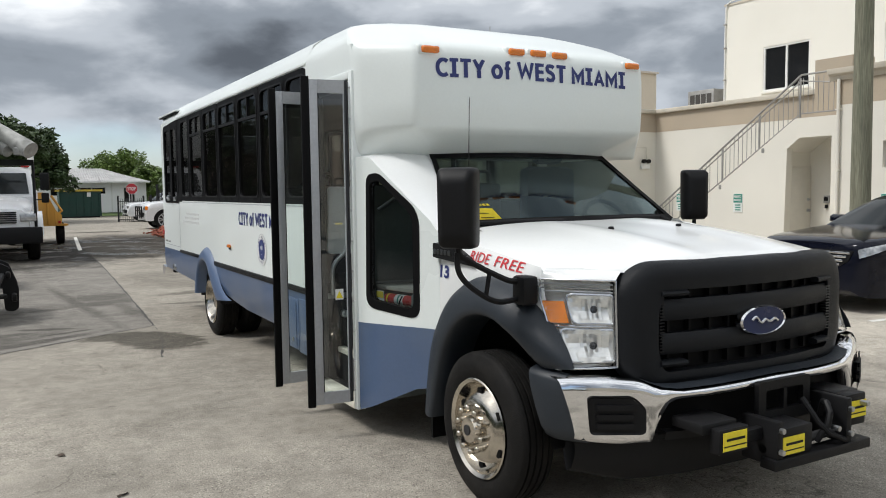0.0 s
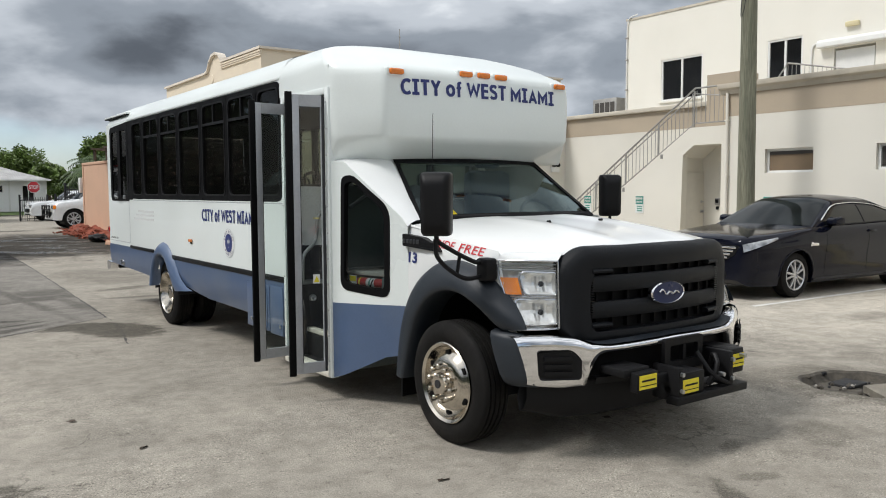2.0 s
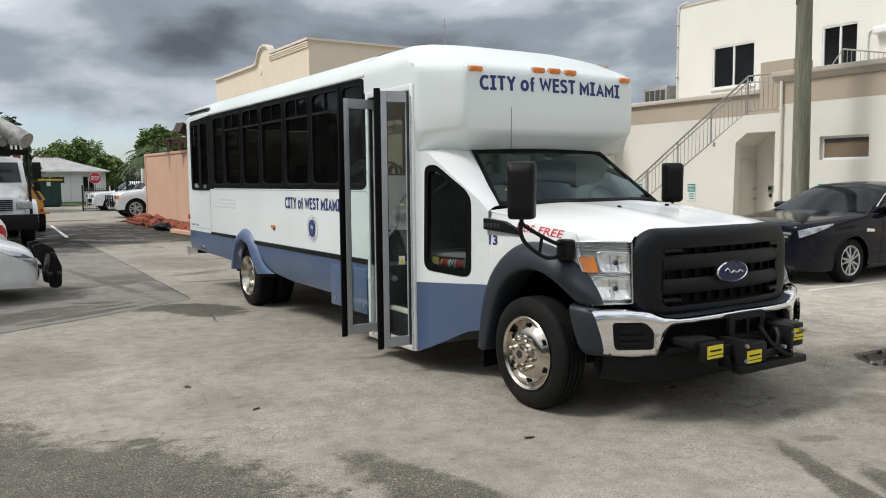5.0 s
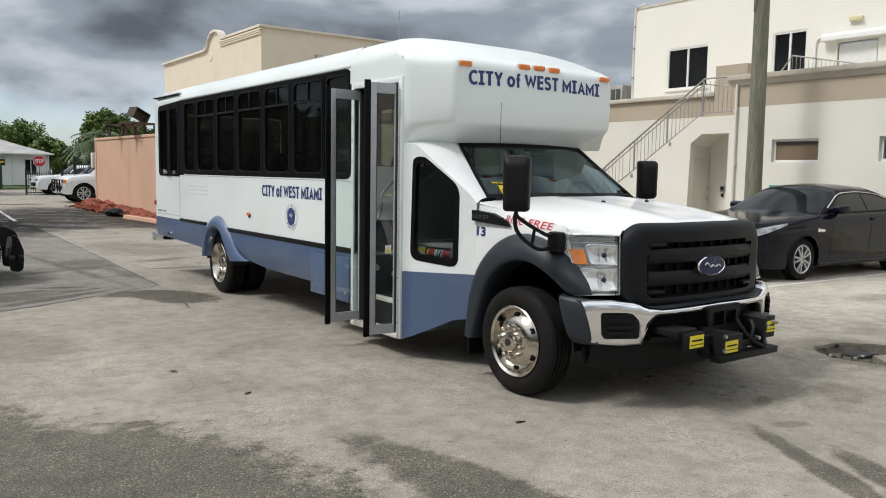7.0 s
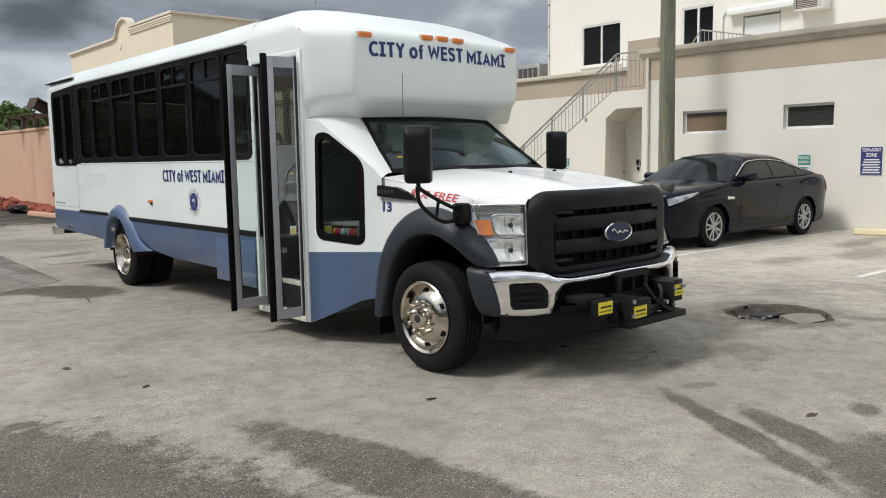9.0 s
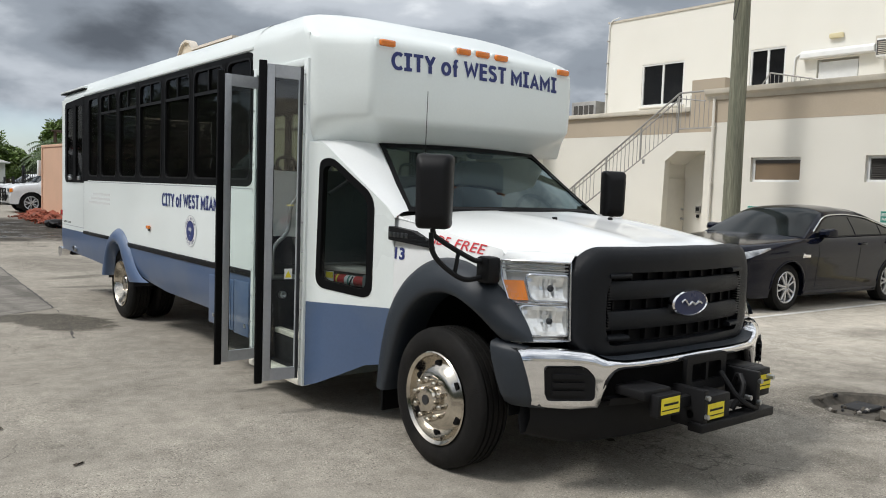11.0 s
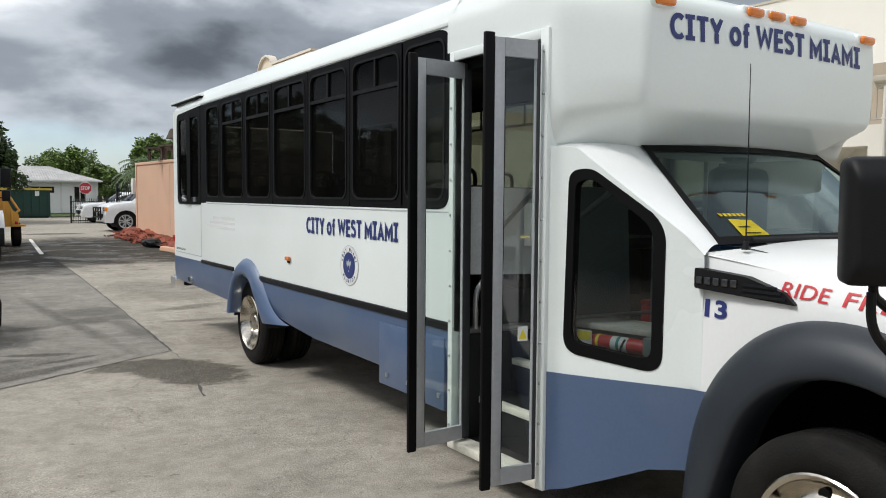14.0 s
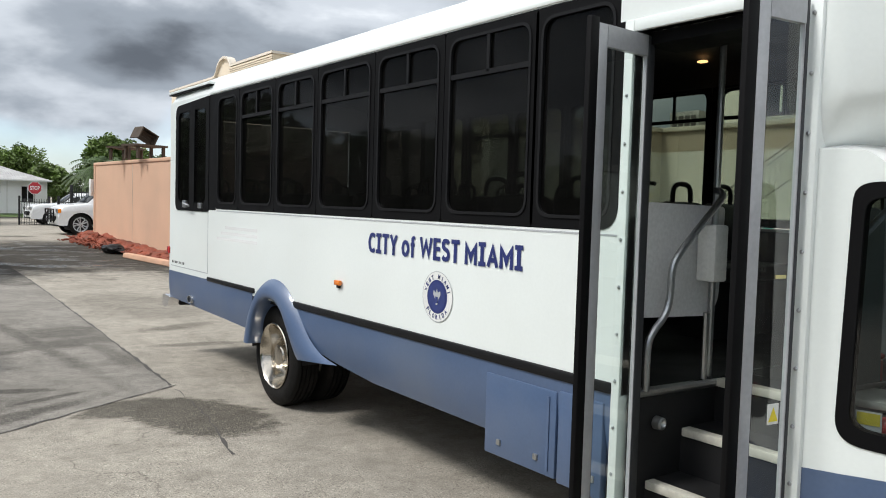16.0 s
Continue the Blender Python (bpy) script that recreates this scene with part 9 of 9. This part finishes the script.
for s in (-1, 1):
    for y in (3.2, 4.7, 6.2):
        part("rack_post", boxm(s * 1.08 - 0.03, s * 1.08 + 0.03, y - 0.03, y + 0.03, 1.75, 2.85, bevel=0.01), SIGN_WHITE, truck)
    part("rack_rail", boxm(s * 1.08 - 0.03, s * 1.08 + 0.03, 3.1, 6.3, 2.85, 2.92, bevel=0.01), SIGN_WHITE, truck)
    part("rack_rail", boxm(s * 1.08 - 0.02, s * 1.08 + 0.02, 3.1, 6.3, 2.3, 2.35), SIGN_WHITE, truck)
for k in range(7):
    part("boom_brace", boxm(-0.75, 0.75, 0.6 + k * 0.5, 0.64 + k * 0.5, 2.9 + 0.05 * k, 2.95 + 0.05 * k), DARK_STEEL, truck)
part("turret", cylm((-0.4, 4.2, 1.1), (-0.4, 4.2, 3.0), 0.35, 0.28, seg=20), CAR_WHITE, truck)
bm = bmesh.new()
box(bm, -0.75, 0.15, -0.05, 0.75, 2.58, 3.5, 0.08)
part("bucket", bm, SIGN_WHITE, truck, "white work bucket")

# ---- wood chipper behind the truck ----
chip = thing("wood_chipper", "orange-yellow wood chipper on two wheels", "chipper", (-2.15, 26.0, 0))
bm = bmesh.new()
prism(bm, rounded([(-0.15, 0.62), (0.72, 0.62), (0.74, 0.98), (0.58, 1.10), (0.34, 1.62), (0.24, 1.70), (-0.15, 1.70)], 0.05), -0.9, 1.6, "y")
part("housing", bm, CHIPPER, chip, "orange-yellow housing")
part("hood", prismm(rounded([(-0.75, 1.42), (0.10, 1.42), (0.06, 1.74), (-0.70, 1.70)], 0.06), -0.86, 1.2, "y"), CHIPPER, chip, "orange-yellow engine hood")
part("engine_cover", boxm(-0.74, -0.16, -0.88, 1.1, 0.62, 1.415, bevel=0.03), BLACK, chip, "black engine bay")
for z in (0.85, 1.02, 1.19):
    part("grille_slot", boxm(-0.70, -0.20, -0.895, -0.882, z, z + 0.06), DARK_STEEL, chip)
part("chute_rib", boxm(0.30, 0.36, -0.95, -0.90, 0.66, 1.6, bevel=0.01), CHIPPER, chip)
part("chute_rib", boxm(0.52, 0.57, -0.95, -0.90, 0.66, 1.1, bevel=0.01), CHIPPER, chip)
part("tail_light", boxm(0.62, 0.70, -0.93, -0.90, 0.70, 0.78, bevel=0.006), TAIL_RED, chip)
bm = bmesh.new()
tube(bm, [(0.3, -0.7, 0.7), (0.75, -0.8, 1.1), (0.45, -0.8, 1.6)], 0.04, 8)
part("guard", bm, CHIPPER, chip)
for s in (-1, 1):
    road_wheel(chip, s * 0.72, 0, 0.36, 0.24, 1).matrix_basis = pose(s * 0.72, 0.0, 0.36, 0, 0, 90 if s < 0 else -90)
    part("mudguard", boxm(s * 0.62, s * 0.95, -0.42, 0.42, 0.6, 0.66), CHIPPER, chip)
part("drawbar", boxm(-0.08, 0.08, -2.2, -0.9, 0.5, 0.6), BLACK, chip)

# ---- far side: container, rubble, fence, house ----
cont = thing("storage_container", "peach painted storage container with a worn top edge", "container", (3.0, 30.2, 0), 3.0)
bm = bmesh.new()
box(bm, 0.0, 2.44, -12.2, 0.0, 0.0, 2.68)
part("shell", bm, CONTAINER, cont, smooth=0)
part("top_rail", boxm(-0.03, 2.47, -12.25, 0.03, 2.68, 2.78, bevel=0.01), CONTAINER, cont, "worn top rail")
part("corner_post", boxm(-0.025, 0.10, -0.12, 0.02, 0.0, 2.68), CONTAINER, cont)
for k in (1, 3):
    part("panel_joint", boxm(-0.006, 0.002, -2.0 - 2.1 * k, -1.985 - 2.1 * k, 0.1, 2.66), TRIM_GREY, cont)
part("meter_box", boxm(-0.12, 0.05, 0.03, 0.25, 1.6, 2.2, bevel=0.01), SIGN_WHITE, cont)

rnd = random.Random(11)
table = thing("wooden_table", "dark weathered wooden table standing on the container", "table", (3.35, 25.3, 2.78), 20, group="junk on the container")
part("tabletop", boxm(-0.55, 0.55, -0.4, 0.4, 0.38, 0.44), WOOD_DARK, table)
for x in (-0.45, 0.45):
    for y in (-0.3, 0.3):
        part("leg", boxm(x - 0.04, x + 0.04, y - 0.04, y + 0.04, 0, 0.38), WOOD_DARK, table)
copy_thing(table, pose(3.3, 27.2, 2.78, 0, 0, 50))
crate = thing("wooden_crate", "tilted brown wooden crate stacked on the table", "crate", (3.35, 25.6, 3.22), 15, group="junk on the container")
crate.matrix_basis = pose(3.35, 25.6, 3.32, 0, 26, 15)
for k in range(4):
    part("board", boxm(-0.3, 0.3, -0.02, 0.02, 0.03 + k * 0.08, 0.10 + k * 0.08), WOOD_DARK, crate)
part("side", boxm(-0.3, -0.26, -0.25, 0.25, 0.0, 0.35), WOOD_DARK, crate)
part("side", boxm(0.26, 0.3, -0.25, 0.25, 0.0, 0.35), WOOD_DARK, crate)
part("lid", boxm(-0.3, 0.3, -0.25, 0.25, 0.35, 0.38), WOOD_DARK, crate)

# heap of orange netting and red soil along the container
bm = bmesh.new()
grid = []
for i in range(121):
    v = i / 120
    row = []
    for j in range(22):
        u = j / 21
        y = 30.6 - v * 10.6
        x = 2.30 + (1.0 if v < 0.3 else 0.85) * u - 0.1 * v
        h = math.sin(math.pi * min(1, u * 0.75)) * (0.20 * (1 - v) ** 0.7 + 0.08)
        n = noise.noise((x * 2.2, y * 1.6, 1.3)) * 0.15 + noise.noise((x * 6, y * 4, 4.3)) * 0.09 + noise.noise((x * 17, y * 13, 2.3)) * 0.05
        row.append((x, y, max(-0.01, h + n * min(1, h * 5) if 0 < i < 120 and 0 < j else -0.01)))
    grid.append(row)
sheet(bm, grid)
rnd = random.Random(19)
for _ in range(260):
    v = rnd.random() ** 1.4
    x, y, r = 2.05 + rnd.random() ** 0.7 * 0.85 - 0.25 * rnd.random(), 30.8 - v * 10.6, rnd.uniform(0.02, 0.06)
    z = 0.02 + (0.20 * (1 - v) ** 0.7 + 0.09) * max(0.0, min(1.0, (x - 2.25) / 0.4)) * 0.9
    lump = bmesh.ops.create_icosphere(bm, subdivisions=1, radius=r, matrix=Matrix.Translation((x, y, z)))["verts"]
    for q in lump:
        q.co += Vector((rnd.uniform(-1, 1), rnd.uniform(-1.5, 1.5), rnd.uniform(-0.6, 0.6))) * r * 0.6
for _ in range(26):
    y = rnd.uniform(22.0, 30.6)
    x = rnd.uniform(2.0, 2.5)
    tube(bm, [(x + rnd.uniform(-0.1, 0.1), y + 0.25 * k, 0.05 + 0.22 * rnd.random() * (x - 1.8)) for k in range(5)], 0.018, 5, 1)
tagged(part("soil_heap", bm, SOIL, None, smooth=70), "heap of orange netting and red soil along the container", "soil", kind="stuff")
bag = thing("rubbish_bag", "black plastic rubbish bag lying on the red heap", "bag", (2.05, 23.6, 0.0))
bm = bmesh.new()
bmesh.ops.create_icosphere(bm, subdivisions=4, radius=0.4)
for v in bm.verts:
    n = 1 + 0.3 * noise.noise(v.co * 3.5) + 0.2 * noise.noise(v.co * 9)
    v.co = Vector((v.co.x * 0.7 * n, v.co.y * 1.5 * n, max(0.0, 0.12 + v.co.z * 0.36 * n)))
part("bag", bm, BLACK, bag, smooth=60)
kerb = thing("orange_kerb_stone", "faded orange concrete kerb along the container", "kerb", (2.0, 21.0, 0), 4)
bm = bmesh.new()
prism(bm, rounded([(-0.1, 0), (0.1, 0), (0.09, 0.13), (-0.07, 0.13)], 0.03), -2.6, 0.9, "y")
part("stone", bm, CURB, kerb)

# iron fences


def fence(at, turn, length, height, n):
    f = thing("iron_fence", "black iron picket fence panel", "fence", at, turn, group="iron fences")
    for z in (0.12, height - 0.18):
        part("rail", boxm(0, length, -0.02, 0.02, z, z + 0.04), IRON, f)
    for k in range(n + 1):
        x = length * k / n
        part("picket", boxm(x - 0.011, x + 0.011, -0.011, 0.011, 0.0, height), IRON, f)
    for x in (0, length):
        part("post", boxm(x - 0.045, x + 0.045, -0.045, 0.045, 0, height + 0.15), IRON, f)
    return f


fence((2.92, 46.0, 0), 0, 1.4, 1.35, 12)
fence((3.45, 36.2, 0), -60, 1.7, 1.9, 12)
fence((4.4, 44.0, 0), -70, 6.0, 1.4, 40)

sign = thing("stop_sign", "red octagonal stop sign on a thin post", "sign", (4.0, 48.2, 0))
part("post", cylm((0, 0.03, 0), (0, 0.03, 2.25), 0.03, seg=8), RAIL, sign)
bm = bmesh.new()
prism(bm, [(math.cos(math.pi / 8 + k * math.pi / 4) * 0.36, 1.93 + math.sin(math.pi / 8 + k * math.pi / 4) * 0.36) for k in range(8)], -0.01, 0.0, "y")
part("border", bm, SIGN_WHITE, sign, "white border")
bm = bmesh.new()
prism(bm, [(math.cos(math.pi / 8 + k * math.pi / 4) * 0.335, 1.93 + math.sin(math.pi / 8 + k * math.pi / 4) * 0.335) for k in range(8)], -0.014, -0.0102, "y")
part("plate", bm, STOP_RED, sign, "red octagon")
writing("word", "STOP", SIGN_WHITE, sign, lambda u, v: (-0.24 + 0.48 * u, -0.017, 1.82 + 0.22 * v), 0.02)

dump = thing("dumpster", "dark green steel dumpster with faded yellow bars", "dumpster", (0.55, 57.0, 0))
bm = bmesh.new()
box(bm, 0, 2.65, 0, 1.8, 0.1, 1.85)
part("bin", bm, DUMPSTER, dump)
for k in range(6):
    part("rib", boxm(0.1 + 0.48 * k, 0.18 + 0.48 * k, -0.06, 0.0, 0.15, 1.8), DUMPSTER, dump)
part("top_bar", boxm(-0.25, 2.75, -0.1, 0.05, 1.82, 1.95), YELLOW_PAINT, dump, "faded yellow top bar")
part("notice", boxm(1.75, 2.0, -0.02, 0.0, 1.45, 1.75), SIGN_WHITE, dump)
part("skid", boxm(0.1, 2.55, 0.1, 1.7, 0, 0.1), DARK_STEEL, dump)

house = thing("bungalow", "white single-storey bungalow with a grey tiled hip roof", "house", (0, 61.0, 0))
bm = bmesh.new()
wall(bm, -2.0, 6.85, 0, 2.55, 0, 0.25, [(5.2, 6.05, 0.95, 2.15), (2.0, 4.0, 1.6, 2.15), (0.2, 1.2, 1.5, 2.1)], "y")
part("wall", bm, HOUSE_WALL, house, smooth=0)
part("wall", boxm(6.6, 6.85, 0.25, 9, 0, 2.55), HOUSE_WALL, house)
part("wall", boxm(-2.0, -1.75, 0.25, 9, 0, 2.55), HOUSE_WALL, house)
part("corner_strip", boxm(4.33, 4.43, -0.04, -0.002, 0, 2.5), WHITE_TRIM, house)
for y0, y1, z0, z1 in ((5.2, 6.05, 0.95, 2.15), (2.0, 4.0, 1.6, 2.15), (0.2, 1.2, 1.5, 2.1)):
    w = new("window")
    w.parent = house
    bm = bmesh.new()
    frame_ring(bm, [(y0, z0), (y1, z0), (y1, z1), (y0, z1)], [(y0 + 0.06, z0 + 0.06), (y1 - 0.06, z0 + 0.06), (y1 - 0.06, z1 - 0.06), (y0 + 0.06, z1 - 0.06)], 0.02, 0.1, "y")
    part("window_frame", bm, WHITE_TRIM, w)
    part("pane", boxm(y0 + 0.05, y1 - 0.05, 0.06, 0.07, z0 + 0.05, z1 - 0.05), DARK_CAR_GLASS, w)
    part("mullion", boxm((y0 + y1) / 2 - 0.03, (y0 + y1) / 2 + 0.03, 0.02, 0.1, z0, z1), WHITE_TRIM, w)
bm = bmesh.new()
v = [bm.verts.new(p) for p in ((-2.6, -0.42, 2.5), (7.0, -0.42, 2.5), (7.0, 9.6, 2.5), (-2.6, 9.6, 2.5), (0.9, 3.4, 3.62), (4.1, 3.4, 3.62), (4.1, 5.6, 3.62), (0.9, 5.6, 3.62))]
for f in ((0, 1, 5, 4), (1, 2, 6, 5), (2, 3, 7, 6), (3, 0, 4, 7), (4, 5, 6, 7)):
    bm.faces.new([v[i] for i in f])
roof = part("roof", bm, ROOF_TILE, house, "grey tiled hip roof", smooth=0)
part("fascia", boxm(-2.6, 7.0, -0.44, -0.37, 2.44, 2.56), WHITE_TRIM, house)
bm = bmesh.new()
v = [bm.verts.new(p) for p in ((3.6, -0.62, 2.55), (7.06, -0.62, 2.55), (7.06, 2.4, 2.72), (3.6, 1.8, 3.12), (5.0, 2.2, 3.26))]
bm.faces.new((v[0], v[1], v[4])); bm.faces.new((v[1], v[2], v[4])); bm.faces.new((v[0], v[4], v[3]))
part("porch_roof", bm, ROOF_TILE, house, "grey tiled porch roof", smooth=0)
part("porch_fascia", boxm(3.6, 7.06, -0.64, -0.60, 2.46, 2.555), WHITE_TRIM, house)
bm = bmesh.new()
sheet(bm, [[(-12 + 2 * i, 58.9 + 0.68 * j, 0.03 + 0.075 * j + 0.02 * math.sin(i * 1.7 + j)) for i in range(24)] for j in range(4)])
tagged(part("grass_verge", bm, GRASS, None), "strip of grass in front of the house", "grass", kind="stuff")

# ---- trees ----


def leaf_clump(bm, c, r, n, rnd, size):
    for _ in range(n):
        d = Vector((rnd.gauss(0, 1), rnd.gauss(0, 1), rnd.gauss(0, 0.8)))
        d.normalize()
        p = Vector(c) + d * r * rnd.uniform(0.45, 1.05)
        a = Vector((rnd.uniform(-1, 1), rnd.uniform(-1, 1), rnd.uniform(-0.6, 0.6))).normalized()
        b = a.cross(Vector((rnd.uniform(-1, 1), rnd.uniform(-1, 1), rnd.uniform(-1, 1)))).normalized()
        s = size * rnd.uniform(0.6, 1.3)
        bm.faces.new([bm.verts.new(p + a * s), bm.verts.new(p + b * s * 0.45), bm.verts.new(p - a * s), bm.verts.new(p - b * s * 0.45)])


def tree(at, h, spread, mat, seed, label):
    rnd = random.Random(seed)
    t = thing("tree", label, "tree", at)
    bm = bmesh.new()
    top = Vector((rnd.uniform(-0.3, 0.3), rnd.uniform(-0.3, 0.3), h * 0.45))
    tube(bm, [(0, 0, 0), (0.05, 0.03, h * 0.25), top], 0.16 + h * 0.012, 10)
    ends = []
    for k in range(9):
        a = 2 * math.pi * k / 9 + rnd.uniform(-0.3, 0.3)
        e = top + Vector((math.cos(a) * spread * rnd.uniform(0.4, 0.8), math.sin(a) * spread * rnd.uniform(0.4, 0.8), h * rnd.uniform(0.1, 0.42)))
        tube(bm, [top * 0.8, top.lerp(e, 0.5) + Vector((0, 0, 0.2)), e], 0.06, 6, 1)
        ends.append(e)
    part("trunk", bm, BARK, t)
    bm = bmesh.new()
    for e in ends:
        for _ in range(6):
            c = e + Vector((rnd.gauss(0, spread * 0.25), rnd.gauss(0, spread * 0.25), rnd.gauss(0.1, h * 0.07)))
            leaf_clump(bm, c, spread * rnd.uniform(0.18, 0.34), 230, rnd, 0.165)
    for _ in range(20):
        c = top + Vector((rnd.gauss(0, spread * 0.35), rnd.gauss(0, spread * 0.35), h * rnd.uniform(0.08, 0.5)))
        leaf_clump(bm, c, spread * rnd.uniform(0.2, 0.32), 230, rnd, 0.165)
    part("crown", bm, mat, t, smooth=0)
    return t


tree((6.9, 78.0, 0), 5.2, 2.9, LEAF, 3, "round green broadleaf tree behind the bungalow")
tree((10.2, 80.0, 0), 3.9, 2.2, LEAF, 4, "green broadleaf tree behind the bungalow")
tree((-3.1, 50.0, 0), 5.3, 2.6, LEAF_DARK, 5, "dark dense tree behind the utility truck")
tree((-6.2, 46.0, 0), 5.7, 3.0, LEAF_DARK, 6, "dark dense tree behind the utility truck")
tree((-1.75, 48.5, 0), 4.7, 2.0, LEAF_DARK, 15, "low dark dense tree behind the utility truck")
tree((11.6, 62.0, 0), 5.8, 2.2, LEAF, 7, "tall green tree beyond the fence")
tree((14.5, 66.0, 0), 5.0, 2.6, LEAF_DARK, 9, "tree beyond the storage container")
tree((8.6, 68.0, 0), 3.6, 1.6, LEAF, 12, "bushy green tree beyond the fence")


def shrub(at, h, spread, mat, seed):
    rnd = random.Random(seed)
    t = thing("shrub", "dense green shrub beyond the iron fence", "shrub", at, group="shrubs beyond the fence")
    bm = bmesh.new()
    for k in range(5):
        a = 2 * math.pi * k / 5
        tube(bm, [(0, 0, 0), (math.cos(a) * spread * 0.3, math.sin(a) * spread * 0.3, h * 0.5), (math.cos(a) * spread * 0.5, math.sin(a) * spread * 0.5, h * 0.8)], 0.03, 6, 1)
    part("stem", bm, BARK, t)
    bm = bmesh.new()
    for _ in range(26):
        c = Vector((rnd.gauss(0, spread * 0.4), rnd.gauss(0, spread * 0.4), h * rnd.uniform(0.15, 0.85)))
        leaf_clump(bm, c, spread * rnd.uniform(0.22, 0.36), 120, rnd, 0.10)
    part("crown", bm, mat, t, smooth=0)


shrub((9.0, 58.5, 0), 2.6, 1.4, LEAF_DARK, 41)
shrub((10.6, 60.0, 0), 3.1, 1.6, LEAF, 42)
shrub((8.0, 62.5, 0), 2.3, 1.3, LEAF, 43)
shrub((12.0, 58.0, 0), 3.4, 1.7, LEAF_DARK, 44)


def palm(at, h, seed):
    rnd = random.Random(seed)
    t = thing("palm_tree", "palm tree with drooping fronds beyond the fence", "palm", at)
    part("trunk", tubem([(0, 0, 0), (0.1, 0, h * 0.5), (0.05, 0.05, h)], 0.13, 10, 1), BARK, t)
    for k in range(18):
        a = 2 * math.pi * k / 18 + rnd.uniform(-0.2, 0.2)
        up = rnd.uniform(-0.2, 0.9)
        L = rnd.uniform(1.4, 2.0)
        bm = bmesh.new()
        line = [Vector((math.cos(a) * L * s, math.sin(a) * L * s, h + up * L * s * 0.9 - 1.1 * L * s * s * 0.6)) for s in np.linspace(0, 1, 9)]
        side = Vector((-math.sin(a), math.cos(a), 0))
        for i in range(1, 9):
            p = line[i]
            for s in (-1, 1):
                for m in range(2):
                    q = p.lerp(line[i - 1], 0.5 * m)
                    tip = q + side * s * 0.45 * (1 - (i - 4) ** 2 / 40) + (p - line[i - 1]) * 0.8 + Vector((0, 0, -0.18))
                    d = (p - line[i - 1]) * 0.22
                    bm.faces.new([bm.verts.new(q - d), bm.verts.new(q + d), bm.verts.new(tip)])
        part("frond", bm, PALM, t, smooth=0)


palm((8.8, 55.0, 0), 3.6, 21)
palm((10.2, 57.5, 0), 3.9, 22)
palm((9.7, 61.0, 0), 3.3, 23)

# distant woods along the horizon
bm = bmesh.new()
rnd = random.Random(77)
for k in range(60):
    a = radians(rnd.uniform(52, 100))
    d = rnd.uniform(120, 160)
    c = Vector((math.cos(a) * d, math.sin(a) * d, rnd.uniform(0.8, 1.8)))
    leaf_clump(bm, c, rnd.uniform(1.2, 2.4), 90, rnd, 0.4)
tagged(part("far_woods", bm, LEAF_DARK, None, smooth=0), "far line of dark green trees", "woods", kind="stuff")

# trees along the far side of the lot, mirrored in the bus windows
bm = bmesh.new()
rnd = random.Random(78)
for k in range(150):
    f = k / 149
    x, y = (-15.5, -8 + 80 * f) if f < 0.6 else (-15.5 + 26 * (f - 0.6), 40 + 34 * (f - 0.6))
    top = 3.4 + 1.6 * noise.noise((k * 0.21, 0.5, 0.0)) + (2.2 if f > 0.55 else 0.0)
    for z in np.arange(0.6, top, 1.3):
        leaf_clump(bm, Vector((x + rnd.uniform(-1, 1), y + rnd.uniform(-0.6, 0.6), z)), rnd.uniform(0.9, 1.5), 150, rnd, 0.34)
tagged(part("tree_line", bm, LEAF_DARK, None, smooth=0), "line of dark green trees along the lot", "woods", kind="stuff")

# added walls, never in view, that shape reflections and bounced light in the lot
tagged(part("wall_west", boxm(-17.3, -17.0, -25.0, 52.0, 0, 2.2), BARK, None, smooth=0), "added plain wall across the lot, out of view, for window reflections", "wall", kind="structure")
tagged(part("wall_south", boxm(-17.0, 11.3, -25.3, -25.0, 0, 5.0), TRIM_GREY, None, smooth=0), "added plain wall at the end of the lot, out of view", "wall", kind="structure")

# small litter on the lot
for k, (x, y) in enumerate(((-1.55, -0.6), (-2.75, 1.0), (0.1, -0.3), (-3.0, 1.9), (-0.2, 0.6 - 3.0))):
    lf = thing("dry_leaf", "small dark dry leaf on the pavement", "leaf", (x, y, 0.002), 40 * k, group="litter on the lot")
    bm = bmesh.new()
    sheet(bm, [[(i * 0.03 - 0.045, (j - 1) * 0.02 * (1 - abs(i - 1.5) * 0.4), 0.004 + 0.01 * math.sin(i * 1.3 + j)) for i in range(4)] for j in range(3)])
    part("blade", bm, WOOD_DARK, lf, smooth=0)
